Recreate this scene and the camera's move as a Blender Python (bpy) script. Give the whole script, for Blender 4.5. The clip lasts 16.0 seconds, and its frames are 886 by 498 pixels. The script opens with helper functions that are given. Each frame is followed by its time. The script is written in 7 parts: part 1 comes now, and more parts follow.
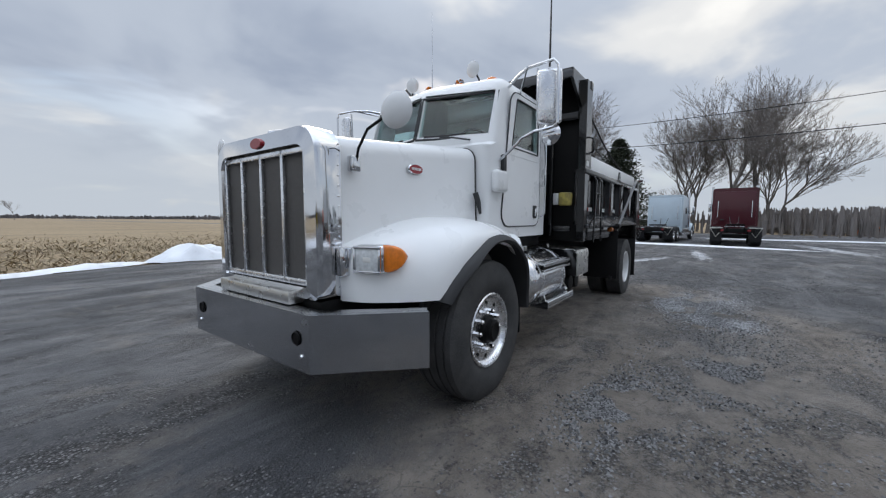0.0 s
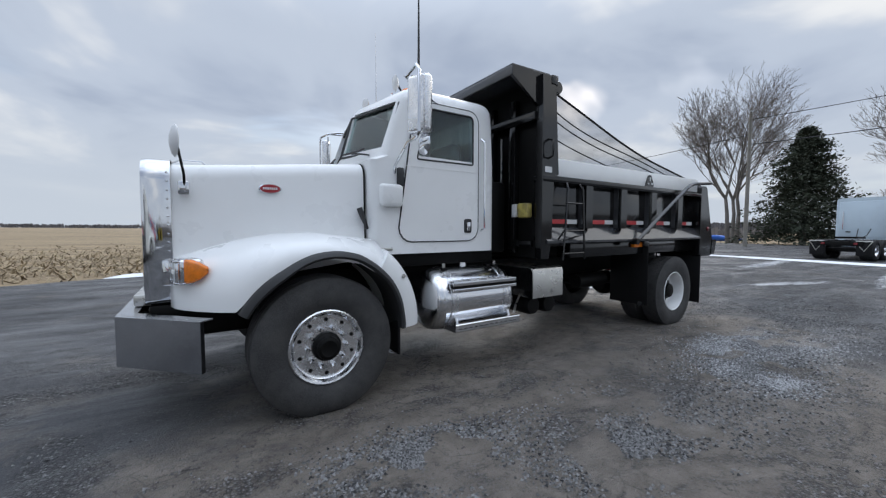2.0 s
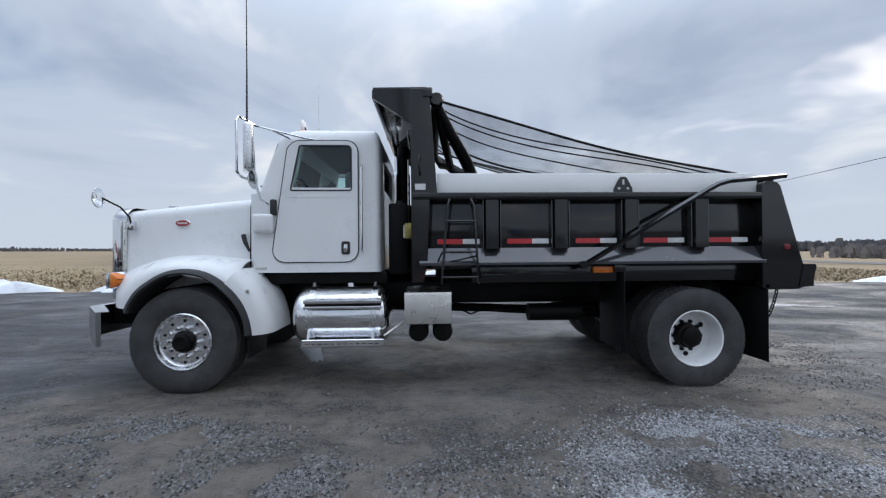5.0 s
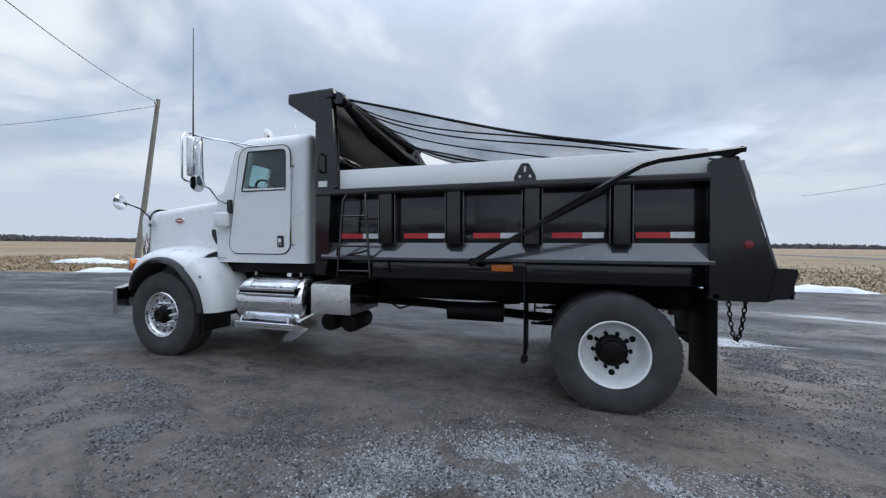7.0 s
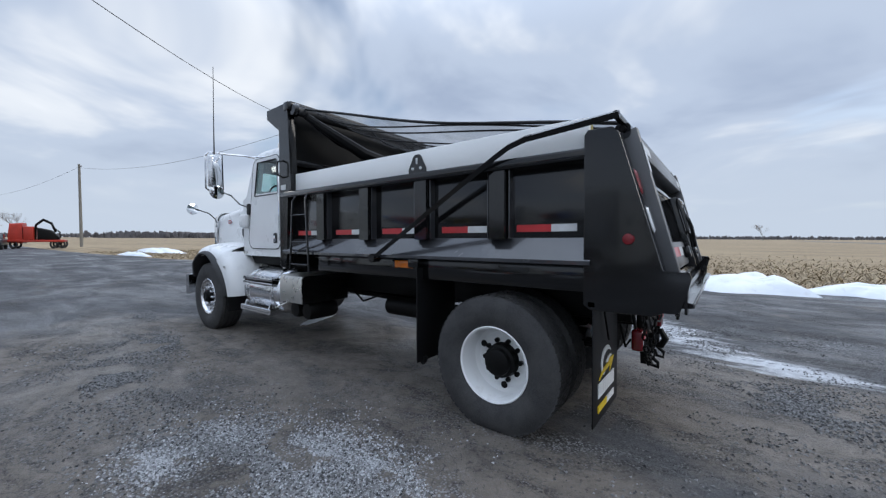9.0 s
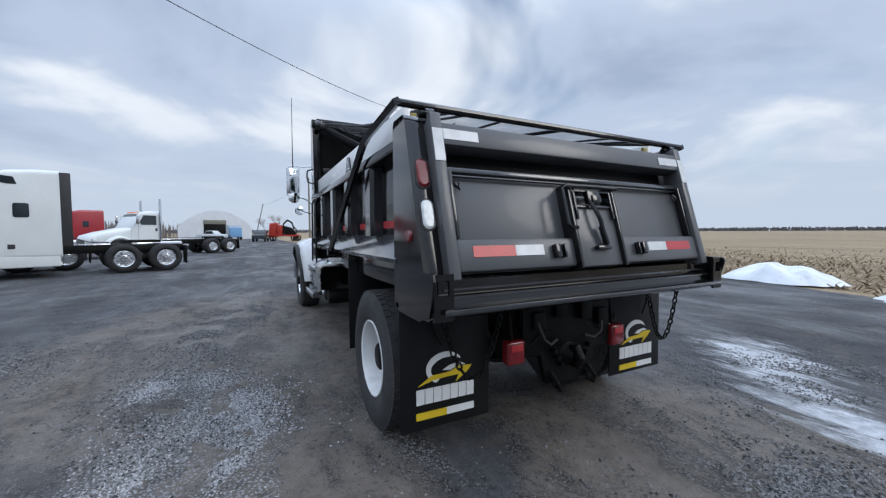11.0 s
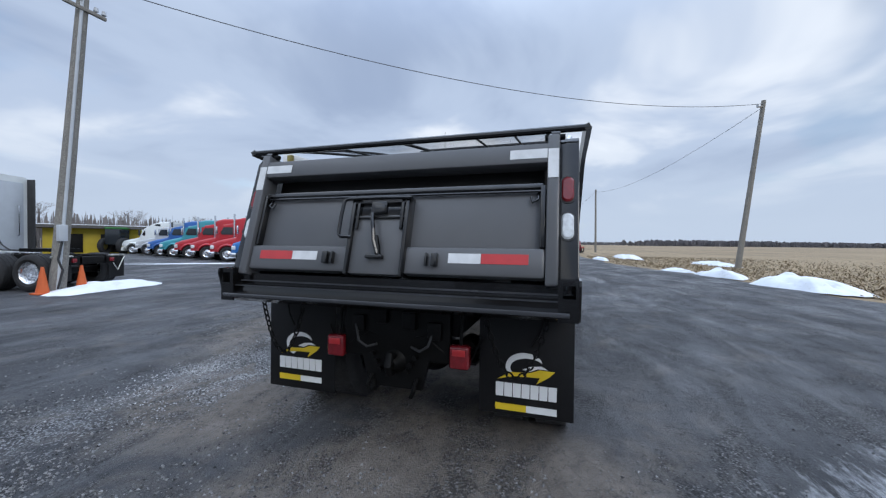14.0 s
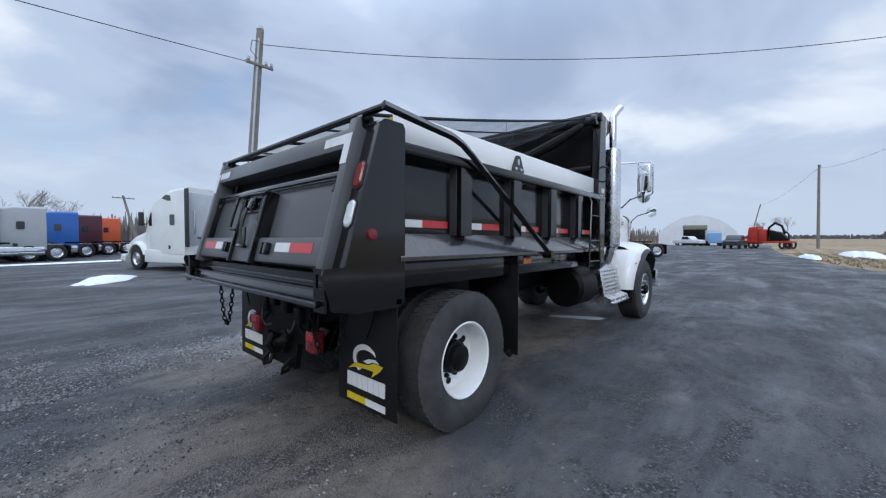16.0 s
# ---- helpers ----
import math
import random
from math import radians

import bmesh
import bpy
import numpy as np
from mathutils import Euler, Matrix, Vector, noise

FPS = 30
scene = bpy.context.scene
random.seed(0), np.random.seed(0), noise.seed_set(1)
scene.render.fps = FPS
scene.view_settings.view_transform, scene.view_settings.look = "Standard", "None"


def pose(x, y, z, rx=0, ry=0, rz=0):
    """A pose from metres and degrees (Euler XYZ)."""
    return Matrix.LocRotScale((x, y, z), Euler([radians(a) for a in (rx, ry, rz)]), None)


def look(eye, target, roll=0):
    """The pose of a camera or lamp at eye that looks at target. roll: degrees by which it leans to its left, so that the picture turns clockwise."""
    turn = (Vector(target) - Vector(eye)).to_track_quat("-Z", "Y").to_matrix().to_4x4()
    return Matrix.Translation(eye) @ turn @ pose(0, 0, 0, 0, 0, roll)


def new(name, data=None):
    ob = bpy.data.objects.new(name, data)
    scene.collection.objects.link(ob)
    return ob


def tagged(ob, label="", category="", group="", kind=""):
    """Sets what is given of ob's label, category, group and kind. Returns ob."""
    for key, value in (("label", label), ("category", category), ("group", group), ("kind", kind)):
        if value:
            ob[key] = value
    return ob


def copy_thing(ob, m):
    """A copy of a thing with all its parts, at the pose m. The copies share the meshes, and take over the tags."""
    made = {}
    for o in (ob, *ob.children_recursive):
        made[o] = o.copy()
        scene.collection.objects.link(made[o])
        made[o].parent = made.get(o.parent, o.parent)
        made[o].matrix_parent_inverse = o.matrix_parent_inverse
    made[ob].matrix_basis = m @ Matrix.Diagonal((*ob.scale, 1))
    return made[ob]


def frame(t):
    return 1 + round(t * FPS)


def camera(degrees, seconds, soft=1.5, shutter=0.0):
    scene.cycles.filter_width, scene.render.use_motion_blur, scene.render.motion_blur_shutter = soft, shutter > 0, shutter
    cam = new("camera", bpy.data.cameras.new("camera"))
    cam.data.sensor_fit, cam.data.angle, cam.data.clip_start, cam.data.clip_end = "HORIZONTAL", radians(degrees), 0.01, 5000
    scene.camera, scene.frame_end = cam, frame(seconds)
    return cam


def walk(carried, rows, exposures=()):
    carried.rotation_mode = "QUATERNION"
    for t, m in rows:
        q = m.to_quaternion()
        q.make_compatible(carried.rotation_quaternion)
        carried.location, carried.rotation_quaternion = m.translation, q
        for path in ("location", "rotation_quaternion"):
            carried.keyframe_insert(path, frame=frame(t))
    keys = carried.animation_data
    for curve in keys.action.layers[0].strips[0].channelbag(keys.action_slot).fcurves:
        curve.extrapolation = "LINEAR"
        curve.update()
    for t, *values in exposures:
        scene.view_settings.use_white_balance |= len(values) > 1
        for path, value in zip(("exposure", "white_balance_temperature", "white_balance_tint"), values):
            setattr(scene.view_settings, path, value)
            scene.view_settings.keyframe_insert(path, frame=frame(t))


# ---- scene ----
cam = camera(99.95, 16.0, soft=1.25)
PATH = [
    (0, (-2.429, -2.494, 1.316), (-0.821, -1.314, 1.165), 0.4),
    (0.5, (-2.057, -2.897, 1.334), (-0.555, -1.584, 1.198), 0.7),
    (1, (-1.675, -3.276, 1.378), (-0.292, -1.838, 1.249), 0.7),
    (1.5, (-1.215, -3.567, 1.402), (0.028, -2.005, 1.288), 0.6),
    (2, (-0.770, -3.909, 1.377), (0.316, -2.232, 1.275), 0.4),
    (2.5, (-0.287, -4.138, 1.359), (0.623, -2.360, 1.264), 0.2),
    (3, (0.201, -4.337, 1.356), (0.940, -2.480, 1.292), -0.1),
    (3.5, (0.721, -4.576, 1.374), (1.287, -2.659, 1.325), -0.3),
    (4, (1.266, -4.678, 1.364), (1.678, -2.721, 1.347), -0.3),
    (5.25, (2.709, -4.885, 1.400), (2.683, -2.874, 1.409), 0.0),
    (6.5, (4.102, -4.679, 1.417), (3.669, -2.727, 1.403), 0.3),
    (7, (4.629, -4.555, 1.404), (4.056, -2.639, 1.380), 0.6),
    (7.5, (5.087, -4.358, 1.396), (4.375, -2.489, 1.350), 0.8),
    (8, (5.563, -4.129, 1.402), (4.688, -2.331, 1.348), 0.5),
    (8.5, (6.080, -3.909, 1.434), (5.035, -2.205, 1.372), 0.2),
    (9, (6.489, -3.550, 1.430), (5.274, -1.962, 1.371), 0.2),
    (10.25, (7.501, -2.617, 1.458), (5.881, -1.397, 1.375), -0.1),
    (11.5, (8.100, -1.419, 1.445), (6.219, -0.745, 1.359), -0.5),
    (12, (8.319, -0.918, 1.435), (6.370, -0.473, 1.368), -0.8),
    (12.5, (8.365, -0.415, 1.409), (6.374, -0.236, 1.350), -0.3),
    (13, (8.411, 0.087, 1.412), (6.413, 0.001, 1.372), 0.2),
    (13.5, (8.455, 0.597, 1.429), (6.486, 0.250, 1.399), 0.5),
    (14, (8.369, 1.098, 1.437), (6.461, 0.497, 1.406), 0.5),
    (14.5, (8.262, 1.631, 1.430), (6.440, 0.808, 1.391), 0.3),
    (15, (7.956, 2.043, 1.394), (6.234, 1.028, 1.350), 0.2),
    (15.5, (7.644, 2.464, 1.396), (6.031, 1.283, 1.345), 0.2),
    (16, (7.313, 2.869, 1.404), (5.820, 1.539, 1.347), -0.0),
]
walk(cam, [(t, look(eye, aim, lean)) for t, eye, aim, lean in PATH],
     [(0, 0.0, 6850, 10), (1.5, 0.07, 6760, 10), (3.5, 0.12, 6650, 10), (6.5, 0.15, 6480, 10), (9, 0.15, 6380, 10), (12.5, 0.12, 6200, 10), (16, 0.12, 6080, 10)])

# ---- world and sun: broken winter overcast, sun veiled behind cloud to the east ----
SUN_DIR = Vector((0.66, 0.62, 0.52)).normalized()
world = bpy.data.worlds.new("overcast_sky")
scene.world = world
world.use_nodes = True
wn, wl = world.node_tree.nodes, world.node_tree.links
wn.clear()
w_out = wn.new("ShaderNodeOutputWorld")
w_sky = wn.new("ShaderNodeTexSky")
w_sky.sky_type, w_sky.sun_disc = "NISHITA", False
w_sky.sun_elevation = math.asin(SUN_DIR.z)
w_sky.sun_rotation = math.atan2(SUN_DIR.x, SUN_DIR.y)
w_blue = wn.new("ShaderNodeBackground")
w_blue.inputs[1].default_value = 0.13
wl.new(w_sky.outputs[0], w_blue.inputs[0])
w_co = wn.new("ShaderNodeTexCoord")
w_sep = wn.new("ShaderNodeSeparateXYZ")
wl.new(w_co.outputs["Generated"], w_sep.inputs[0])


def wmath(op, a, b=0.0, c=None):
    n = wn.new("ShaderNodeMath")
    n.operation = op
    for i, v in enumerate((a, b) if c is None else (a, b, c)):
        if isinstance(v, (int, float)):
            n.inputs[i].default_value = v
        else:
            wl.new(v, n.inputs[i])
    return n.outputs[0]


w_up = wmath("MAXIMUM", w_sep.outputs[2], 0.0)
w_den = wmath("ADD", w_up, 0.22)
w_vec = wn.new("ShaderNodeCombineXYZ")
wl.new(wmath("DIVIDE", w_sep.outputs[0], w_den), w_vec.inputs[0])
wl.new(wmath("DIVIDE", w_sep.outputs[1], w_den), w_vec.inputs[1])
wl.new(wmath("MULTIPLY", w_up, 0.4), w_vec.inputs[2])


def wnoise(scale, detail, rough, dist=0.0, offset=0.0):
    m = wn.new("ShaderNodeVectorMath")
    m.operation = "ADD"
    m.inputs[1].default_value = (offset, offset * 0.7, 0)
    wl.new(w_vec.outputs[0], m.inputs[0])
    n = wn.new("ShaderNodeTexNoise")
    n.inputs["Scale"].default_value, n.inputs["Detail"].default_value = scale, detail
    n.inputs["Roughness"].default_value, n.inputs["Distortion"].default_value = rough, dist
    wl.new(m.outputs[0], n.inputs["Vector"])
    return n.outputs[0]


def wramp(v, stops):
    r = wn.new("ShaderNodeValToRGB")
    r.color_ramp.interpolation = "EASE"
    for i, (p, c) in enumerate(stops):
        e = r.color_ramp.elements[i] if i < 2 else r.color_ramp.elements.new(p)
        e.position, e.color = p, (*c, 1)
    wl.new(v, r.inputs[0])
    return r.outputs[0]


# cloud deck: grey-blue base with brighter torn edges, plain grey veil towards the horizon
w_cloud = wramp(wnoise(1.15, 5, 0.5, 0.4), [(0.30, (0.285, 0.345, 0.46)), (0.50, (0.40, 0.465, 0.575)), (0.66, (0.66, 0.69, 0.73)), (0.78, (0.80, 0.82, 0.84))])
w_veil = wn.new("ShaderNodeMix")
w_veil.data_type = "RGBA"
wl.new(wramp(w_up, [(0.02, (0, 0, 0)), (0.30, (1, 1, 1))]), w_veil.inputs[0])
w_veil.inputs[6].default_value = (0.43, 0.49, 0.575, 1)
wl.new(w_cloud, w_veil.inputs[7])
# an overcast deck is two to three times as bright overhead as at the horizon
w_lift = wmath("MULTIPLY_ADD", wramp(w_up, [(0.42, (0, 0, 0)), (1.0, (1, 1, 1))]), 2.6, 1.2)
w_grey = wn.new("ShaderNodeBackground")
wl.new(w_lift, w_grey.inputs[1])
wl.new(w_veil.outputs[2], w_grey.inputs[0])
w_gap = wmath("MULTIPLY", wramp(wnoise(0.9, 4, 0.55, 0.5, 7.3), [(0.56, (0, 0, 0)), (0.72, (0.8, 0.8, 0.8))]), wmath("MINIMUM", wmath("MULTIPLY", w_up, 2.6), 1.0))
w_mix = wn.new("ShaderNodeMixShader")
wl.new(w_gap, w_mix.inputs[0])
wl.new(w_grey.outputs[0], w_mix.inputs[1])
wl.new(w_blue.outputs[0], w_mix.inputs[2])
wl.new(w_mix.outputs[0], w_out.inputs[0])

sun = new("sun", bpy.data.lights.new("sun", "SUN"))
sun.data.energy, sun.data.angle, sun.data.color = 0.8, radians(25), (1.0, 0.95, 0.88)
sun.matrix_world = look(SUN_DIR * 50, (0, 0, 0))

# ---- materials ----
def mat(name, color, rough=0.5, metal=0.0, coat=0.0, var=0.0, var_scale=3.0, grain=0.0, grain_scale=80.0, bump=0.0, bump_scale=60.0, dirt=None, dirt_lo=0.55, dirt_hi=0.75, dirt_scale=2.5, alpha=1.0, trans=0.0, emit=None, power=0.0, rough_var=0.0, ior=1.45, spec=0.5):
    """A Principled surface with blotches, grain, dirt and relief at real size."""
    m = bpy.data.materials.new(name)
    m.use_nodes = True
    nt = m.node_tree
    b = nt.nodes["Principled BSDF"]
    b.inputs["Base Color"].default_value = (*color, 1)
    b.inputs["Roughness"].default_value = rough
    b.inputs["Metallic"].default_value = metal
    b.inputs["Coat Weight"].default_value = coat
    b.inputs["Coat Roughness"].default_value = 0.06
    b.inputs["Alpha"].default_value = alpha
    b.inputs["Transmission Weight"].default_value = trans
    b.inputs["IOR"].default_value = ior
    b.inputs["Specular IOR Level"].default_value = spec
    if emit:
        b.inputs["Emission Color"].default_value = (*emit, 1)
        b.inputs["Emission Strength"].default_value = power
    co = nt.nodes.new("ShaderNodeTexCoord").outputs["Object"]

    def noise_tex(scale, detail=4.0, rough_=0.55):
        n = nt.nodes.new("ShaderNodeTexNoise")
        n.inputs["Scale"].default_value, n.inputs["Detail"].default_value, n.inputs["Roughness"].default_value = scale, detail, rough_
        nt.links.new(co, n.inputs["Vector"])
        return n.outputs[0]

    def span(v, a, b_, lo, hi):
        n = nt.nodes.new("ShaderNodeMapRange")
        for i, k in enumerate((a, b_, lo, hi)):
            n.inputs[i + 1].default_value = k
        nt.links.new(v, n.inputs[0])
        return n.outputs[0]

    col = None

    def mixin(fac, c2, kind="MIX"):
        nonlocal col
        n = nt.nodes.new("ShaderNodeMix")
        n.data_type, n.blend_type = "RGBA", kind
        if isinstance(fac, float):
            n.inputs[0].default_value = fac
        else:
            nt.links.new(fac, n.inputs[0])
        if col is None:
            n.inputs[6].default_value = (*color, 1)
        else:
            nt.links.new(col, n.inputs[6])
        n.inputs[7].default_value = (*c2, 1)
        col = n.outputs[2]

    if var:
        mixin(span(noise_tex(var_scale), 0.35, 0.68, 0.0, 1.0), tuple(c * (1 - var) for c in color))
    if grain:
        mixin(span(noise_tex(grain_scale, 3), 0.4, 0.65, 0.0, 1.0), tuple(min(1, c * (1 + grain)) for c in color))
    if dirt:
        mixin(span(noise_tex(dirt_scale, 6, 0.65), dirt_lo, dirt_hi, 0.0, 0.85), dirt)
    if col is not None:
        nt.links.new(col, b.inputs["Base Color"])
    if rough_var:
        nt.links.new(span(noise_tex(var_scale * 2.3), 0.3, 0.7, max(0.02, rough - rough_var), min(1, rough + rough_var)), b.inputs["Roughness"])
    if bump:
        bn = nt.nodes.new("ShaderNodeBump")
        bn.inputs["Strength"].default_value, bn.inputs["Distance"].default_value = bump, 0.01
        nt.links.new(noise_tex(bump_scale, 5), bn.inputs["Height"])
        nt.links.new(bn.outputs[0], b.inputs["Normal"])
    return m


WHITE = mat("white_paint", (0.80, 0.81, 0.81), 0.32, coat=0.35, var=0.05, var_scale=1.4, dirt=(0.55, 0.54, 0.52), dirt_lo=0.64, dirt_hi=0.95, rough_var=0.08)
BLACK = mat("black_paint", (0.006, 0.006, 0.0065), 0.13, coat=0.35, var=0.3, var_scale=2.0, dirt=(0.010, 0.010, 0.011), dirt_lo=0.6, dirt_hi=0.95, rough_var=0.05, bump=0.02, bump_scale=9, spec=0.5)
BLACKMATT = mat("black_chassis", (0.004, 0.004, 0.004), 0.5, var=0.4, var_scale=5, dirt=(0.016, 0.0155, 0.015), dirt_lo=0.58, dirt_hi=0.85, bump=0.15, spec=0.2)
# dark grey paint; on shed plate and apron edges it paints sheen over black
GREYPAINT = mat("dark_grey_paint_and_sheen", (0.042, 0.044, 0.049), 0.18, coat=0.8, var=0.25, var_scale=1.6, dirt=(0.10, 0.10, 0.10), dirt_lo=0.55, dirt_hi=0.9, rough_var=0.1, bump=0.03, bump_scale=7)
CHROME = mat("chrome", (0.72, 0.73, 0.75), 0.07, metal=1.0, rough_var=0.05, var=0.08, var_scale=4, bump=0.014, bump_scale=5)
ALU = mat("polished_aluminium", (0.82, 0.83, 0.85), 0.24, metal=1.0, var=0.2, var_scale=7, rough_var=0.1, bump=0.06, bump_scale=12)
TANKM = mat("polished_tank_aluminium", (0.80, 0.81, 0.83), 0.17, metal=1.0, var=0.10, var_scale=2.5, rough_var=0.05)
STEEL = mat("brushed_stainless", (0.62, 0.61, 0.58), 0.30, metal=1.0, var=0.12, var_scale=5, bump=0.05, bump_scale=25, rough_var=0.06)
BUMPERM = mat("dull_bright_bumper_steel", (0.50, 0.51, 0.53), 0.20, metal=1.0, var=0.12, var_scale=3, rough_var=0.08, bump=0.02, bump_scale=5)
RUBBER = mat("tyre_rubber", (0.030, 0.030, 0.031), 0.72, var=0.3, var_scale=6, grain=0.6, grain_scale=140, dirt=(0.080, 0.078, 0.075), dirt_lo=0.42, dirt_hi=0.85, dirt_scale=5, bump=0.25, bump_scale=120)
FLAP = mat("mud_flap_rubber", (0.009, 0.009, 0.010), 0.5, var=0.3, dirt=(0.03, 0.03, 0.03), dirt_lo=0.55, dirt_hi=0.9, bump=0.1, spec=0.3)
FLARE = mat("grey_black_plastic", (0.035, 0.036, 0.038), 0.6, var=0.25, bump=0.15, bump_scale=200)
GLASS = mat("tinted_glass", (0.60, 0.76, 0.75), 0.03, trans=1.0, ior=1.02)
GLASS.node_tree.nodes["Principled BSDF"].inputs["Coat Weight"].default_value = 0.9
GLASS.node_tree.nodes["Principled BSDF"].inputs["Coat Roughness"].default_value = 0.02
DARKGLASS = mat("dark_glass", (0.02, 0.025, 0.03), 0.06, coat=0.5)
MIRROR = mat("mirror_glass", (0.80, 0.82, 0.84), 0.03, metal=1.0)
GATE = mat("worn_grey_gate_paint", (0.098, 0.100, 0.105), 0.36, coat=0.12, var=0.2, var_scale=0.9, dirt=(0.085, 0.085, 0.085), dirt_lo=0.5, dirt_hi=1.0, rough_var=0.06, bump=0.012, bump_scale=4)
RED = mat("red_enamel", (0.30, 0.012, 0.02), 0.3, coat=0.4)
REDLENS = mat("red_lens", (0.20, 0.010, 0.016), 0.22, coat=0.6, var=0.3, var_scale=30)
AMBER = mat("amber_lens", (0.85, 0.22, 0.015), 0.2, coat=0.6, var=0.25, var_scale=30)
CLEARLENS = mat("clear_lens", (0.70, 0.73, 0.74), 0.12, coat=0.8, var=0.25, var_scale=40)
TAPERED = mat("red_reflective_tape", (0.50, 0.03, 0.035), 0.35, coat=0.3, var=0.12, var_scale=14)
TAPEWHITE = mat("white_reflective_tape", (0.66, 0.67, 0.67), 0.4, coat=0.3, var=0.15, var_scale=14)
BOARD = mat("white_side_board", (0.86, 0.87, 0.86), 0.4, coat=0.3, var=0.05, var_scale=2, dirt=(0.6, 0.6, 0.58), dirt_lo=0.66, dirt_hi=0.95, bump=0.1, bump_scale=40)
WHITEWHEEL = mat("white_wheel_paint", (0.76, 0.77, 0.77), 0.35, coat=0.2, dirt=(0.42, 0.40, 0.37), dirt_lo=0.56, dirt_hi=0.9, dirt_scale=6)
YELLOW = mat("yellow_paint", (0.50, 0.41, 0.11), 0.5, var=0.35, var_scale=12, dirt=(0.12, 0.10, 0.06), dirt_lo=0.45, dirt_hi=0.7, dirt_scale=14)
LOGOWHITE = mat("logo_white", (0.75, 0.76, 0.76), 0.5, var=0.1)
LOGOYELLOW = mat("logo_yellow", (0.70, 0.50, 0.02), 0.5, var=0.1)
SEATM = mat("grey_upholstery", (0.10, 0.10, 0.105), 0.85, bump=0.3)
PAPER = mat("white_card", (0.75, 0.75, 0.72), 0.8, var=0.05)


# ---- mesh helpers ----
def part(name, bm, material, parent=None, label="", smooth=35, m=None, fix=True):
    """Links a bmesh as one mesh object, under a thing or a part."""
    if fix:
        bmesh.ops.recalc_face_normals(bm, faces=bm.faces)
    me = bpy.data.meshes.new(name)
    bm.to_mesh(me)
    bm.free()
    me.materials.append(material)
    if smooth:
        me.shade_smooth()
        me.set_sharp_from_angle(angle=radians(smooth))
    ob = new(name, me)
    if parent is not None:
        ob.parent = parent
    if m is not None:
        ob.matrix_basis = m
    if label:
        ob["label"] = label
    return ob


def thing(name, label, category, group="", kind="", m=None):
    ob = new(name)
    ob.empty_display_size = 0.2
    if m is not None:
        ob.matrix_basis = m
    return tagged(ob, label, category, group, kind)


def B():
    return bmesh.new()


def box(bm, x0, x1, y0, y1, z0, z1, bevel=0.0, seg=2):
    """A box with rounded edges."""
    r = bmesh.ops.create_cube(bm, size=1, matrix=Matrix.LocRotScale(((x0 + x1) / 2, (y0 + y1) / 2, (z0 + z1) / 2), None, (abs(x1 - x0), abs(y1 - y0), abs(z1 - z0))))
    if bevel:
        es = list({e for v in r["verts"] for e in v.link_edges})
        bmesh.ops.bevel(bm, geom=es, offset=min(bevel, abs(x1 - x0) * 0.45, abs(y1 - y0) * 0.45, abs(z1 - z0) * 0.45), segments=seg, affect="EDGES", profile=0.5)
    return bm


def loft(bm, sections, closed=True, caps=True):
    """Skins a row of equal loops of points."""
    rows = [[bm.verts.new(p) for p in s] for s in sections]
    n = len(rows[0])
    for a, b in zip(rows, rows[1:]):
        for i in range(n if closed else n - 1):
            j = (i + 1) % n
            if len({tuple(a[i].co), tuple(a[j].co), tuple(b[j].co), tuple(b[i].co)}) > 2:
                bm.faces.new((a[i], a[j], b[j], b[i]))
    if caps and closed:
        bm.faces.new(list(reversed(rows[0])))
        bm.faces.new(rows[-1])
    return bm


def prism(bm, pts, lo, hi, axis="y", bevel=0.0):
    """A polygon pushed along an axis; pts are (x, z), (x, y) or (y, z)."""
    put = {"y": lambda a, b, c: (a, c, b), "z": lambda a, b, c: (a, b, c), "x": lambda a, b, c: (c, a, b)}[axis]
    before = set(bm.verts)
    loft(bm, [[put(a, b, lo) for a, b in pts], [put(a, b, hi) for a, b in pts]])
    if bevel:
        es = list({e for v in bm.verts if v not in before for e in v.link_edges})
        bmesh.ops.bevel(bm, geom=es, offset=bevel, segments=2, affect="EDGES", profile=0.5)
    return bm


def tube(bm, pts, r, seg=8, taper=None, closed=False):
    """A round bar along a line of points."""
    pts = [Vector(p) for p in pts]
    secs, n = [], len(pts)
    up = Vector((0.13, 0.21, 0.97)).normalized()
    for i, p in enumerate(pts):
        if closed:
            d = pts[(i + 1) % n] - pts[i - 1]
        else:
            d = pts[min(i + 1, n - 1)] - pts[max(i - 1, 0)]
        d.normalize()
        a = d.cross(up)
        if a.length < 0.05:
            a = d.cross(Vector((1, 0.1, 0)))
        a.normalize()
        b = d.cross(a)
        up = a.cross(d)
        rr = r if taper is None else taper[i]
        secs.append([p + (a * math.cos(k * math.tau / seg) + b * math.sin(k * math.tau / seg)) * rr for k in range(seg)])
    if closed:
        secs.append(secs[0])
        return loft(bm, secs, caps=False)
    return loft(bm, secs)


def arc(cx, cz, r, a0, a1, n):
    """Points (x, z) on an arc, degrees from +x towards +z."""
    return [(cx + r * math.cos(radians(a0 + (a1 - a0) * i / n)), cz + r * math.sin(radians(a0 + (a1 - a0) * i / n))) for i in range(n + 1)]


def rrect(x0, x1, z0, z1, r, n=5):
    """A rounded rectangle as points, anticlockwise."""
    rs = r if isinstance(r, (tuple, list)) else (r,) * 4
    return (arc(x1 - rs[0], z0 + rs[0], rs[0], -90, 0, n) + arc(x1 - rs[1], z1 - rs[1], rs[1], 0, 90, n)
            + arc(x0 + rs[2], z1 - rs[2], rs[2], 90, 180, n) + arc(x0 + rs[3], z0 + rs[3], rs[3], 180, 270, n))


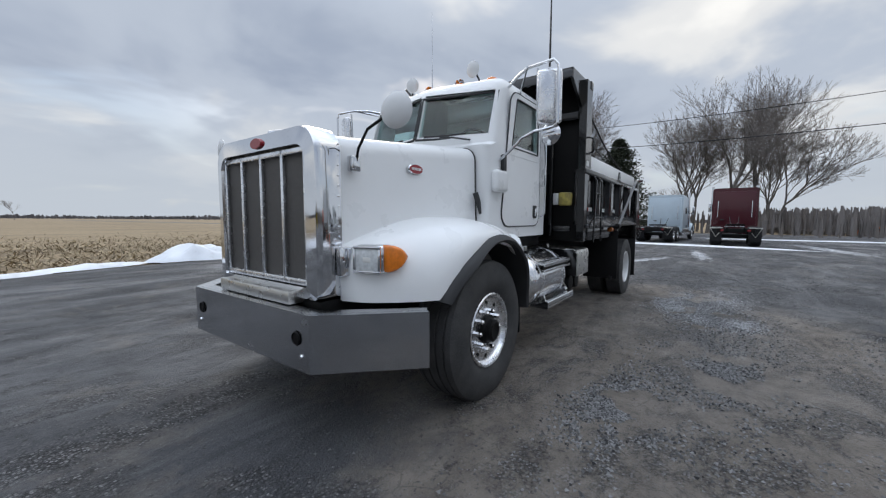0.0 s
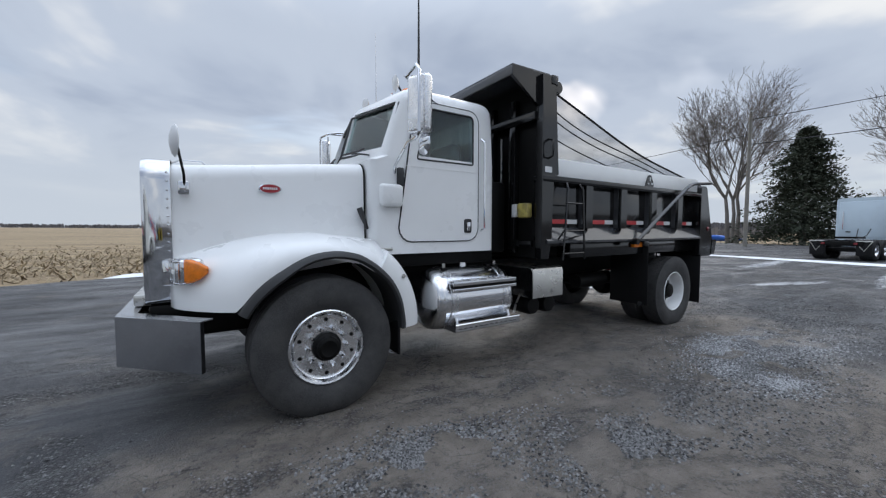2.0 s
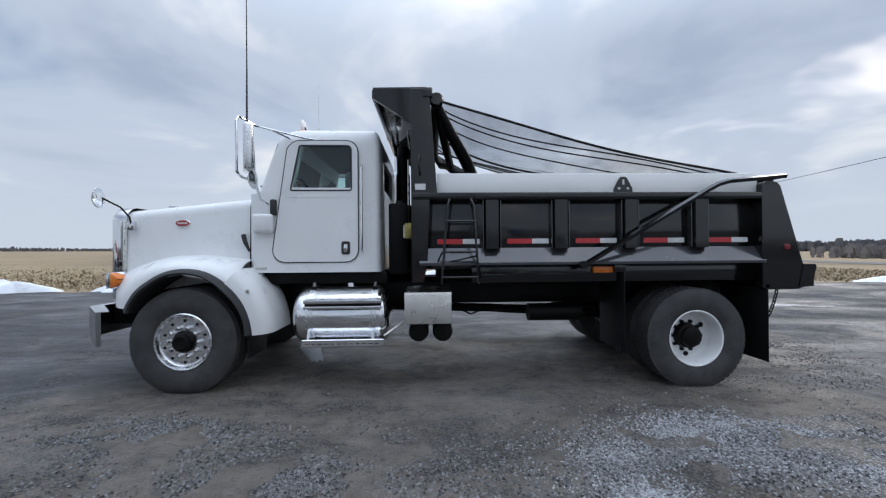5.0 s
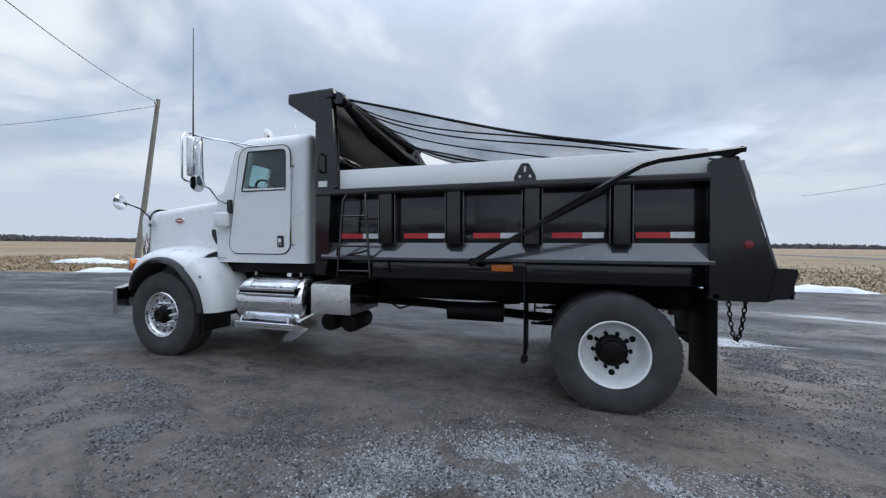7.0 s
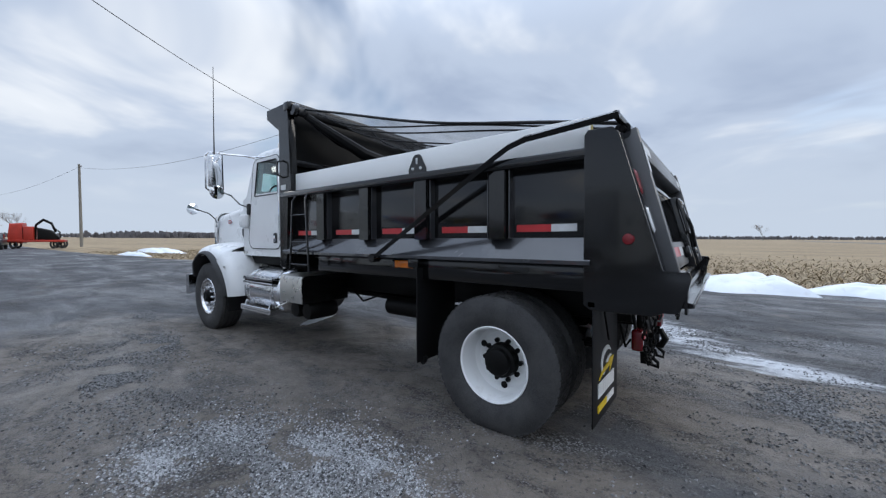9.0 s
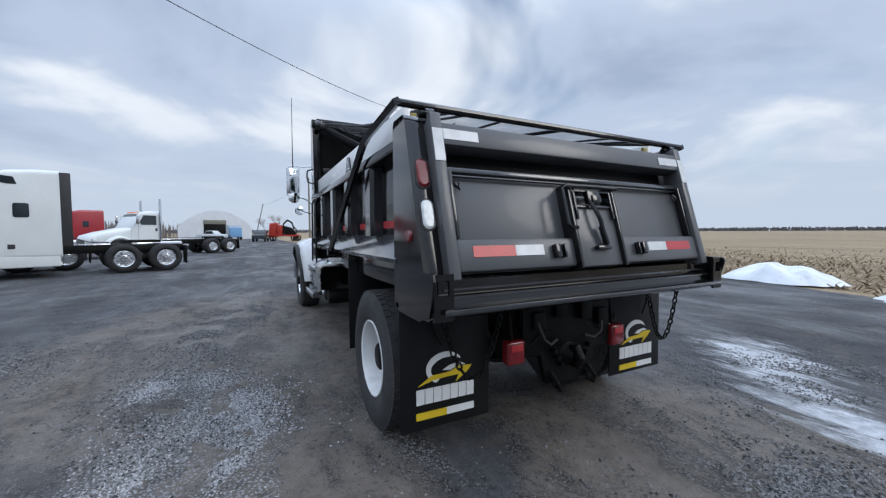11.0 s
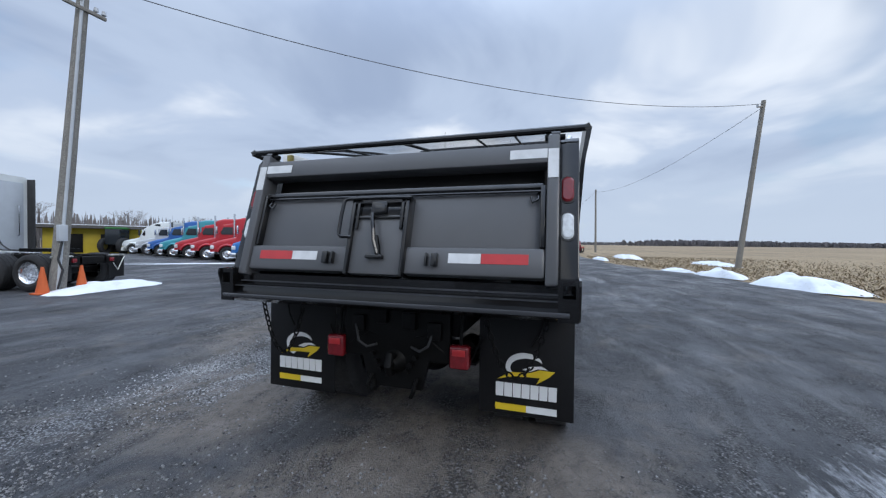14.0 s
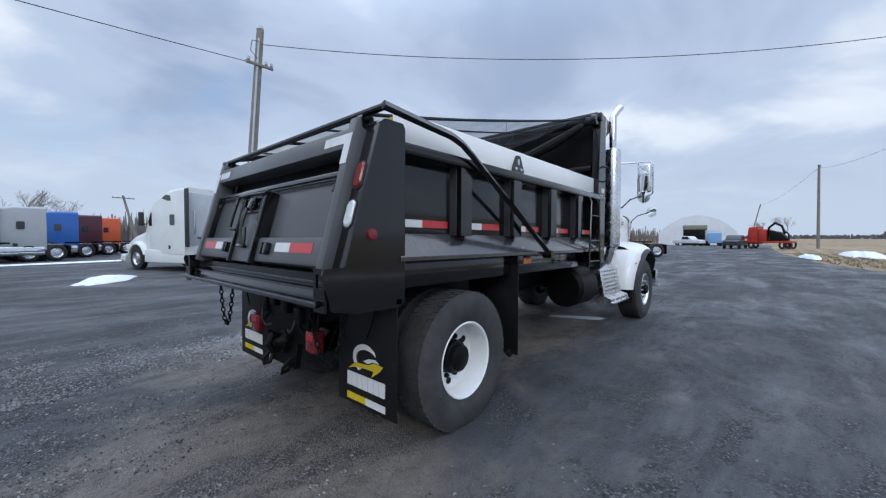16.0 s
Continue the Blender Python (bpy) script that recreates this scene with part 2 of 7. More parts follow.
def lathe(bm, prof, origin, axis="y", seg=40, flip=1):
    """Turns a profile of (radius, offset along the axis) about an axis through origin."""
    o = Vector(origin)
    secs = []
    for k in range(seg):
        a = math.tau * k / seg
        c, s = math.cos(a), math.sin(a)
        if axis == "y":
            secs.append([o + Vector((r * c, d * flip, r * s)) for r, d in prof])
        elif axis == "x":
            secs.append([o + Vector((d * flip, r * c, r * s)) for r, d in prof])
        else:
            secs.append([o + Vector((r * c, r * s, d * flip)) for r, d in prof])
    rows = [[bm.verts.new(p) for p in s] for s in secs]
    for k in range(seg):
        a, b = rows[k], rows[(k + 1) % seg]
        for i in range(len(prof) - 1):
            bm.faces.new((a[i], a[i + 1], b[i + 1], b[i]))
    bmesh.ops.remove_doubles(bm, verts=bm.verts, dist=1e-5)
    return bm


def ring_plate(bm, outer, inner, y0, y1):
    """A plate in the xz plane with one opening; outer and inner loops have equal counts."""
    n = len(outer)
    loops = [[bm.verts.new((x, y, z)) for x, z in lp] for lp in (outer, inner) for y in (y0, y1)]
    o0, o1, i0, i1 = loops
    for k in range(n):
        j = (k + 1) % n
        for a, b in ((o0, i0), (i0, i1), (i1, o1), (o1, o0)):
            bm.faces.new((a[k], a[j], b[j], b[k]))
    return bm


def cut(ob, *cutters):
    """Cuts closed shapes out of ob for good."""
    for c in cutters:
        md = ob.modifiers.new("cut", "BOOLEAN")
        md.operation, md.object, md.solver = "DIFFERENCE", c, "EXACT"
    me = bpy.data.meshes.new_from_object(ob.evaluated_get(bpy.context.evaluated_depsgraph_get()))
    ob.modifiers.clear()
    ob.data = me
    me.shade_smooth()
    me.set_sharp_from_angle(angle=radians(32))
    for c in cutters:
        bpy.data.objects.remove(c)
    return ob

# ---- ground ----
def node_mat(name):
    m = bpy.data.materials.new(name)
    m.use_nodes = True
    return m, m.node_tree, m.node_tree.nodes["Principled BSDF"]


def tex(nt, co, scale, detail=4.0, rough=0.55, dist=0.0):
    n = nt.nodes.new("ShaderNodeTexNoise")
    n.inputs["Scale"].default_value, n.inputs["Detail"].default_value, n.inputs["Roughness"].default_value, n.inputs["Distortion"].default_value = scale, detail, rough, dist
    nt.links.new(co, n.inputs["Vector"])
    return n.outputs[0]


def rng(nt, v, a, b, lo=0.0, hi=1.0):
    n = nt.nodes.new("ShaderNodeMapRange")
    for i, k in enumerate((a, b, lo, hi)):
        n.inputs[i + 1].default_value = k
    nt.links.new(v, n.inputs[0])
    return n.outputs[0]


def mixc(nt, fac, a, b, kind="MIX"):
    n = nt.nodes.new("ShaderNodeMix")
    n.data_type, n.blend_type = "RGBA", kind
    for i, v in ((0, fac), (6, a), (7, b)):
        if isinstance(v, (int, float)):
            n.inputs[i].default_value = v
        elif isinstance(v, tuple):
            n.inputs[i].default_value = (*v, 1)
        else:
            nt.links.new(v, n.inputs[i])
    return n.outputs[2]


def mul(nt, a, b, op="MULTIPLY"):
    n = nt.nodes.new("ShaderNodeMath")
    n.operation = op
    for i, v in enumerate((a, b)):
        if isinstance(v, (int, float)):
            n.inputs[i].default_value = v
        else:
            nt.links.new(v, n.inputs[i])
    return n.outputs[0]


def scaled(nt, co, sx, sy, rz=0.0):
    n = nt.nodes.new("ShaderNodeMapping")
    n.inputs["Scale"].default_value = (sx, sy, 1)
    n.inputs["Rotation"].default_value = (0, 0, radians(rz))
    nt.links.new(co, n.inputs["Vector"])
    return n.outputs[0]


def blob(nt, co, cx, cy, rx, ry, turn=0.0):
    """1 at the middle of an ellipse on the ground, 0 at its edge."""
    sh = nt.nodes.new("ShaderNodeVectorMath")
    sh.operation = "SUBTRACT"
    sh.inputs[1].default_value = (cx, cy, 0)
    nt.links.new(co, sh.inputs[0])
    mp = nt.nodes.new("ShaderNodeMapping")
    mp.inputs["Rotation"].default_value = (0, 0, radians(-turn))
    nt.links.new(sh.outputs[0], mp.inputs["Vector"])
    dv = nt.nodes.new("ShaderNodeVectorMath")
    dv.operation = "DIVIDE"
    dv.inputs[1].default_value = (rx, ry, 1000)
    nt.links.new(mp.outputs[0], dv.inputs[0])
    ln = nt.nodes.new("ShaderNodeVectorMath")
    ln.operation = "LENGTH"
    nt.links.new(dv.outputs[0], ln.inputs[0])
    return rng(nt, ln.outputs["Value"], 0.0, 1.0, 1.0, 0.0)


def blobs(nt, co, spots):
    out = None
    for sp in spots:
        b_ = blob(nt, co, *sp)
        out = b_ if out is None else mul(nt, out, b_, "MAXIMUM")
    return out


# patches of thin ice: middle, half lengths, turn
ICE = [(5.85, 3.05, 1.7, 0.75, -49), (6.9, 2.0, 1.4, 0.50, -12), (10.5, 4.6, 2.6, 0.35, -16), (12.5, -0.6, 2.4, 0.3, -18), (20, 2, 5, 0.5, 4), (16, -2, 4, 0.4, 6), (24, -7, 6, 0.7, 8)]

# worn asphalt and packed gravel with silt, damp, frosted gravel and ice
ASPHALT, nt, b = node_mat("worn_asphalt_lot")
co = nt.nodes.new("ShaderNodeTexCoord").outputs["Object"]
col = mixc(nt, rng(nt, tex(nt, co, 0.5, 6, 0.65), 0.36, 0.64), (0.036, 0.038, 0.043), (0.072, 0.074, 0.079))
# long drag marks of tyres and plough
drag = tex(nt, scaled(nt, co, 0.16, 1.5, -6), 1.0, 8, 0.75, 0.3)
col = mixc(nt, rng(nt, drag, 0.47, 0.62, 0, 0.7), col, (0.125, 0.128, 0.136))
drag2 = tex(nt, scaled(nt, co, 1.6, 0.22, 20), 1.0, 7, 0.72, 0.3)
col = mixc(nt, rng(nt, drag2, 0.52, 0.66, 0, 0.6), col, (0.024, 0.025, 0.028))
# brown silt along the driver's side, fading out raggedly
ragged = tex(nt, co, 1.3, 8, 0.7, 0.5)
silt = rng(nt, mul(nt, blobs(nt, co, [(1.6, -2.4, 4.2, 2.2, -4), (2.4, -0.6, 3.6, 1.8, 0), (-0.3, -2.0, 1.2, 0.9, 30), (6.6, 0.6, 1.8, 1.5, 0), (5.0, -1.8, 2.0, 1.2, 0), (0.2, -2.6, 1.9, 1.3, 0)]), mul(nt, ragged, 1.1, "MULTIPLY"), "ADD"), 0.58, 0.86)
siltc = mixc(nt, rng(nt, tex(nt, co, 5, 6, 0.7), 0.35, 0.65), (0.125, 0.106, 0.088), (0.215, 0.188, 0.160))
col = mixc(nt, mul(nt, silt, 0.88), col, siltc)
# pock marks and hairline breaks in the crust
pock = tex(nt, co, 26, 5, 0.72, 0.8)
col = mixc(nt, rng(nt, pock, 0.56, 0.64, 0, 0.7), col, (0.030, 0.029, 0.029))
crack = nt.nodes.new("ShaderNodeTexVoronoi")
crack.feature = "DISTANCE_TO_EDGE"
crack.inputs["Scale"].default_value = 5.5
wob = nt.nodes.new("ShaderNodeMix")
wob.data_type = "VECTOR"
wob.inputs[0].default_value = 0.12
nz = nt.nodes.new("ShaderNodeTexNoise")
nz.inputs["Scale"].default_value, nz.inputs["Detail"].default_value = 4.0, 6.0
nt.links.new(co, nz.inputs["Vector"])
nt.links.new(co, wob.inputs[4])
nt.links.new(nz.outputs["Color"], wob.inputs[5])
nt.links.new(wob.outputs[1], crack.inputs["Vector"])
col = mixc(nt, mul(nt, mul(nt, rng(nt, crack.outputs["Distance"], 0.0, 0.035, 0.55, 0.0), silt), rng(nt, tex(nt, co, 2.3, 4), 0.45, 0.6)), col, (0.05, 0.046, 0.042))
# beds of loose stones, each stone with a tone of its own
stone = tex(nt, co, 60, 4, 0.65)
vor = nt.nodes.new("ShaderNodeTexVoronoi")
vor.inputs["Scale"].default_value = 62
nt.links.new(co, vor.inputs["Vector"])
sep = nt.nodes.new("ShaderNodeSeparateColor")
nt.links.new(vor.outputs["Color"], sep.inputs[0])
tone = sep.outputs[0]
bed = tex(nt, scaled(nt, co, 0.75, 1.3, 12), 1.5, 8, 0.78, 0.5)
beds = mul(nt, rng(nt, bed, 0.50, 0.58), rng(nt, silt, 0, 1, 1.0, 0.8))
gap = rng(nt, vor.outputs["Distance"], 0.38, 0.62)
stonec = mixc(nt, mul(nt, tone, tone), (0.030, 0.030, 0.033), (0.27, 0.27, 0.275))
stonec = mixc(nt, gap, stonec, (0.016, 0.016, 0.017))
col = mixc(nt, mul(nt, beds, rng(nt, sep.outputs[1], 0.15, 0.45, 0.25, 0.95)), col, stonec)
col = mixc(nt, rng(nt, stone, 0.58, 0.68, 0, 0.6), col, (0.20, 0.20, 0.205))
# frosted gravel: white-rimmed stones gathered in drifts
fr = rng(nt, mul(nt, blobs(nt, co, [(4.76, -2.05, 0.8, 0.55, 10), (4.35, -2.2, 0.55, 0.35, 0), (3.73, -2.4, 0.5, 0.35, 20), (3.65, -2.8, 0.6, 0.4, 20), (5.3, -2.6, 1.6, 0.8, 25), (5.6, -1.0, 0.7, 0.25, 20), (6.6, -2.6, 1.6, 0.7, 10), (5.4, -2.0, 1.3, 0.4, 15), (7.6, 3.4, 1.6, 1.0, 20)]), mul(nt, tex(nt, scaled(nt, co, 0.8, 1.4, 18), 2.4, 8, 0.78), 2.4), "ADD"), 1.60, 2.05)
rime = rng(nt, mul(nt, sep.outputs[2], mul(nt, tex(nt, co, 9, 6, 0.75, 0.6), 1.2), "ADD"), 0.92, 1.12)
frost = mul(nt, fr, rime)
wide = mul(nt, rng(nt, tex(nt, scaled(nt, co, 0.3, 1.0, 15), 1.0, 8, 0.75, 0.5), 0.56, 0.68), mul(nt, rime, 0.55))
frost = mul(nt, frost, wide, "MAXIMUM")
col = mixc(nt, mul(nt, frost, 0.50), col, mixc(nt, gap, (0.50, 0.515, 0.535), (0.07, 0.07, 0.073)))
# thin ice, smoother and paler, broken by bare streaks
iced = mul(nt, mul(nt, tex(nt, scaled(nt, co, 0.6, 2.4, -28), 1.9, 8, 0.75, 0.4), 2.2), mul(nt, blobs(nt, co, ICE), 0.7), "ADD")
icy = mul(nt, rng(nt, iced, 1.25, 1.58), rng(nt, blobs(nt, co, ICE), 0.0, 0.25))
thin = mul(nt, rng(nt, iced, 1.2, 1.55, 0, 0.3), rng(nt, blobs(nt, co, ICE), 0.0, 0.15))
col = mixc(nt, mul(nt, mul(nt, icy, thin, "MAXIMUM"), 0.9), col, mixc(nt, rng(nt, tex(nt, co, 7, 6, 0.75), 0.35, 0.65), (0.28, 0.295, 0.32), (0.64, 0.66, 0.69)))
nt.links.new(col, b.inputs["Base Color"])
b.inputs["Specular IOR Level"].default_value = 0.4
wet = rng(nt, tex(nt, scaled(nt, co, 0.6, 1.3, 10), 0.5, 6, 0.65, 0.5), 0.40, 0.60, 0.40, 0.92)
nt.links.new(mul(nt, wet, rng(nt, icy, 0, 1, 1.0, 0.42)), b.inputs["Roughness"])
bn = nt.nodes.new("ShaderNodeBump")
bn.inputs["Strength"].default_value, bn.inputs["Distance"].default_value = 0.95, 0.02
hgt = mul(nt, mul(nt, stone, mul(nt, tex(nt, co, 7, 5, 0.65), 1.2), "ADD"), mul(nt, mul(nt, gap, beds), -0.6), "ADD")
nt.links.new(mul(nt, hgt, rng(nt, icy, 0, 1, 1.0, 0.25)), bn.inputs["Height"])
nt.links.new(bn.outputs[0], b.inputs["Normal"])

# winter field: tan stubble over dark soil, rows running away
FIELD, nt, b = node_mat("corn_stubble_field")
co = nt.nodes.new("ShaderNodeTexCoord").outputs["Object"]
rows = tex(nt, scaled(nt, co, 0.05, 1.3, 8), 1.0, 5, 0.6)
col = mixc(nt, rng(nt, rows, 0.38, 0.62), (0.15, 0.108, 0.065), (0.37, 0.275, 0.16))
col = mixc(nt, rng(nt, tex(nt, co, 0.03, 5, 0.6), 0.4, 0.65, 0, 0.7), col, (0.38, 0.29, 0.175))
col = mixc(nt, rng(nt, tex(nt, co, 9, 4, 0.7), 0.48, 0.66, 0, 0.7), col, (0.10, 0.075, 0.05))
nt.links.new(col, b.inputs["Base Color"])
b.inputs["Roughness"].default_value = 0.95
bn = nt.nodes.new("ShaderNodeBump")
bn.inputs["Strength"].default_value, bn.inputs["Distance"].default_value = 0.8, 0.05
nt.links.new(tex(nt, co, 7, 5, 0.7), bn.inputs["Height"])
nt.links.new(bn.outputs[0], b.inputs["Normal"])

SNOW = mat("old_snow", (0.80, 0.83, 0.87), 0.65, var=0.12, var_scale=1.5, dirt=(0.40, 0.38, 0.35), dirt_lo=0.58, dirt_hi=0.85, bump=0.5, bump_scale=6)

bm = B()
R = 2600
bm.faces.new([bm.verts.new((R * math.cos(a), R * math.sin(a), -0.06)) for a in [math.tau * k / 64 for k in range(64)]])
ground = tagged(part("ground", bm, FIELD, smooth=0), "flat winter field of tan corn stubble", "field", kind="structure")


def edge_noise(x, amp=0.35):
    return amp * (noise.noise((x * 0.45, 3.1, 0)) + 0.5 * noise.noise((x * 1.7, 9.1, 0)))


LOT_EDGE = [(-95, 2.0), (-60, 2.2), (-41, 3.0), (-22, 4.7), (-16, 6.6), (-9, 8.3), (-4, 8.9), (0, 10.4), (3, 10.7), (5.8, 9.6), (10, 10.3), (20, 10.6), (32, 11.5), (46, 14)]


def lot_edge(x):
    for (x0, y0), (x1, y1) in zip(LOT_EDGE, LOT_EDGE[1:]):
        if x0 <= x <= x1:
            return y0 + (y1 - y0) * (x - x0) / (x1 - x0) + edge_noise(x)
    return LOT_EDGE[0][1] if x < LOT_EDGE[0][0] else LOT_EDGE[-1][1]


# the lot: a slab with an uneven edge towards the field
bm = B()
xs = [-95 + k * 0.75 for k in range(189)]
top, foot, low = [], [], []
for x in xs:
    y = lot_edge(x)
    top.append(bm.verts.new((x, y, 0)))
    foot.append(bm.verts.new((x, y + 0.5, -0.07)))
    low.append(bm.verts.new((x, -95, 0)))
for k in range(len(xs) - 1):
    bm.faces.new((low[k], low[k + 1], top[k + 1], top[k]))
    bm.faces.new((top[k], top[k + 1], foot[k + 1], foot[k]))
tagged(part("lot_pavement", bm, ASPHALT, smooth=60), "worn grey asphalt and gravel lot with frost", "pavement", kind="structure")
bm = B()
for y0, y1 in ((-400, 400),):
    bm.faces.new([bm.verts.new(p) for p in ((47, y0, -0.02), (54.5, y0, -0.02), (54.5, y1, -0.02), (47, y1, -0.02))])
tagged(part("road", bm, mat("grey_road", (0.10, 0.10, 0.103), 0.8, var=0.2, grain=0.3, grain_scale=30), smooth=0), "grey paved road across the lot's end", "road", kind="structure")


def patch(name, cx, cy, rx, ry, turn, z, height, material, label, category, rough=0.35, n=44, rings=7, seed=0.0):
    """An uneven low mound or film on the ground."""
    bm = B()
    c0 = bm.verts.new((0, 0, height * (1 + 0.3 * noise.noise((seed, cx, cy)))))
    prev = None
    for r in range(1, rings + 1):
        u = r / rings
        ring = []
        for k in range(n):
            a = math.tau * k / n
            wob = 1 + rough * (noise.noise((math.cos(a) * 1.6 + seed, math.sin(a) * 1.6, seed)) + 0.6 * noise.noise((math.cos(a) * 5 + seed, math.sin(a) * 5, seed + 3)))
            h = height * (1 - u ** 2.2) * (1 + 0.55 * noise.noise((u * 3 * math.cos(a) + seed, u * 3 * math.sin(a), 4.0)))
            ring.append(bm.verts.new((rx * u * wob * math.cos(a), ry * u * wob * math.sin(a), h if r < rings else -0.012)))
        for k in range(n):
            j = (k + 1) % n
            if prev is None:
                bm.faces.new((c0, ring[k], ring[j]))
            else:
                bm.faces.new((prev[k], ring[k], ring[j], prev[j]))
        prev = ring
    return tagged(part(name, bm, material, smooth=80, m=pose(cx, cy, z, 0, 0, turn)), label, category)


for i, (cx, cy, rx, ry, turn, h) in enumerate((
        (6.9, 9.9, 1.8, 0.9, 6, 0.42), (9.6, 10.5, 1.5, 0.6, 6, 0.30), (13.0, 10.6, 1.6, 0.4, 0, 0.18), (2.8, 11.5, 1.3, 0.7, 4, 0.42), (0.0, 10.9, 1.3, 0.3, 16, 0.10), (-2.0, 9.9, 1.2, 0.25, 24, 0.08),
        (-7.6, 9.0, 1.9, 0.8, 14, 0.42), (-11.8, 8.2, 1.4, 0.5, 20, 0.32), (-15.0, 7.3, 1.1, 0.35, 25, 0.18), (-30, 4.8, 2.5, 0.5, 8, 0.25), (-36, 8, 4.5, 1.0, 5, 0.4), (-24, 12, 3.0, 0.6, 10, 0.25),
        (33, 12.6, 3.2, 1.0, -20, 0.35), (24, 11.2, 2.5, 0.6, 5, 0.25), (0.7, -11.9, 1.6, 0.9, 15, 0.2), (5.6, -13.6, 1.7, 0.55, 60, 0.16))):
    patch("snow_bank", cx, cy, rx, ry, turn, 0.0, h, SNOW, "dirty white bank of old ploughed snow", "snow bank", seed=i * 3.7)["group"] = "snow banks round the lot"
for i, (cx, cy, rx, ry, turn) in enumerate(((23.5, 0.5, 0.7, 8, -10), (4, -27.6, 12, 0.5, 14), (-12, -17, 0.4, 9, 34), (36, -9, 0.6, 7, 5))):
    patch("snow_strip", cx, cy, rx, ry, turn, 0.004, 0.05, SNOW, "thin white strip of packed snow", "snow", rough=0.35, seed=40 + i * 2.3)["group"] = "snow strips on the lot"

patch("ice_patch", 0.80, 0.30, 0.56, 0.13, -66, 0.003, 0.012, SNOW, "small white patch of ice under the truck", "ice", rough=0.45, seed=71.0)

# loose gravel where the camera passes
def gravel(name, spots, count, size, material, label, bare=0.0, seed=5):
    rnd = random.Random(seed)
    base = [Vector(p) for p in ((1, 0, 0), (-0.5, 0.87, 0), (-0.5, -0.87, 0), (0.1, 0.05, 0.8))]
    verts, faces = [], []
    for _ in range(count):
        cx, cy, rx, ry = rnd.choice(spots)
        a, r = rnd.uniform(0, math.tau), abs(rnd.gauss(0, 0.5))
        x, y = cx + rx * r * math.cos(a), cy + ry * r * math.sin(a)
        if noise.noise((x * 1.7, y * 2.6, 1.5)) + 0.6 * noise.noise((x * 5.1, y * 6.3, 7.5)) + 0.25 * rnd.random() < bare:
            continue
        s = size * rnd.uniform(0.35, 1.0) ** 1.5
        m = Euler((rnd.uniform(-0.4, 0.4), rnd.uniform(-0.4, 0.4), rnd.uniform(0, 6.3))).to_matrix()
        k = len(verts)
        for p in base:
            q = m @ Vector((p.x * s * rnd.uniform(0.7, 1.2), p.y * s, p.z * s * 0.9))
            verts.append((x + q.x, y + q.y, q.z + s * 0.12))
        faces += [(k, k + 1, k + 3), (k + 1, k + 2, k + 3), (k + 2, k, k + 3)]
    me = bpy.data.meshes.new(name)
    me.from_pydata(verts, [], faces)
    me.materials.append(material)
    return tagged(new(name, me), label, "gravel", kind="stuff")


GRAVELM, nt, b = node_mat("loose_stones")
gi = nt.nodes.new("ShaderNodeNewGeometry").outputs["Random Per Island"]
nt.links.new(mixc(nt, gi, (0.022, 0.022, 0.024), (0.28, 0.28, 0.28)), b.inputs["Base Color"])
b.inputs["Roughness"].default_value = 0.85
gravel("loose_gravel", [(1.5, -2.6, 2.2, 0.9), (3.9, -2.5, 1.6, 0.8), (5.0, -2.3, 1.2, 0.6), (0.3, -2.0, 0.9, 0.4), (7.6, -1.8, 2.0, 1.4), (7.0, 0.8, 1.2, 1.6), (6.8, 3.0, 2.0, 1.2), (-1.7, -1.4, 0.6, 0.5), (9.0, -3.5, 3, 2), (2.5, -4.5, 4, 1.5), (7.6, -3.2, 1.4, 0.7)], 120000, 0.017, GRAVELM, "loose pale and dark gravel on the lot", 0.13)
RIMEM, nt, b = node_mat("frosted_stones")
gi = nt.nodes.new("ShaderNodeNewGeometry").outputs["Random Per Island"]
nt.links.new(mixc(nt, gi, (0.16, 0.163, 0.168), (0.56, 0.567, 0.577)), b.inputs["Base Color"])
b.inputs["Roughness"].default_value = 0.7
gravel("frosted_gravel", [(4.76, -2.0, 1.0, 0.6), (4.7, -2.35, 0.9, 0.5), (4.37, -2.1, 0.7, 0.45), (3.73, -2.4, 0.65, 0.4), (3.65, -2.8, 0.5, 0.3), (5.3, -2.1, 0.9, 0.4), (5.2, -2.6, 1.2, 0.5)], 25000, 0.013, RIMEM, "white frosted gravel gathered in drifts", 0.08, 8)

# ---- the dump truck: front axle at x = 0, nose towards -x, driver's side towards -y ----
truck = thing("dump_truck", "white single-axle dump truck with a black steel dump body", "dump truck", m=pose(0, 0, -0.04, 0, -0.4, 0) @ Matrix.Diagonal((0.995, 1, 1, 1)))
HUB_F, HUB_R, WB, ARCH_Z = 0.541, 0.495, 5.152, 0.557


def tyre_profile(r, w, rim, rib=True):
    h = w / 2
    p = [(rim, -h * 0.78), (rim + 0.02, -h * 0.86), (rim + (r - rim) * 0.35, -h), (rim + (r - rim) * 0.68, -h * 0.98), (r - 0.035, -h * 0.88), (r - 0.010, -h * 0.80)]
    t = []
    if rib:
        for g in (-0.56, -0.2, 0.2, 0.56):
            t += [(r, (g - 0.05) * h), (r - 0.012, (g - 0.04) * h), (r - 0.012, (g + 0.04) * h), (r, (g + 0.05) * h)]
    else:
        t = [(r - 0.006, -h * 0.3), (r - 0.006, h * 0.3)]
    return p + t + [(a, -b) for a, b in reversed(p)]


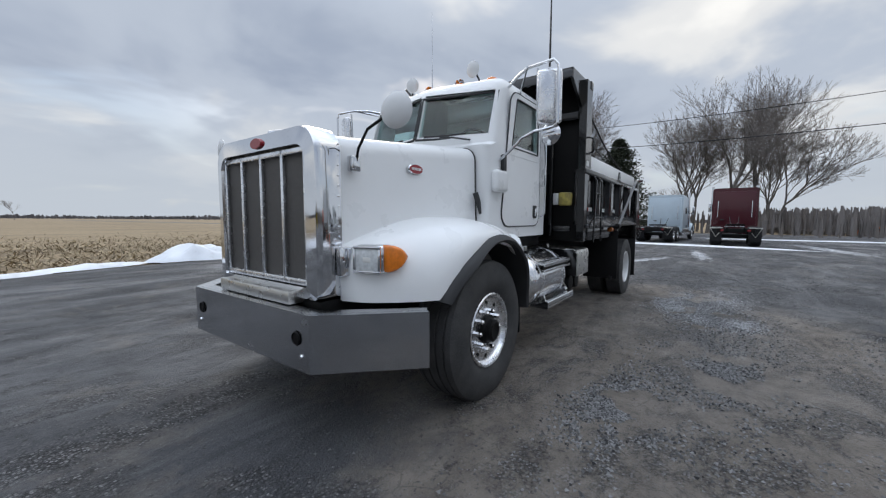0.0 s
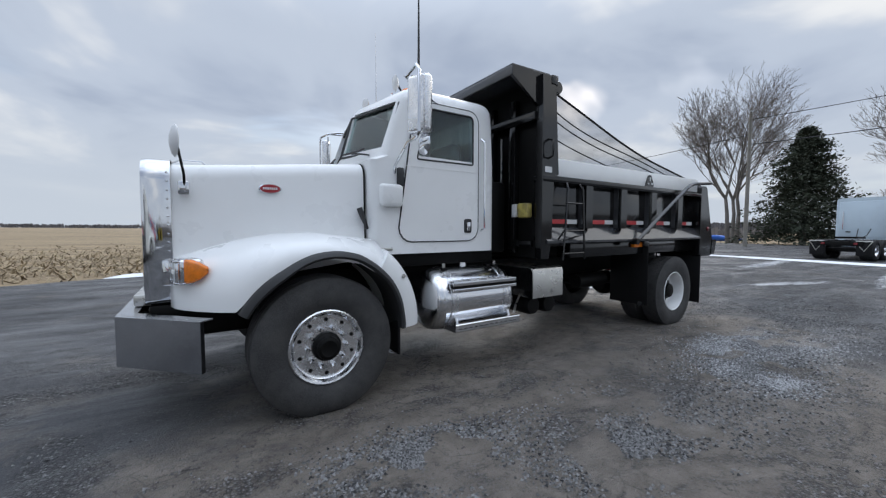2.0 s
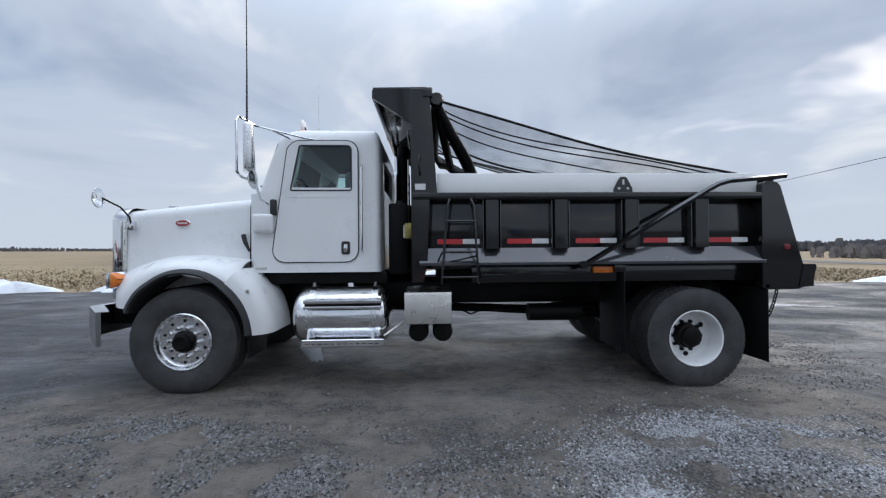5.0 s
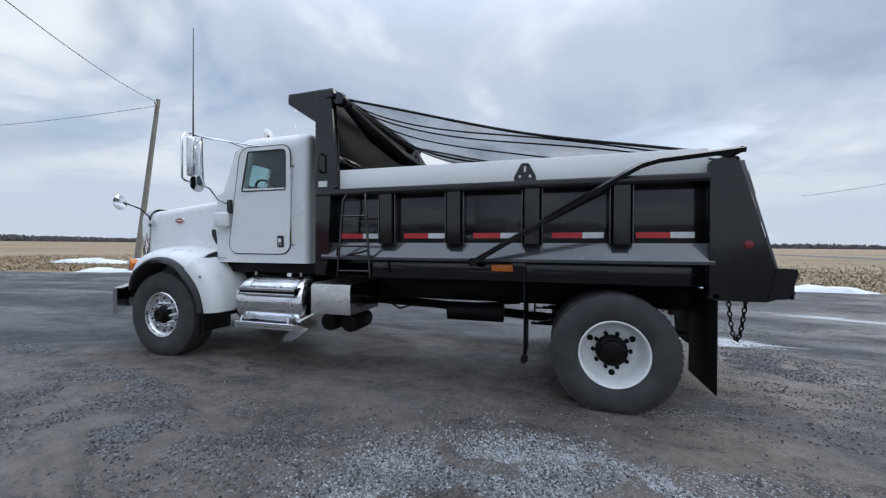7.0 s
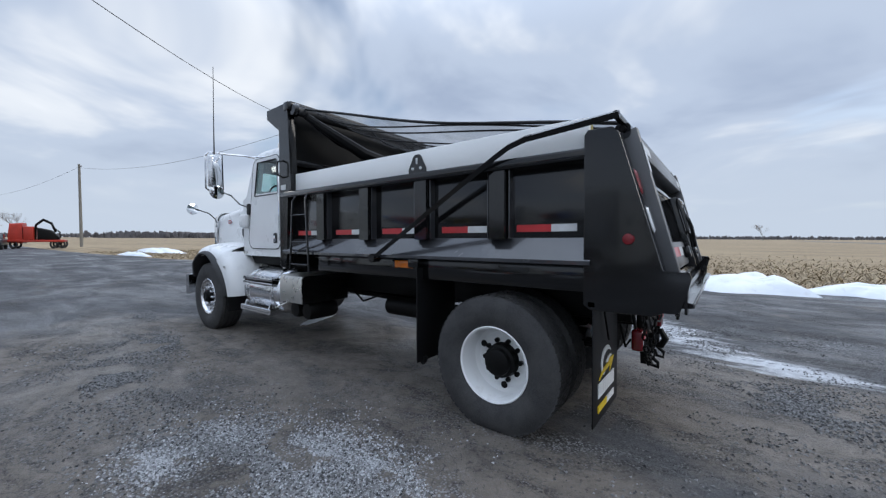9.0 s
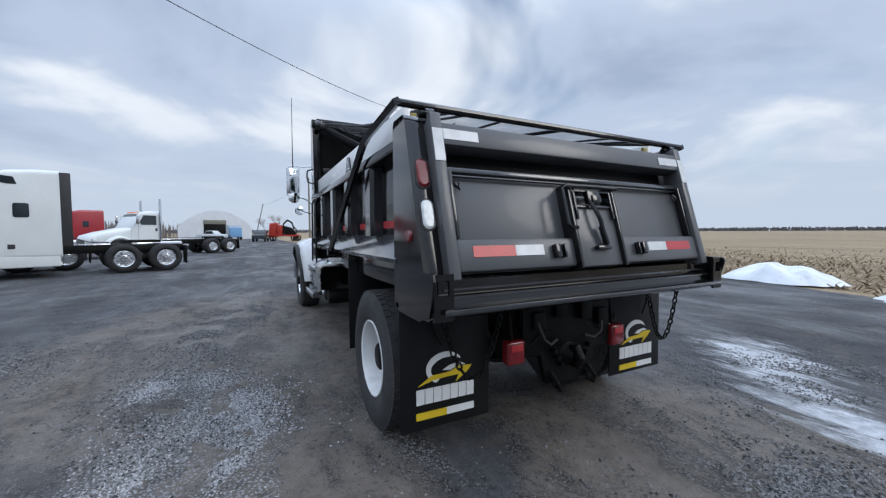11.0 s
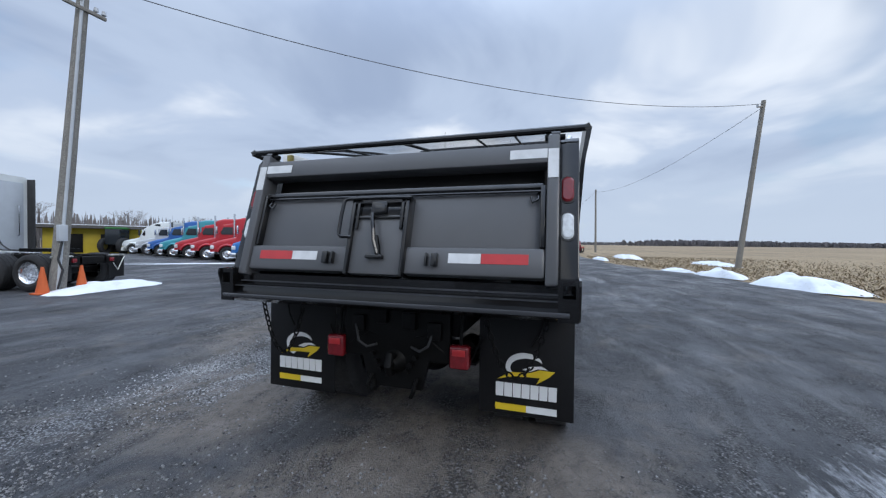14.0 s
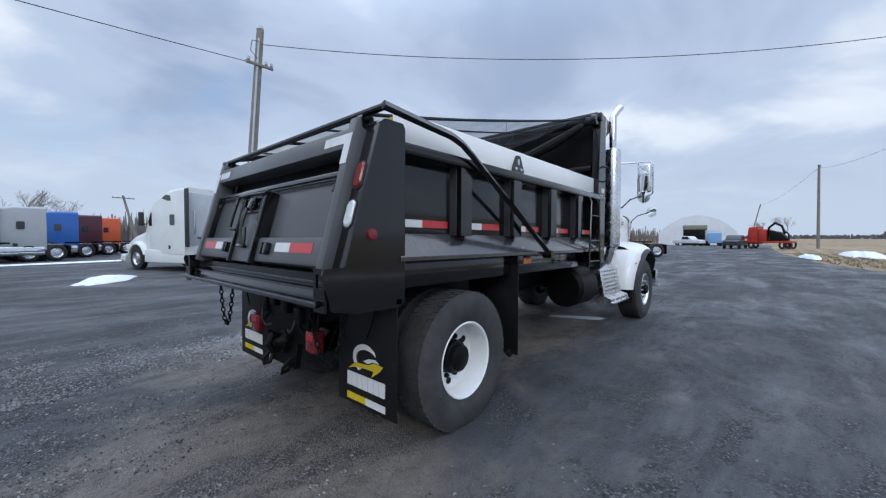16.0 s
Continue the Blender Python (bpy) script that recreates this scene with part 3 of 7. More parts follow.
def tread_blocks(bm, r, w, c, n=54):
    """Lug blocks round a drive tyre, uneven by rows."""
    for row, (lo, hi) in enumerate(((-0.82, -0.48), (-0.43, -0.04), (0.04, 0.43), (0.48, 0.82))):
        for k in range(n):
            a0 = math.tau * (k + 0.12 + 0.5 * (row % 2)) / n
            a1 = a0 + math.tau * 0.72 / n
            vs = []
            for rr in (r - 0.02, r + 0.004):
                for a, d in ((a0, lo), (a1, lo), (a1 + 0.012, hi), (a0 + 0.012, hi)):
                    vs.append(bm.verts.new((c[0] + rr * math.cos(a), c[1] + d * w / 2, c[2] + rr * math.sin(a))))
            bm.faces.new((vs[4], vs[5], vs[6], vs[7]))
            for i in range(4):
                bm.faces.new((vs[i], vs[(i + 1) % 4], vs[4 + (i + 1) % 4], vs[4 + i]))


def settle_tyre(bm, low):
    """Flattens a tyre where it bears on the ground."""
    for v in bm.verts:
        if v.co.z < low:
            v.co.z = low
    return bm


def ring_of(name, c, ring, angles, r, length, s, material, parent, seg=6, tip=0.55):
    """Alike pieces round a wheel, each an object on one mesh."""
    first = part(name, tube(B(), [(0, 0, 0), (0, s * length * 0.8, 0), (0, s * length, 0)], r, seg, taper=[r, r, r * tip]), material, parent)
    for k, a in enumerate(angles):
        ob = first if k == 0 else new(name, first.data)
        ob.parent = parent
        ob.matrix_basis = pose(c[0] + ring * math.cos(a), c[1], c[2] + ring * math.sin(a))


TEN = [math.tau * k / 10 for k in range(10)]


def front_wheel(s):
    y = s * 1.0
    c = (0, y, HUB_F)
    w = new("front_wheel")
    w.parent = truck
    w["label"] = "front wheel with polished aluminium rim and wide tyre"
    part("tyre", settle_tyre(lathe(B(), tyre_profile(0.526, 0.375, 0.272), c, seg=90), 0.040), RUBBER, w, "wide ribbed black tyre", smooth=40)
    # bright rim: flange, well, flat disc with round hand holes
    o = [(0.266, 0.135), (0.278, 0.150), (0.281, 0.160), (0.272, 0.167), (0.258, 0.162), (0.252, 0.145), (0.246, 0.132), (0.238, 0.126), (0.225, 0.122), (0.150, 0.126), (0.118, 0.130), (0.108, 0.128), (0.095, 0.128)]
    part("rim", lathe(B(), [(r, d * s) for r, d in o], c, seg=64), ALU, w, "polished aluminium rim", smooth=30)
    ring_of("hand_hole", (0, y + s * 0.1235, HUB_F), 0.203, [a + 0.314 for a in TEN], 0.014, 0.004, s, BLACKMATT, w, 14, 1.0)
    ring_of("wheel_nut", (0, y + s * 0.126, HUB_F), 0.143, TEN, 0.018, 0.048, s, CHROME, w)
    part("hub", lathe(B(), [(0.11, 0.10 * s), (0.106, 0.15 * s), (0.088, 0.165 * s), (0.082, 0.195 * s), (0.06, 0.205 * s), (0.045, 0.20 * s), (0.0, 0.20 * s)], c, seg=28), BLACKMATT, w, "black oil-bath hub")
    part("brake_drum", lathe(B(), [(0.0, -0.20 * s), (0.20, -0.19 * s), (0.21, -0.05 * s), (0.20, 0.05 * s), (0.0, 0.06 * s)], c, seg=28), BLACKMATT, w)


def rear_wheels(s):
    w = new("rear_dual_wheel")
    w.parent = truck
    w["label"] = "rear dual wheel with white painted rim"
    for yc in (1.045, 0.72):
        c = (WB, s * yc, HUB_R)
        bm = lathe(B(), tyre_profile(0.519, 0.272, 0.284, False), c, seg=72)
        tb = B()
        tread_blocks(tb, 0.513, 0.272, c)
        settle_tyre(bm, 0.006)
        settle_tyre(tb, 0.004)
        part("tyre", bm, RUBBER, w, "lugged black drive tyre", smooth=40)
        part("tread", tb, RUBBER, w, "worn lug tread", smooth=0)["kind"] = "stuff"
    c = (WB, s * 1.045, HUB_R)
    o = [(0.274, 0.095), (0.284, 0.106), (0.288, 0.114), (0.281, 0.119), (0.270, 0.112), (0.263, 0.085), (0.258, 0.02), (0.247, -0.04), (0.218, -0.068), (0.165, -0.066), (0.150, -0.060), (0.10, -0.060)]
    part("rim", lathe(B(), [(r, d * s) for r, d in o], c, seg=64), WHITEWHEEL, w, "dished white steel rim with rust flecks", smooth=30)
    ring_of("hand_hole", (WB, s * 0.979, HUB_R), 0.200, (0.55, 2.65, 4.74), 0.027, 0.006, s, BLACKMATT, w, 16, 1.0)
    ring_of("wheel_nut", (WB, s * 0.985, HUB_R), 0.153, TEN, 0.019, 0.035, s, BLACKMATT, w)
    bm = lathe(B(), [(0.135, -0.06 * s), (0.125, 0.01 * s), (0.105, 0.02 * s), (0.10, 0.055 * s), (0.085, 0.065 * s), (0.0, 0.067 * s)], c, seg=28)
    part("hub", bm, BLACKMATT, w, "black axle hub")


for s in (-1, 1):
    front_wheel(s)
    rear_wheels(s)

# chassis
for s in (-1, 1):
    bm = box(B(), -1.0, 5.95, s * 0.37, s * 0.45, 0.79, 1.05, 0.01)
    part("frame_rail", bm, BLACKMATT, truck)
bm = tube(B(), [(0, -0.85, 0.50), (0, -0.6, 0.42), (0, 0.6, 0.42), (0, 0.85, 0.50)], 0.055, 10)
part("front_axle", bm, BLACKMATT, truck)
bm = tube(B(), [(WB, -1.0, HUB_R), (WB, -0.25, HUB_R), (WB, 0.25, HUB_R), (WB, 1.0, HUB_R)], 0.075, 12)
lathe(bm, [(0.0, -0.18), (0.14, -0.17), (0.20, -0.06), (0.21, 0.05), (0.15, 0.16), (0.0, 0.22)], (WB, 0.0, HUB_R), "x", 20)
part("rear_axle", bm, BLACKMATT, truck)
part("drive_shaft", tube(B(), [(1.3, 0, 0.72), (3.2, 0, 0.66), (WB - 0.2, 0, 0.54)], 0.055, 10), BLACKMATT, truck)
bm = lathe(B(), [(0.0, 0), (0.22, 0.02), (0.30, 0.3), (0.26, 0.75), (0.17, 1.0), (0.14, 1.35), (0.0, 1.36)], (0.35, 0, 0.83), "x", 16)
part("gearbox", bm, BLACKMATT, truck)
part("engine", box(B(), -0.7, 0.45, -0.33, 0.33, 0.62, 1.5, 0.06), BLACKMATT, truck)
for s in (-1, 1):
    bm = B()
    for k in range(7):
        hl = 0.72 - 0.085 * k
        box(bm, WB - hl, WB + hl, s * 0.47, s * 0.55, HUB_R + 0.09 + 0.018 * k, HUB_R + 0.106 + 0.018 * k)
    part("leaf_spring", bm, BLACKMATT, truck)
    bm = B()
    for k in range(4):
        hl = 0.75 - 0.1 * k
        box(bm, -hl, hl, s * 0.40, s * 0.49, 0.66 - 0.02 * k, 0.676 - 0.02 * k)
    part("front_spring", bm, BLACKMATT, truck)
for x in (3.0, 3.45, 4.0, 4.5):
    part("cross_member", box(B(), x, x + 0.08, -0.4, 0.4, 0.8, 1.0, 0.01), BLACKMATT, truck)
bm = tube(B(), [(2.9, -0.3, 0.74), (3.3, -0.35, 0.70), (3.7, -0.33, 0.73), (4.3, -0.36, 0.78)], 0.018, 6)
tube(bm, [(2.6, -0.42, 0.80), (2.9, -0.47, 0.66), (3.2, -0.44, 0.76), (3.9, -0.46, 0.74)], 0.012, 6)
part("air_lines", bm, BLACKMATT, truck)
bm = tube(B(), [(3.55, -0.62, 0.70), (3.55, -0.62, 0.70), (4.15, -0.62, 0.70)], 0.10, 14)
part("air_tank", bm, BLACKMATT, truck)

# front bumper: bright plate, flat middle and swept ends
plan = [(-0.79, -1.20), (-1.262, -0.735), (-1.262, 0.735), (-0.79, 1.20)]
inner = [(-0.77, -1.165), (-1.235, -0.715), (-1.235, 0.715), (-0.77, 1.165)]
bm = B()
secs = [[(px, py, z0) for px, py in plan] + [(px, py, z0) for px, py in reversed(inner)] for z0 in (0.515, 0.520, 0.840, 0.845)]
loft(bm, secs)
lip = [(-0.72, -1.13), (-1.15, -0.68), (-1.15, 0.68), (-0.72, 1.13)]
loft(bm, [[(px, py, z0) for px, py in inner] + [(px, py, z0) for px, py in reversed(lip)] for z0 in (0.838, 0.846)])
bumper = part("front_bumper", bm, BUMPERM, truck, "bright steel bumper plate with swept ends", smooth=20)
for s in (-1, 1):
    part("tow_hole", lathe(B(), [(0.0, 0), (0.033, 0.0), (0.036, -0.006), (0.042, 0.0)], (-1.268, s * 0.62, 0.70), "x", 18), BLACKMATT, bumper)
    part("bolt", lathe(B(), [(0.0, -0.012), (0.012, -0.010), (0.016, 0)], (-1.262, s * 0.66, 0.60), "x", 10), CHROME, bumper)
    part("bumper_bracket", box(B(), -1.23, -0.70, s * 0.36, s * 0.47, 0.60, 0.80, 0.01), BLACKMATT, truck)
part("radiator_step", box(B(), -1.20, -1.02, -0.44, 0.46, 0.85, 0.935, 0.012), STEEL, truck, "ribbed bright step under the grille")
part("front_valance", box(B(), -1.10, -0.40, -0.62, 0.62, 0.62, 0.88, 0.03), BLACKMATT, truck)

# hood: long, slab-sided, rounded shoulders
def hood_section(x):
    u = (x + 0.97) / 1.43
    w, zt, zb = 0.615 + 0.12 * u, 1.905 + 0.085 * u - 0.015 * math.cos(u * 3.1), 0.95 + 0.2 * u
    r = 0.12
    p = [(-w, zb), (-w - 0.012, 1.3), (-w, 1.6), (-w + 0.006, zt - r)]
    p += [(-w + 0.006 + r - r * math.cos(radians(a)), zt - r + r * math.sin(radians(a))) for a in (15, 30, 45, 60, 75, 90)]
    p += [(-w * 0.45, zt + 0.025)]
    p = p + [(0.0, zt + 0.035)] + [(-a, b) for a, b in reversed(p)]
    return [(x, a, b) for a, b in p]


bm = loft(B(), [hood_section(x) for x in (-0.965, -0.94, -0.7, -0.4, -0.1, 0.2, 0.44, 0.46)])
hood = part("hood", bm, WHITE, truck, "white painted hood", smooth=50)
for s in (-1, 1):
    pts = [(0.462, y * s, z) for _, y, z in hood_section(0.46)[:10]]
    part("hood_seal", tube(B(), pts, 0.008, 6), BLACKMATT, hood)
    bm = lathe(B(), [(0.0, 0.0), (1.0, 0.0), (1.0, 0.012), (0.9, 0.018), (0.0, 0.018)], (0, 0, 0), "y", 32, s)
    for v in bm.verts:
        v.co = Vector((v.co.x * 0.083 - 0.30, v.co.y + s * 0.672, v.co.z * 0.037 + 1.735))
    badge = part("badge", bm, CHROME, hood, "chrome rimmed red oval badge")
    bm = lathe(B(), [(0.0, 0.019), (0.88, 0.019), (0.9, 0.015)], (0, 0, 0), "y", 32, s)
    for v in bm.verts:
        v.co = Vector((v.co.x * 0.083 - 0.30, v.co.y + s * 0.673, v.co.z * 0.037 + 1.735))
    part("badge_face", bm, RED, hood, "red enamel badge face")
    bm = B()
    for k in range(7):
        x0 = -0.352 + k * 0.0155
        box(bm, x0, x0 + 0.010, s * 0.690, s * 0.6945, 1.727, 1.745)
    part("badge_bars", bm, LOGOWHITE, hood)
    # rubber hood latch at the cowl
    bm = tube(B(), [(0.40, s * 0.775, 1.60), (0.425, s * 0.79, 1.52), (0.47, s * 0.785, 1.42)], 0.022, 8, taper=[0.026, 0.024, 0.012])
    part("hood_latch", bm, FLARE, hood, "black rubber hood latch")

# grille: bright shell, dark mesh, upright bars
bm = B()
out = rrect(-0.635, 0.635, 0.885, 1.925, (0.03, 0.16, 0.16, 0.03), 6)
inn = rrect(-0.515, 0.515, 0.955, 1.815, (0.02, 0.09, 0.09, 0.02), 6)
n = len(out)
loops = []
for lp, x in ((out, -0.945), (out, -1.075), ([(a * 0.965, b * 0.998) for a, b in out], -1.115), ([(a * 1.03, b) for a, b in inn], -1.128), (inn, -1.115), (inn, -1.06)):
    loops.append([(x, a, b) for a, b in lp])
loft(bm, loops, caps=False)
grille = part("grille_shell", bm, CHROME, truck, "tall chrome grille surround", smooth=40)
MESH = mat("grille_mesh", (0.10, 0.095, 0.09), 0.5, metal=0.7, grain=0.7, grain_scale=240, bump=0.5, bump_scale=260)
part("grille_mesh", box(B(), -1.085, -1.075, -0.515, 0.515, 0.955, 1.815), MESH, grille, "dark perforated grille mesh")
for y in (-0.258, 0.0, 0.258):
    part("grille_bar", box(B(), -1.112, -1.085, y - 0.014, y + 0.014, 0.965, 1.80, 0.006), ALU, grille)
part("grille_bar", box(B(), -1.112, -1.085, -0.50, 0.50, 0.96, 1.0, 0.006), ALU, grille)
part("grille_bar", box(B(), -1.112, -1.085, -0.50, 0.50, 1.765, 1.80, 0.006), ALU, grille)
for s in (-1, 1):
    part("grille_bar", box(B(), -1.112, -1.085, s * 0.49, s * 0.512, 0.965, 1.80, 0.006), ALU, grille)
    bm = B()
    for k in range(15):
        lathe(bm, [(0.0, 0.005), (0.006, 0.004), (0.008, 0.0)], (-0.965, s * 0.636, 0.95 + k * 0.062), "y", 8, s)
    part("rivets", bm, ALU, grille)
bm = lathe(B(), [(0.0, -0.02), (0.95, -0.02), (1.0, -0.012), (1.0, 0)], (0, 0, 0), "x", 28)
for v in bm.verts:
    v.co = Vector((v.co.x - 1.118, v.co.y * 0.07, v.co.z * 0.035 + 1.865))
part("front_badge", bm, RED, grille, "red oval badge above the grille")
bm = tube(B(), [(-1.0, 0.10, 1.94), (-0.98, 0.10, 1.985), (-0.90, -0.02, 1.995), (-0.75, -0.06, 1.99), (-0.72, -0.06, 1.96)], 0.009, 8)
part("hood_ornament", bm, CHROME, hood, "chrome hood ornament")

# front fenders, flares, rear fender shells, headlights, hood mirrors
FEN_X = (-0.965, -0.93, -0.88, -0.80, -0.70, -0.59, -0.45, -0.25, 0.0, 0.25, 0.40, 0.49)
FEN_Y = (0.655, 0.775, 0.860, 0.955, 1.05, 1.125, 1.175, 1.205, 1.215, 1.20, 1.18, 1.165)


def arch_radius(a):
    """Outer radius of the wheel-arch flare by angle: tight in front, wider on top."""
    stops = ((0, 0.655), (30, 0.680), (50, 0.692), (70, 0.710), (85, 0.704), (100, 0.688), (118, 0.655), (160, 0.648))
    for (a0, r0), (a1, r1) in zip(stops, stops[1:]):
        if a0 <= a <= a1:
            return r0 + (r1 - r0) * (a - a0) / (a1 - a0)
    return stops[-1][1]


def fender_section(x, yo, s):
    yh = 0.60 + 0.12 * (x + 0.97) / 1.43
    zl = 0.865 if x < -0.56 else max(0.865, ARCH_Z + math.sqrt(max(0.645 ** 2 - x * x, 0.0)))
    zt = 1.20 + 0.19 * math.sin(min(1, max(0, (x + 0.97) / 0.85)) * 1.57) - 0.06 * max(0, x) / 0.5
    p = []
    for i in range(17):
        a = radians(90 * i / 16)
        p.append((x, s * (yh + (yo - yh) * math.sin(a) ** 0.95), zl + (zt - zl) * math.cos(a) ** 0.72))
    q = [(x + 0.012, s * (abs(b) - 0.035), c) for _, b, c in reversed(p[2:])]
    return p + q


for s in (-1, 1):
    bm = loft(B(), [fender_section(x, y, s) for x, y in zip(FEN_X, FEN_Y)])
    part("front_fender", bm, WHITE, truck, "bulging white front fender", smooth=80)
    # dark flare round the arch, carried down behind the wheel
    bm, secs = B(), []
    for i in range(37):
        deg = 153 - 149 * i / 36
        a, ro = radians(deg), arch_radius(deg)
        ri = ro - 0.058 - 0.012 * max(0.0, min(1.0, (deg - 100) / 30))
        yo = 1.155 + 0.075 * max(0.0, min(1.0, (153 - deg) / 30)) - 0.055 * max(0.0, min(1.0, (45 - deg) / 30))
        for_r = ((ri, yo - 0.30), (ri + 0.004, yo + 0.012), (ri + 0.020, yo + 0.026), (ro - 0.014, yo + 0.010), (ro, yo - 0.02), (ro, yo - 0.09), (ro - 0.03, yo - 0.09), (ri + 0.025, yo - 0.30))
        secs.append([(r * math.cos(a), s * y, ARCH_Z + r * math.sin(a)) for r, y in for_r])
    loft(bm, secs)
    part("fender_flare", bm, FLARE, truck, "dark grey rubber wheel-arch flare", smooth=45)
    # shell behind the wheel, hung from the cab
    bm, secs = B(), []
    for i in range(17):
        u = i / 16
        a = radians(53 - 50 * u)
        r0, ro = 0.66 - 0.01 * u, 0.865 - 0.030 * u
        yo = 1.195 - 0.05 * u
        sec = ((r0, 0.55), (r0, yo - 0.02), (r0 + 0.012, yo), (ro - 0.10, yo - 0.010), (ro - 0.05, yo - 0.035), (ro - 0.012, yo - 0.085), (ro, yo - 0.16), (ro, 0.60), (ro - 0.02, 0.55))
        secs.append([(r * math.cos(a), s * y, ARCH_Z + r * math.sin(a)) for r, y in sec])
    loft(bm, secs)
    part("rear_fender_shell", bm, WHITE, truck, "white fender shell behind the front wheel", smooth=60)
    part("fender_bolt", lathe(B(), [(0.0, 0.012), (0.016, 0.010), (0.018, 0.0)], (0.63, s * 1.165, 1.03), "y", 12, s), STEEL, truck)
    part("fender_flap", box(B(), 0.60, 0.625, s * 0.72, s * 1.12, 0.36, 0.72, 0.01), FLAP, truck)
    # square headlight with amber side lamp
    lamp = new("headlight")
    lamp.parent = truck
    rot = pose(-0.895, s * 0.832, 1.130, 0, 0, -s * 15) @ Matrix.Diagonal((1, 0.86, 0.92, 1))
    part("housing", box(B(), -0.03, 0.12, -0.115, 0.115, -0.095, 0.095, 0.03, 3), CHROME, lamp, "chrome headlight housing", m=rot)
    bm = B()
    for y0, y1, z0, z1 in ((-0.108, 0.108, 0.070, 0.088), (-0.108, 0.108, -0.088, -0.070), (-0.108, -0.090, -0.07, 0.07), (0.090, 0.108, -0.07, 0.07)):
        box(bm, -0.050, -0.028, y0, y1, z0, z1, 0.006)
    part("bezel", bm, CHROME, lamp, "chrome rectangular bezel", m=rot)
    part("lens", box(B(), -0.042, -0.026, -0.092, 0.092, -0.072, 0.072, 0.010), CLEARLENS, lamp, "clear rectangular headlight lens", m=rot)
    part("lamp_bulb", box(B(), -0.046, -0.040, -0.03, 0.03, -0.016, 0.016, 0.003), PAPER, lamp, m=rot)
    bm = loft(B(), [[(x, s * a, b) for a, b in rrect(0.84, yo, z0, z1, 0.025, 4)] for x, yo, z0, z1 in ((-0.872, 0.940, 1.060, 1.212), (-0.855, 0.965, 1.054, 1.218), (-0.820, 0.985, 1.062, 1.212), (-0.785, 0.995, 1.080, 1.198), (-0.755, 0.995, 1.104, 1.178), (-0.735, 0.990, 1.122, 1.162))])
    part("side_lamp", bm, AMBER, lamp, "amber wraparound turn lamp", smooth=50)
    part("bracket", box(B(), -0.04, 0.05, -0.03, 0.03, -0.09, 0.09, 0.012), CHROME, lamp, m=pose(-0.965, s * 0.675, 1.11, 0, 0, s * 8))
    # round hood mirror on a bent stalk
    hm = new("hood_mirror")
    hm.parent = truck
    bm = tube(B(), [(-0.86, s * 0.68, 1.72), (-0.86, s * 0.70, 1.80), (-0.875, s * 0.80, 1.90), (-0.885, s * 1.02, 1.97)], 0.009, 8)
    part("stalk", bm, BLACKMATT, hm)
    part("base", box(B(), -0.90, -0.83, s * 0.635, s * 0.69, 1.66, 1.76, 0.012), CHROME, hm)
    turn = pose(-0.895, s * 1.05, 1.965, 0, 0, 0)
    tilt = pose(0, 0, 0, 0, 0, s * -12)
    part("bowl", lathe(B(), [(0.0, -0.024), (0.045, -0.020), (0.085, -0.008), (0.10, 0.004), (0.098, 0.010)], (0, 0, 0), "x", 28), LOGOWHITE, hm, "pale mirror bowl", m=turn @ tilt)
    part("mirror_face", lathe(B(), [(0.098, 0.010), (0.05, 0.020), (0.0, 0.024)], (0, 0, 0), "x", 28), MIRROR, hm, "round convex mirror glass", m=turn @ tilt)


# ---- cab ----
def bmesh_from(ob):
    bm = B()
    bm.from_mesh(ob.data)
    return bm


def cab_section(z, inset=0.0):
    """Plan of the cab at a height: veed front, flat sides, rounded corners."""
    if z < 2.07:
        xf, xc, w = 0.50, 0.42, 0.845
    else:
        u = min(1.0, (z - 2.07) / 0.52)
        xf, xc, w = 0.60 + 0.17 * u, 0.47 + 0.15 * u, 0.845 - 0.035 * u
    xr = 1.885
    if z > 2.59:
        k = (z - 2.59) / 0.17
        k2 = 1 - math.sqrt(max(0, 1 - k * k))
        xf, xc, w, xr = xf + 0.05 * k + 0.20 * k2, xc + 0.06 * k + 0.20 * k2, w - 0.05 * k2 - 0.10 * k2, xr - 0.10 * k2
    xf, xc, w, xr = xf + inset, xc + inset, w - inset, xr - inset
    r = 0.06
    half = [(xc, 0.0), (xc + (xf - xc) * 0.55, -w * 0.55), (xf - 0.015, -w + r * 1.1), (xf + 0.008, -w + r * 0.4), (xf + r * 0.8, -w), (1.0, -w - 0.004), (1.4, -w - 0.004)]
    half += [(xr - r + r * math.sin(radians(a)), -w + r - r * math.cos(radians(a))) for a in (0, 30, 60, 90)] + [(xr, -0.3)]
    return [(x, y, z) for x, y in half] + [(x, -y, z) for x, y in reversed(half[1:])]


ZS = (1.19, 1.22, 1.7, 2.03, 2.07, 2.2, 2.4, 2.59, 2.65, 2.70, 2.73, 2.75, 2.759)
bm = loft(B(), [cab_section(z) for z in ZS])
loft(bm, [cab_section(z, 0.045) for z in (1.25, 1.7, 2.03, 2.07, 2.2, 2.4, 2.59, 2.65, 2.69)])
cab = part("cab", bm, WHITE, truck, "white steel cab", smooth=32)
cutters = []
WIN = rrect(0.935, 1.585, 2.065, 2.545, (0.02, 0.05, 0.02, 0.02), 4)
WIN = [(x + (0.10 * (z - 2.065) / 0.48 if x < 1.2 else 0), z) for x, z in WIN]
cutters.append(part("c", prism(B(), WIN, -1.2, 1.2), BLACK))
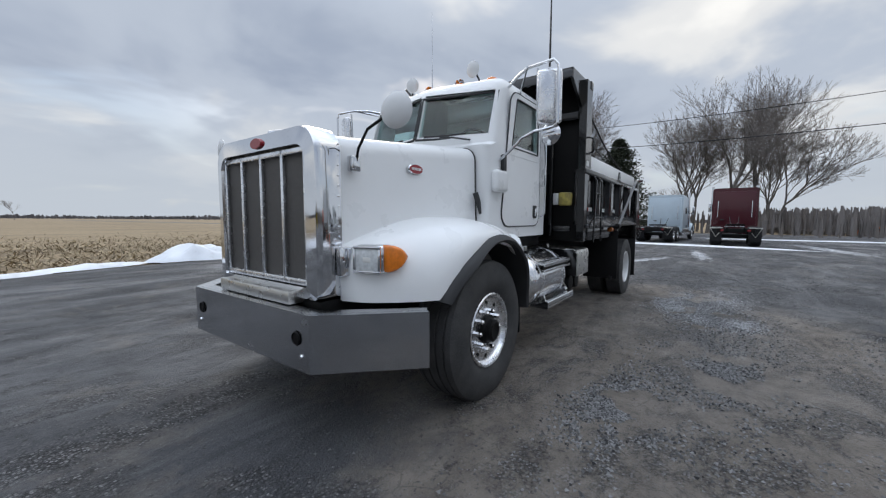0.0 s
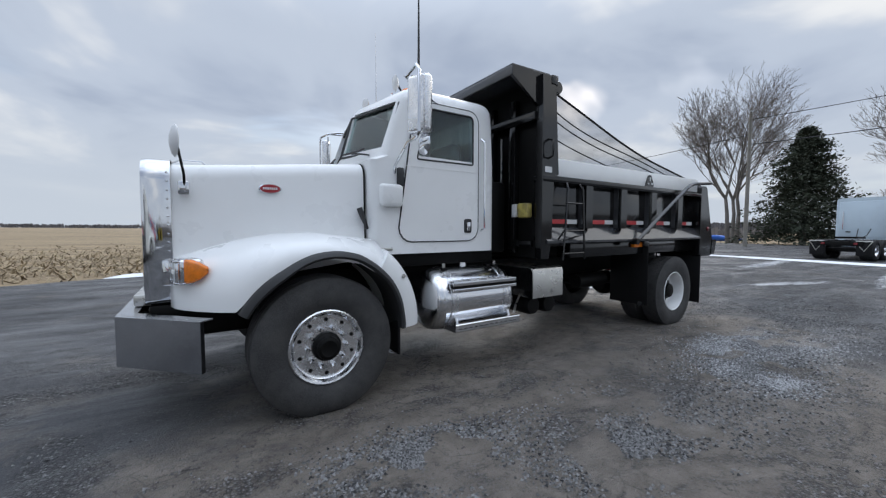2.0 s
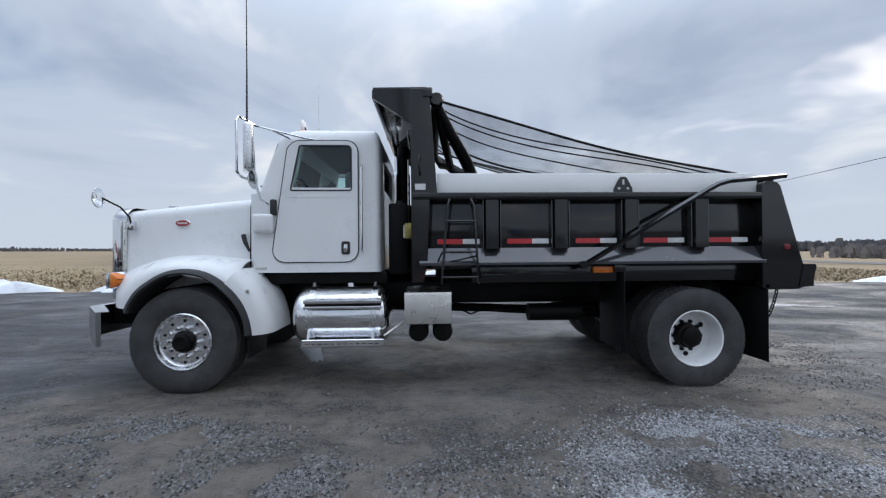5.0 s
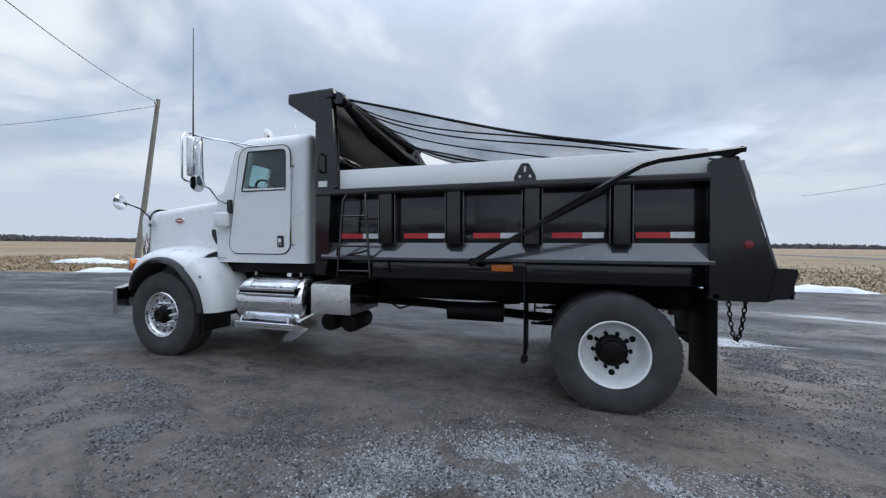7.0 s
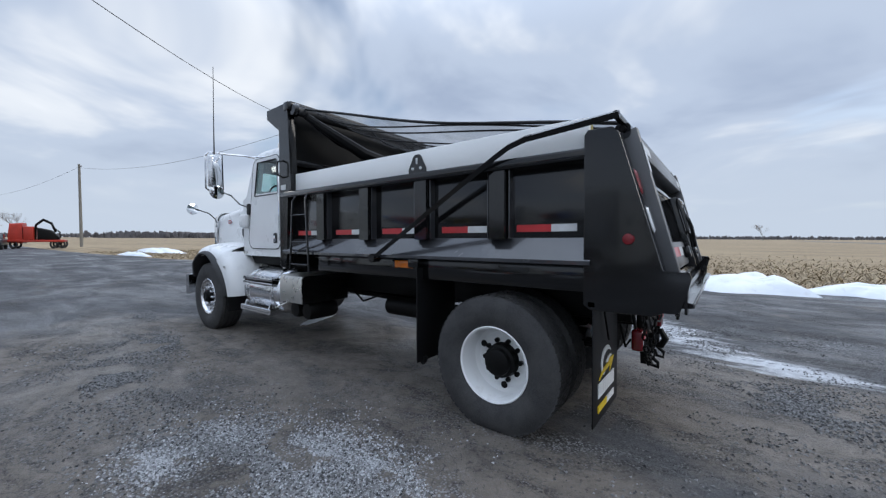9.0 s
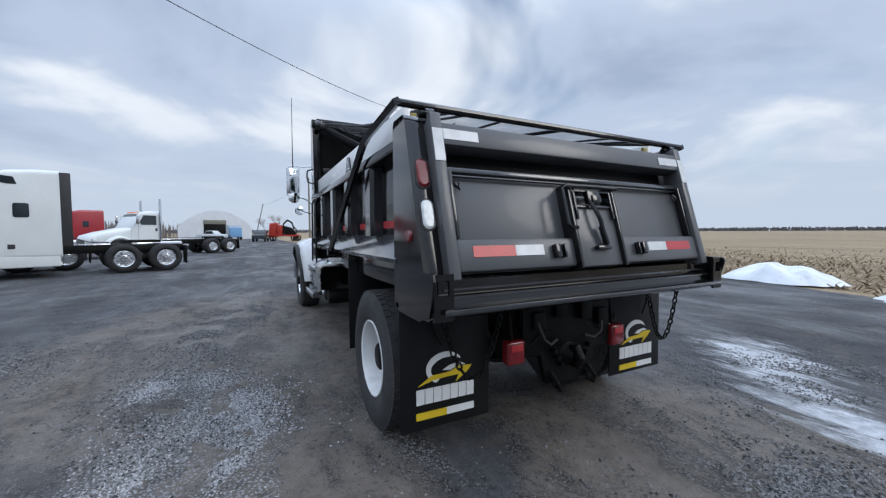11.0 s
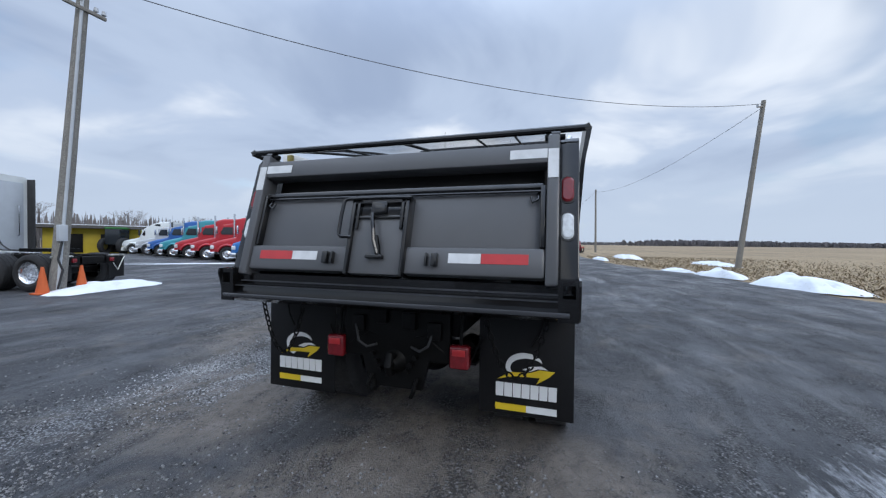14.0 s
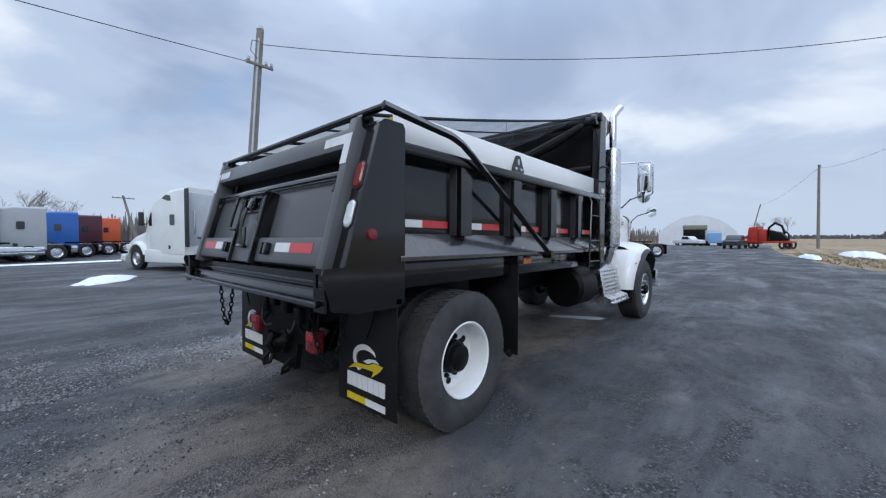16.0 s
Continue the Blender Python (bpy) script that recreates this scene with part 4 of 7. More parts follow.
for s in (-1, 1):
    bm = loft(B(), [[(0.10, s * 0.03, 2.145), (0.10, s * 0.775, 2.115), (1.0, s * 0.775, 2.115), (1.0, s * 0.03, 2.145)], [(0.10, s * 0.03, 2.585), (0.10, s * 0.765, 2.545), (1.0, s * 0.765, 2.545), (1.0, s * 0.03, 2.585)]])
    cutters.append(part("c", bm, BLACK))
cutters.append(part("c", box(B(), 1.7, 2.2, -0.45, 0.45, 2.1, 2.45), BLACK))
bm = loft(B(), [cab_section(z, 0.048) for z in (1.255, 1.7, 2.03, 2.07, 2.2, 2.4, 2.59, 2.65, 2.685)])
loft(bm, [cab_section(z, 0.060) for z in (1.27, 1.7, 2.03, 2.07, 2.2, 2.4, 2.59, 2.64, 2.67)])
lining = part("cab_lining", bm, SEATM, truck, "dark grey cab lining", smooth=32)
cut(lining, *[part("c", bmesh_from(c), BLACK, fix=False) for c in cutters])
cut(cab, *cutters)
for s in (-1, 1):
    # windscreen halves
    b0, b1 = cab_section(2.125), cab_section(2.575)
    bm = B()
    pts = []
    for z, sec in ((2.125, b0), (2.575, b1)):
        xc, xf = sec[0][0] + 0.022, sec[3][0] + 0.028
        pts.append([(xc, s * 0.012, z + (0.03 if z < 2.3 else 0.01)), (xf, s * 0.79, z - 0.01)])
    loft(bm, [[pts[0][0], pts[0][1], pts[1][1], pts[1][0]], [(p[0] + 0.006, p[1], p[2]) for p in (pts[0][0], pts[0][1], pts[1][1], pts[1][0])]])
    g = part("windscreen", bm, GLASS, cab, "dark tinted windscreen half", smooth=0)
    g.visible_shadow = False
    rim_pts = [pts[0][0], pts[0][1], pts[1][1], pts[1][0]]
    rim_pts = [Vector(p) + Vector((-0.016, 0, 0)) for p in rim_pts]
    dense = []
    for a, b in zip(rim_pts, rim_pts[1:] + rim_pts[:1]):
        dense += [a.lerp(b, k / 4) for k in range(4)]
    part("windscreen_gasket", tube(B(), dense, 0.013, 6, closed=True), FLARE, cab, "black rubber gasket")
    # wiper
    bm = tube(B(), [(0.555, s * 0.62, 2.10), (0.52, s * 0.45, 2.135), (0.50, s * 0.30, 2.155)], 0.008, 6)
    tube(bm, [(0.515, s * 0.60, 2.155), (0.50, s * 0.42, 2.155), (0.47, s * 0.14, 2.165)], 0.010, 6)
    part("wiper", bm, FLARE, cab)
    # door leaf round the side window, with its seal
    door = new("door")
    door.parent = truck
    door["label"] = "closed white cab door"
    outer = rrect(0.745, 1.655, 1.30, 2.60, (0.13, 0.12, 0.10, 0.13), 4)
    outer = [(x + (0.19 * max(0, z - 2.05) / 0.55 if x < 1.1 else 0), z) for x, z in outer]
    inner_w = [(x, z) for x, z in WIN]
    part("panel", ring_plate(B(), outer, inner_w, s * 0.845, s * 0.858), WHITE, door, "white door panel", smooth=20)
    part("seal", tube(B(), [(x, s * 0.853, z) for x, z in outer], 0.0075, 6, closed=True), FLARE, door, "dark rubber door seal")
    part("window_seal", tube(B(), [(x, s * 0.856, z) for x, z in WIN], 0.009, 6, closed=True), FLARE, door)
    g = part("side_window", prism(B(), WIN, s * 0.838, s * 0.844), GLASS, door, "tinted side window")
    g.visible_shadow = False
    bm = prism(B(), rrect(1.475, 1.565, 1.38, 1.52, 0.02), s * 0.858, s * 0.866)
    part("handle_cup", bm, FLARE, door, "black handle recess")
    part("handle", box(B(), 1.50, 1.545, s * 0.862, s * 0.885, 1.40, 1.49, 0.012), CHROME, door, "chrome door handle")
    part("door_crease", box(B(), 0.80, 1.63, s * 0.858, s * 0.861, 1.99, 1.996), WHITE, door)
    # grab rail
    bm = tube(B(), [(1.70, s * 0.85, 1.40), (1.70, s * 0.905, 1.43), (1.70, s * 0.905, 1.8), (1.70, s * 0.905, 2.30), (1.70, s * 0.85, 2.34)], 0.012, 8)
    part("grab_rail", bm, CHROME, cab, "bright grab rail")
    # air intake box on the cowl and black vents
    part("cowl_box", box(B(), 0.545, 0.765, s * 0.84, s * 0.92, 1.615, 1.815, 0.035, 3), WHITE, cab, "white breather box on the cowl")
    part("cowl_vent", box(B(), 0.725, 0.79, s * 0.84, s * 0.885, 1.80, 1.97, 0.015), FLARE, cab, "black vent")
    part("cab_marker", box(B(), 0.56, 0.68, s * 0.845, s * 0.855, 1.225, 1.25, 0.004), STEEL, cab)
    # big mirror on its tubular frame, round mirror under it
    mir = new("west_coast_mirror")
    mir.parent = truck
    mir["label"] = "tall chrome door mirror on tubular arms"
    x0, y0 = 0.72, s * 1.30
    mc = pose(x0, y0, 0, 0, 0, -s * 28)
    part("case", box(B(), -0.055, 0.03, -0.10, 0.10, 2.17, 2.62, 0.03, 3), ALU, mir, "bright mirror case", m=mc)
    part("mirror_face", box(B(), 0.028, 0.035, -0.085, 0.085, 2.19, 2.60, 0.01), MIRROR, mir, m=mc)
    bm = tube(B(), [(x0 - 0.07, y0 - s * 0.02, 2.12), (x0 - 0.07, y0 + s * 0.06, 2.13), (x0 - 0.07, y0 + s * 0.10, 2.16), (x0 - 0.07, y0 + s * 0.10, 2.62), (x0 - 0.07, y0 + s * 0.06, 2.67), (x0 - 0.03, s * 1.12, 2.67), (0.80, s * 0.98, 2.67), (0.92, s * 0.82, 2.63)], 0.013, 8)
    tube(bm, [(x0 - 0.07, y0 - s * 0.02, 2.12), (x0 - 0.06, s * 1.20, 2.12), (0.68, s * 1.08, 2.08), (0.66, s * 0.95, 1.96), (0.70, s * 0.86, 1.92)], 0.013, 8)
    tube(bm, [(x0 - 0.05, s * 1.12, 2.67), (1.10, s * 0.86, 2.62), (1.20, s * 0.80, 2.62)], 0.009, 6)
    tube(bm, [(x0, y0 - s * 0.10, 2.14), (x0 - 0.02, y0 - s * 0.10, 2.65)], 0.010, 6)
    part("tubular_arm", bm, CHROME, mir, "bright tubular mirror arms")
    mt = pose(x0 + 0.03, y0 - s * 0.0, 2.10)
    part("round_bowl", lathe(B(), [(0.0, -0.035), (0.05, -0.028), (0.085, -0.008), (0.095, 0.004)], (0, 0, 0), "x", 26), CHROME, mir, m=mt)
    part("round_mirror", lathe(B(), [(0.095, 0.004), (0.05, 0.018), (0.0, 0.022)], (0, 0, 0), "x", 26), MIRROR, mir, m=mt)
    # round roof mirrors
    rm = new("roof_mirror")
    rm.parent = truck
    part("disc", lathe(B(), [(0.0, -0.02), (0.06, -0.016), (0.082, 0.0), (0.06, 0.014), (0.0, 0.018)], (0, 0, 0), "x", 24), LOGOWHITE, rm, "pale round disc", m=pose(0.935, s * 0.405, 2.895, 0, -8, s * 8))
    part("post", tube(B(), [(0.95, s * 0.42, 2.88), (0.985, s * 0.45, 2.80), (1.0, s * 0.46, 2.745)], 0.010, 6), BLACKMATT, rm)
for y in (-0.61, -0.25, 0.0, 0.25, 0.61):
    bm = lathe(B(), [(0.0, 0.045), (0.03, 0.042), (0.052, 0.025), (0.06, 0.0)], (0, 0, 0), "z", 18)
    for v in bm.verts:
        v.co.x *= 1.5
    part("roof_lamp", bm, AMBER, cab, "amber roof clearance lamp", m=pose(0.93 + 0.1 * abs(y), y, 2.742))
part("antenna", tube(B(), [(0.70, -1.305, 2.64), (0.702, -1.305, 3.2), (0.70, -1.30, 3.87)], 0.006, 6, taper=[0.010, 0.006, 0.004]), FLARE, truck, "thin whip antenna on the mirror arm")
part("antenna", tube(B(), [(0.95, 0.13, 2.74), (0.95, 0.13, 3.2), (0.95, 0.135, 3.62)], 0.005, 6, taper=[0.008, 0.005, 0.003]), ALU, truck, "thin whip antenna on the roof")
for y in (-0.15, 0.15):
    bm = lathe(B(), [(0.0, 0.0), (0.02, 0.0), (0.022, 0.25), (0.05, 0.36), (0.06, 0.37)], (0, 0, 0), "x", 16, -1)
    part("air_horn", bm, CHROME, cab, m=pose(1.35, y * 1.4, 2.80))
# cab interior
for y in (-0.42, 0.42):
    seat = new("cab_seat")
    seat.parent = truck
    part("cushion", box(B(), 1.05, 1.50, y - 0.24, y + 0.24, 1.55, 1.72, 0.06, 3), SEATM, seat)
    part("backrest", box(B(), 1.46, 1.60, y - 0.24, y + 0.24, 1.68, 2.32, 0.06, 3), SEATM, seat)
part("dashboard", box(B(), 0.62, 0.90, -0.78, 0.78, 1.75, 2.09, 0.05, 3), SEATM, truck)
bm = tube(B(), [(0.98 - 0.10 * math.sin(a), -0.42 + 0.23 * math.cos(a), 2.08 + 0.20 * math.sin(a)) for a in [math.tau * k / 24 for k in range(24)]], 0.014, 6, closed=True)
tube(bm, [(0.99, -0.42, 2.07), (0.85, -0.42, 1.95)], 0.03, 8)
part("steering_wheel", bm, FLARE, truck, "black steering wheel")
part("paper_on_dashboard", box(B(), 0.66, 0.80, -0.30, 0.10, 2.092, 2.13, 0.004), PAPER, truck, "white paper behind the windscreen")
part("cab_underbody", box(B(), 0.45, 1.95, -0.75, 0.75, 1.06, 1.19, 0.02), BLACKMATT, truck)

# ---- tanks, steps, boxes ----
tank = new("fuel_tank")
tank.parent = truck
tank["label"] = "polished round fuel tank with step plates"
prof = [(0.0, -0.035), (0.12, -0.032), (0.22, -0.018), (0.262, 0.004), (0.284, 0.03), (0.296, 0.065), (0.30, 0.10), (0.30, 0.84), (0.296, 0.875), (0.284, 0.91), (0.262, 0.936), (0.22, 0.958), (0.12, 0.972), (0.0, 0.975)]
part("shell", lathe(B(), prof, (1.03, -0.80, 0.735), "x", 64), TANKM, tank, "polished aluminium tank shell", smooth=40)
for x in (1.20, 1.84):
    part("strap", lathe(B(), [(0.300, -0.035), (0.307, -0.035), (0.307, 0.035), (0.300, 0.035)], (x, -0.80, 0.735), "x", 64), ALU, tank, "bright tank strap")
    part("strap_bolt", tube(B(), [(x, -0.90, 1.02), (x, -0.90, 1.085)], 0.016, 8), STEEL, tank)
    part("strap_clamp", box(B(), x - 0.03, x + 0.03, -0.93, -0.86, 1.012, 1.045, 0.008), BLACKMATT, tank)
# upper step: a channel with a dark slot, lower step: a rolled tread plate
upper = part("upper_step", box(B(), 1.155, 1.935, -1.135, -0.96, 0.905, 0.930, 0.008), ALU, tank, "ribbed aluminium upper step")
part("step_lip", box(B(), 1.155, 1.935, -1.140, -1.122, 0.838, 0.868, 0.006), TANKM, upper)
part("step_slot", box(B(), 1.165, 1.925, -1.118, -1.085, 0.866, 0.906), BLACKMATT, upper, "dark slot under the step")
part("step_lip", box(B(), 1.155, 1.935, -1.140, -1.122, 0.892, 0.932, 0.006), TANKM, upper)
lower = part("lower_step", prism(B(), [(-1.175, 0.478), (-1.168, 0.470), (-0.99, 0.470), (-0.99, 0.485), (-1.150, 0.545), (-1.170, 0.545), (-1.175, 0.538)], 1.155, 1.955, "x"), TANKM, tank, "rolled aluminium lower step", smooth=25)
for k in range(12):
    part("step_rib", box(B(), 1.19 + k * 0.06, 1.225 + k * 0.06, -1.11, -0.98, 0.930, 0.936), ALU, upper)
    part("tread_hole", box(B(), 1.19 + k * 0.062, 1.222 + k * 0.062, -1.178, -1.174, 0.500, 0.506), BLACKMATT, lower)
for x in (1.19, 1.83):
    part("step_bracket", prism(B(), [(-1.16, 0.475), (-0.95, 0.475), (-0.95, 0.50), (-1.10, 0.60), (-1.115, 0.60)], x, x + 0.025, "x"), ALU, tank)
part("filler_cap", lathe(B(), [(0.0, 0.05), (0.045, 0.048), (0.05, 0.0)], (1.55, -0.72, 1.02), "z", 18), CHROME, tank)
bx = new("battery_box")
bx.parent = truck
bx["label"] = "stainless covered battery box"
pr = [(-0.50, 0.68), (-1.15, 0.68), (-1.15, 0.955), (-1.135, 0.99), (-1.10, 1.005), (-0.50, 1.005)]
part("body", prism(B(), pr, 2.17, 2.63, "x"), BLACK, bx)
part("cover", prism(B(), [(a - 0.006, b + 0.004) for a, b in pr[1:]] + [(-0.50, 1.0), (-1.10, 1.0), (-1.13, 0.985), (-1.145, 0.95), (-1.145, 0.68)], 2.165, 2.635, "x"), STEEL, bx, "brushed stainless cover")
for k, x in enumerate((2.30, 2.55)):
    part("air_tank", lathe(B(), [(0.0, -0.2), (0.09, -0.19), (0.105, -0.15), (0.105, 0.15), (0.09, 0.19), (0.0, 0.2)], (x, -0.85, 0.575), "y", 18), BLACKMATT, truck, "black air tank")
bm = tube(B(), [(1.95, -1.10, 0.56), (2.05, -1.02, 0.62), (2.18, -0.95, 0.70)], 0.012, 6)
part("hose", bm, STEEL, truck)
# passenger side: exhaust stack, step box, dark aftertreatment can
bm = lathe(B(), [(0.0, 0.0), (0.06, 0.0), (0.105, 0.03), (0.11, 0.06), (0.11, 1.30), (0.10, 1.35), (0.05, 1.38)], (1.90, 1.17, 1.30), "z", 28)
stack = part("exhaust_stack", bm, ALU, truck, "chrome vertical exhaust with perforated shield")
bm = tube(B(), [(1.90, 1.17, 2.66), (1.90, 1.17, 3.10), (1.88, 1.18, 3.14), (1.83, 1.20, 3.20), (1.76, 1.22, 3.26)], 0.048, 20)
part("tail_pipe", bm, CHROME, stack, "curved chrome tail pipe")
part("elbow", tube(B(), [(1.90, 1.17, 1.32), (1.91, 1.12, 1.12), (1.86, 0.95, 1.0), (1.70, 0.88, 0.92)], 0.06, 14), ALU, stack)
bm = lathe(B(), [(0.0, 0.0), (0.22, 0.0), (0.27, 0.05), (0.27, 0.55), (0.22, 0.60), (0.0, 0.60)], (2.0, 0.78, 0.78), "x", 26)
part("aftertreatment_can", bm, BLACKMATT, truck)
bm = prism(B(), [(0.55, 0.50), (1.16, 0.50), (1.16, 0.56), (1.06, 0.60), (0.98, 1.02), (0.55, 1.05)], 1.02, 1.82, "x")
part("step_box", bm, ALU, truck, "tread-plate step box")
step_r = part("passenger_step", box(B(), 1.05, 1.80, 1.02, 1.19, 0.49, 0.52, 0.006), ALU, truck, "ribbed aluminium step")
for k in range(10):
    part("step_rib", box(B(), 1.08 + k * 0.07, 1.12 + k * 0.07, 1.04, 1.17, 0.52, 0.527), ALU, step_r)
for k in range(6):
    part("step_louvre", box(B(), 1.10, 1.75, 1.035 - 0.011 * k, 1.055 - 0.011 * k, 0.66 + 0.055 * k, 0.68 + 0.055 * k), STEEL, step_r)

# ---- dump body ----
body = new("dump_body")
body.parent = truck
body["label"] = "glossy black steel dump body with ribbed sides"
X0, X1 = 2.26, 5.84
RIBS = (3.05, 3.75, 4.47, 5.20)
part("floor", box(B(), X0, 5.95, -1.02, 1.02, 1.22, 1.29, 0.01), BLACK, body)
part("subframe", box(B(), 2.5, 6.0, -0.48, 0.48, 1.06, 1.22, 0.01), BLACKMATT, body)
for s in (-1, 1):
    part("side_sheet", box(B(), X0, X1, s * 1.06, s * 1.10, 1.30, 1.95, 0.004), BLACK, body, "black side sheet")
    part("top_rail", box(B(), X0 - 0.01, X1, s * 1.05, s * 1.20, 1.915, 1.99, 0.018), BLACK, body, "black box-section top rail")
    # sloping shed plate under the panels, its sky sheen painted in as paler grey
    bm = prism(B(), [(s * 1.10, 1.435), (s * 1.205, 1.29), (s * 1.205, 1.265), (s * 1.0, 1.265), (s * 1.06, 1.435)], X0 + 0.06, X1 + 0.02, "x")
    part("shed_plate", bm, GREYPAINT, body, "sloping black shed plate, sky sheen in paler grey")
    part("sill", box(B(), 2.85, X1 + 0.05, s * 0.88, s * 1.08, 1.08, 1.265, 0.01), BLACK, body)
    for x in RIBS:
        bm = B()
        w = 0.088
        lo = [(x - w, s * 1.10, 1.43), (x - w * 0.72, s * 1.185, 1.425), (x + w * 0.72, s * 1.185, 1.425), (x + w, s * 1.10, 1.43)]
        hi = [(a, b, 1.915) for a, b, c in lo]
        loft(bm, [lo, hi])
        part("rib", bm, BLACK, body, smooth=15)
        bm = B()
        for d in (-1, 1):
            box(bm, x + d * w - 0.004, x + d * w + 0.004, s * 1.10, s * 1.16, 1.43, 1.915)
        part("weld_seam", bm, GREYPAINT, body)
    # reflective tape in each bay
    for lo in (2.50, 3.215, 3.925, 4.64, 5.32):
        part("red_tape", box(B(), lo, lo + 0.255, s * 1.1005, s * 1.103, 1.478, 1.528), TAPERED, body, "red reflective tape")
        part("white_tape", box(B(), lo + 0.257, lo + 0.43, s * 1.1005, s * 1.103, 1.478, 1.528), TAPEWHITE, body, "white reflective tape")
    # white side board with its bolted peak plate
    part("side_board", box(B(), 2.50, 5.83, s * 1.09, s * 1.135, 1.985, 2.19, 0.006), BOARD, body, "white plank side board")
    bm = prism(B(), [(4.31, 1.99), (4.50, 1.99), (4.50, 2.03), (4.445, 2.135), (4.43, 2.15), (4.38, 2.15), (4.365, 2.135), (4.31, 2.03)], s * 1.136, s * 1.15)
    plate = part("board_plate", bm, BLACK, body, "black peaked board bracket")
    for x, z in ((4.36, 2.03), (4.45, 2.03)):
        part("bolt", lathe(B(), [(0.0, 0.012), (0.012, 0.010), (0.014, 0.0)], (x, s * 1.15, z), "y", 10, s), TAPEWHITE, plate)
    part("slot", box(B(), 4.395, 4.415, s * 1.15, s * 1.154, 2.07, 2.12), TAPEWHITE, plate)
    # front corner post
    bm = prism(B(), [(2.24, 1.10), (2.24, 3.02), (2.42, 3.02), (2.44, 2.85), (2.50, 2.0), (2.42, 1.99), (2.40, 1.28), (2.36, 1.10)], s * 1.10, s * 1.19, bevel=0.006)
    part("front_post", bm, BLACK, body, "dark front corner post", smooth=20)
    part("post_top", box(B(), 2.36, 2.46, s * 1.06, s * 1.20, 2.93, 3.03, 0.012), BLACK, body)
    part("post_tape", box(B(), 2.28, 2.385, s * 1.1905, s * 1.193, 2.015, 2.075), TAPEWHITE, body)
    bm = tube(B(), [(2.33, s * 1.19, 2.16), (2.33, s * 1.25, 2.18), (2.32, s * 1.26, 2.24), (2.32, s * 1.26, 2.30), (2.33, s * 1.25, 2.34), (2.33, s * 1.19, 2.36)], 0.011, 6)
    part("grab_loop", bm, BLACK, body)
    # cab guard side
    bm = prism(B(), [(1.86, 3.045), (2.40, 3.045), (2.36, 2.62), (2.24, 2.62), (2.24, 2.70), (1.86, 2.94)], s * 1.10, s * 1.135, bevel=0.004)
    part("cab_guard_side", bm, BLACK, body, smooth=20)
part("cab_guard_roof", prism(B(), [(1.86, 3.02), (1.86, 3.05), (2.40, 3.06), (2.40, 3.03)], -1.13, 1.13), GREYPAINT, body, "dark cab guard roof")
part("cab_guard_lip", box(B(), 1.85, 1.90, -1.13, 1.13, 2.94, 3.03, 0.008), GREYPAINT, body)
part("headboard", box(B(), 2.30, 2.35, -1.10, 1.10, 1.10, 3.03, 0.005), BLACKMATT, body, "black steel headboard")
for y in (-0.75, -0.38, 0.38, 0.75):
    part("headboard_rib", box(B(), 2.22, 2.30, y - 0.05, y + 0.05, 1.15, 2.85, 0.015), BLACK, body)
part("headboard_beam", box(B(), 2.20, 2.30, -1.10, 1.10, 2.56, 2.66, 0.015), BLACK, body)
part("rear_headboard_beam", box(B(), 2.35, 2.42, -1.06, 1.06, 2.30, 2.38, 0.012), BLACK, body)
hoist = new("hoist_cylinder")
hoist.parent = truck
for r, z0, z1 in ((0.13, 0.85, 1.6), (0.11, 1.6, 2.0), (0.09, 2.0, 2.4), (0.075, 2.4, 2.75)):
    part("stage", tube(B(), [(2.08, 0, z0), (2.08, 0, z1)], r, 18), BLACKMATT, hoist)
part("oil_tank", box(B(), 1.96, 2.18, -0.70, -0.22, 1.15, 1.95, 0.03), BLACKMATT, truck, "black hydraulic tank")
part("oil_tank_cap", lathe(B(), [(0.0, 0.04), (0.04, 0.038), (0.045, 0.0)], (2.07, -0.55, 1.95), "z", 14), FLARE, truck)
part("strut", tube(B(), [(2.18, -0.62, 2.45), (2.18, -0.62, 2.05), (2.18, -0.62, 1.62)], 0.014, 8, taper=[0.010, 0.010, 0.018]), STEEL, truck)
part("yellow_valve", box(B(), 2.16, 2.25, -1.05, -0.90, 1.54, 1.70, 0.02), YELLOW, truck, "yellow valve block")
part("valve_tag", box(B(), 2.14, 2.20, -0.90, -0.84, 1.55, 1.69, 0.01), TAPEWHITE, truck)
# side ladders
for s in (-1, 1):
    lad = new("side_ladder")
    lad.parent = body
    y = s * 1.235
    for a, b in (((2.60, 1.93), (2.535, 1.08)), ((2.855, 1.93), (2.905, 1.08))):
        bm = tube(B(), [(a[0] + (0.02 if a[0] < 2.7 else -0.02), s * 1.20, 1.92), (a[0], y, 1.86), (b[0], y, b[1])], 0.012, 8)
        part("rail", bm, BLACK, lad)
    for z in (1.70, 1.40, 1.15):
        part("rung", tube(B(), [(2.58 - (1.93 - z) * 0.05, y, z), (2.87 + (1.93 - z) * 0.04, y, z)], 0.010, 8), BLACK, lad)
    part("brace", tube(B(), [(2.545, y, 1.40), (2.50, s * 1.19, 1.30)], 0.009, 6), BLACK, lad)
    part("brace", tube(B(), [(2.895, y, 1.36), (2.62, s * 1.19, 1.30)], 0.009, 6), BLACK, lad)

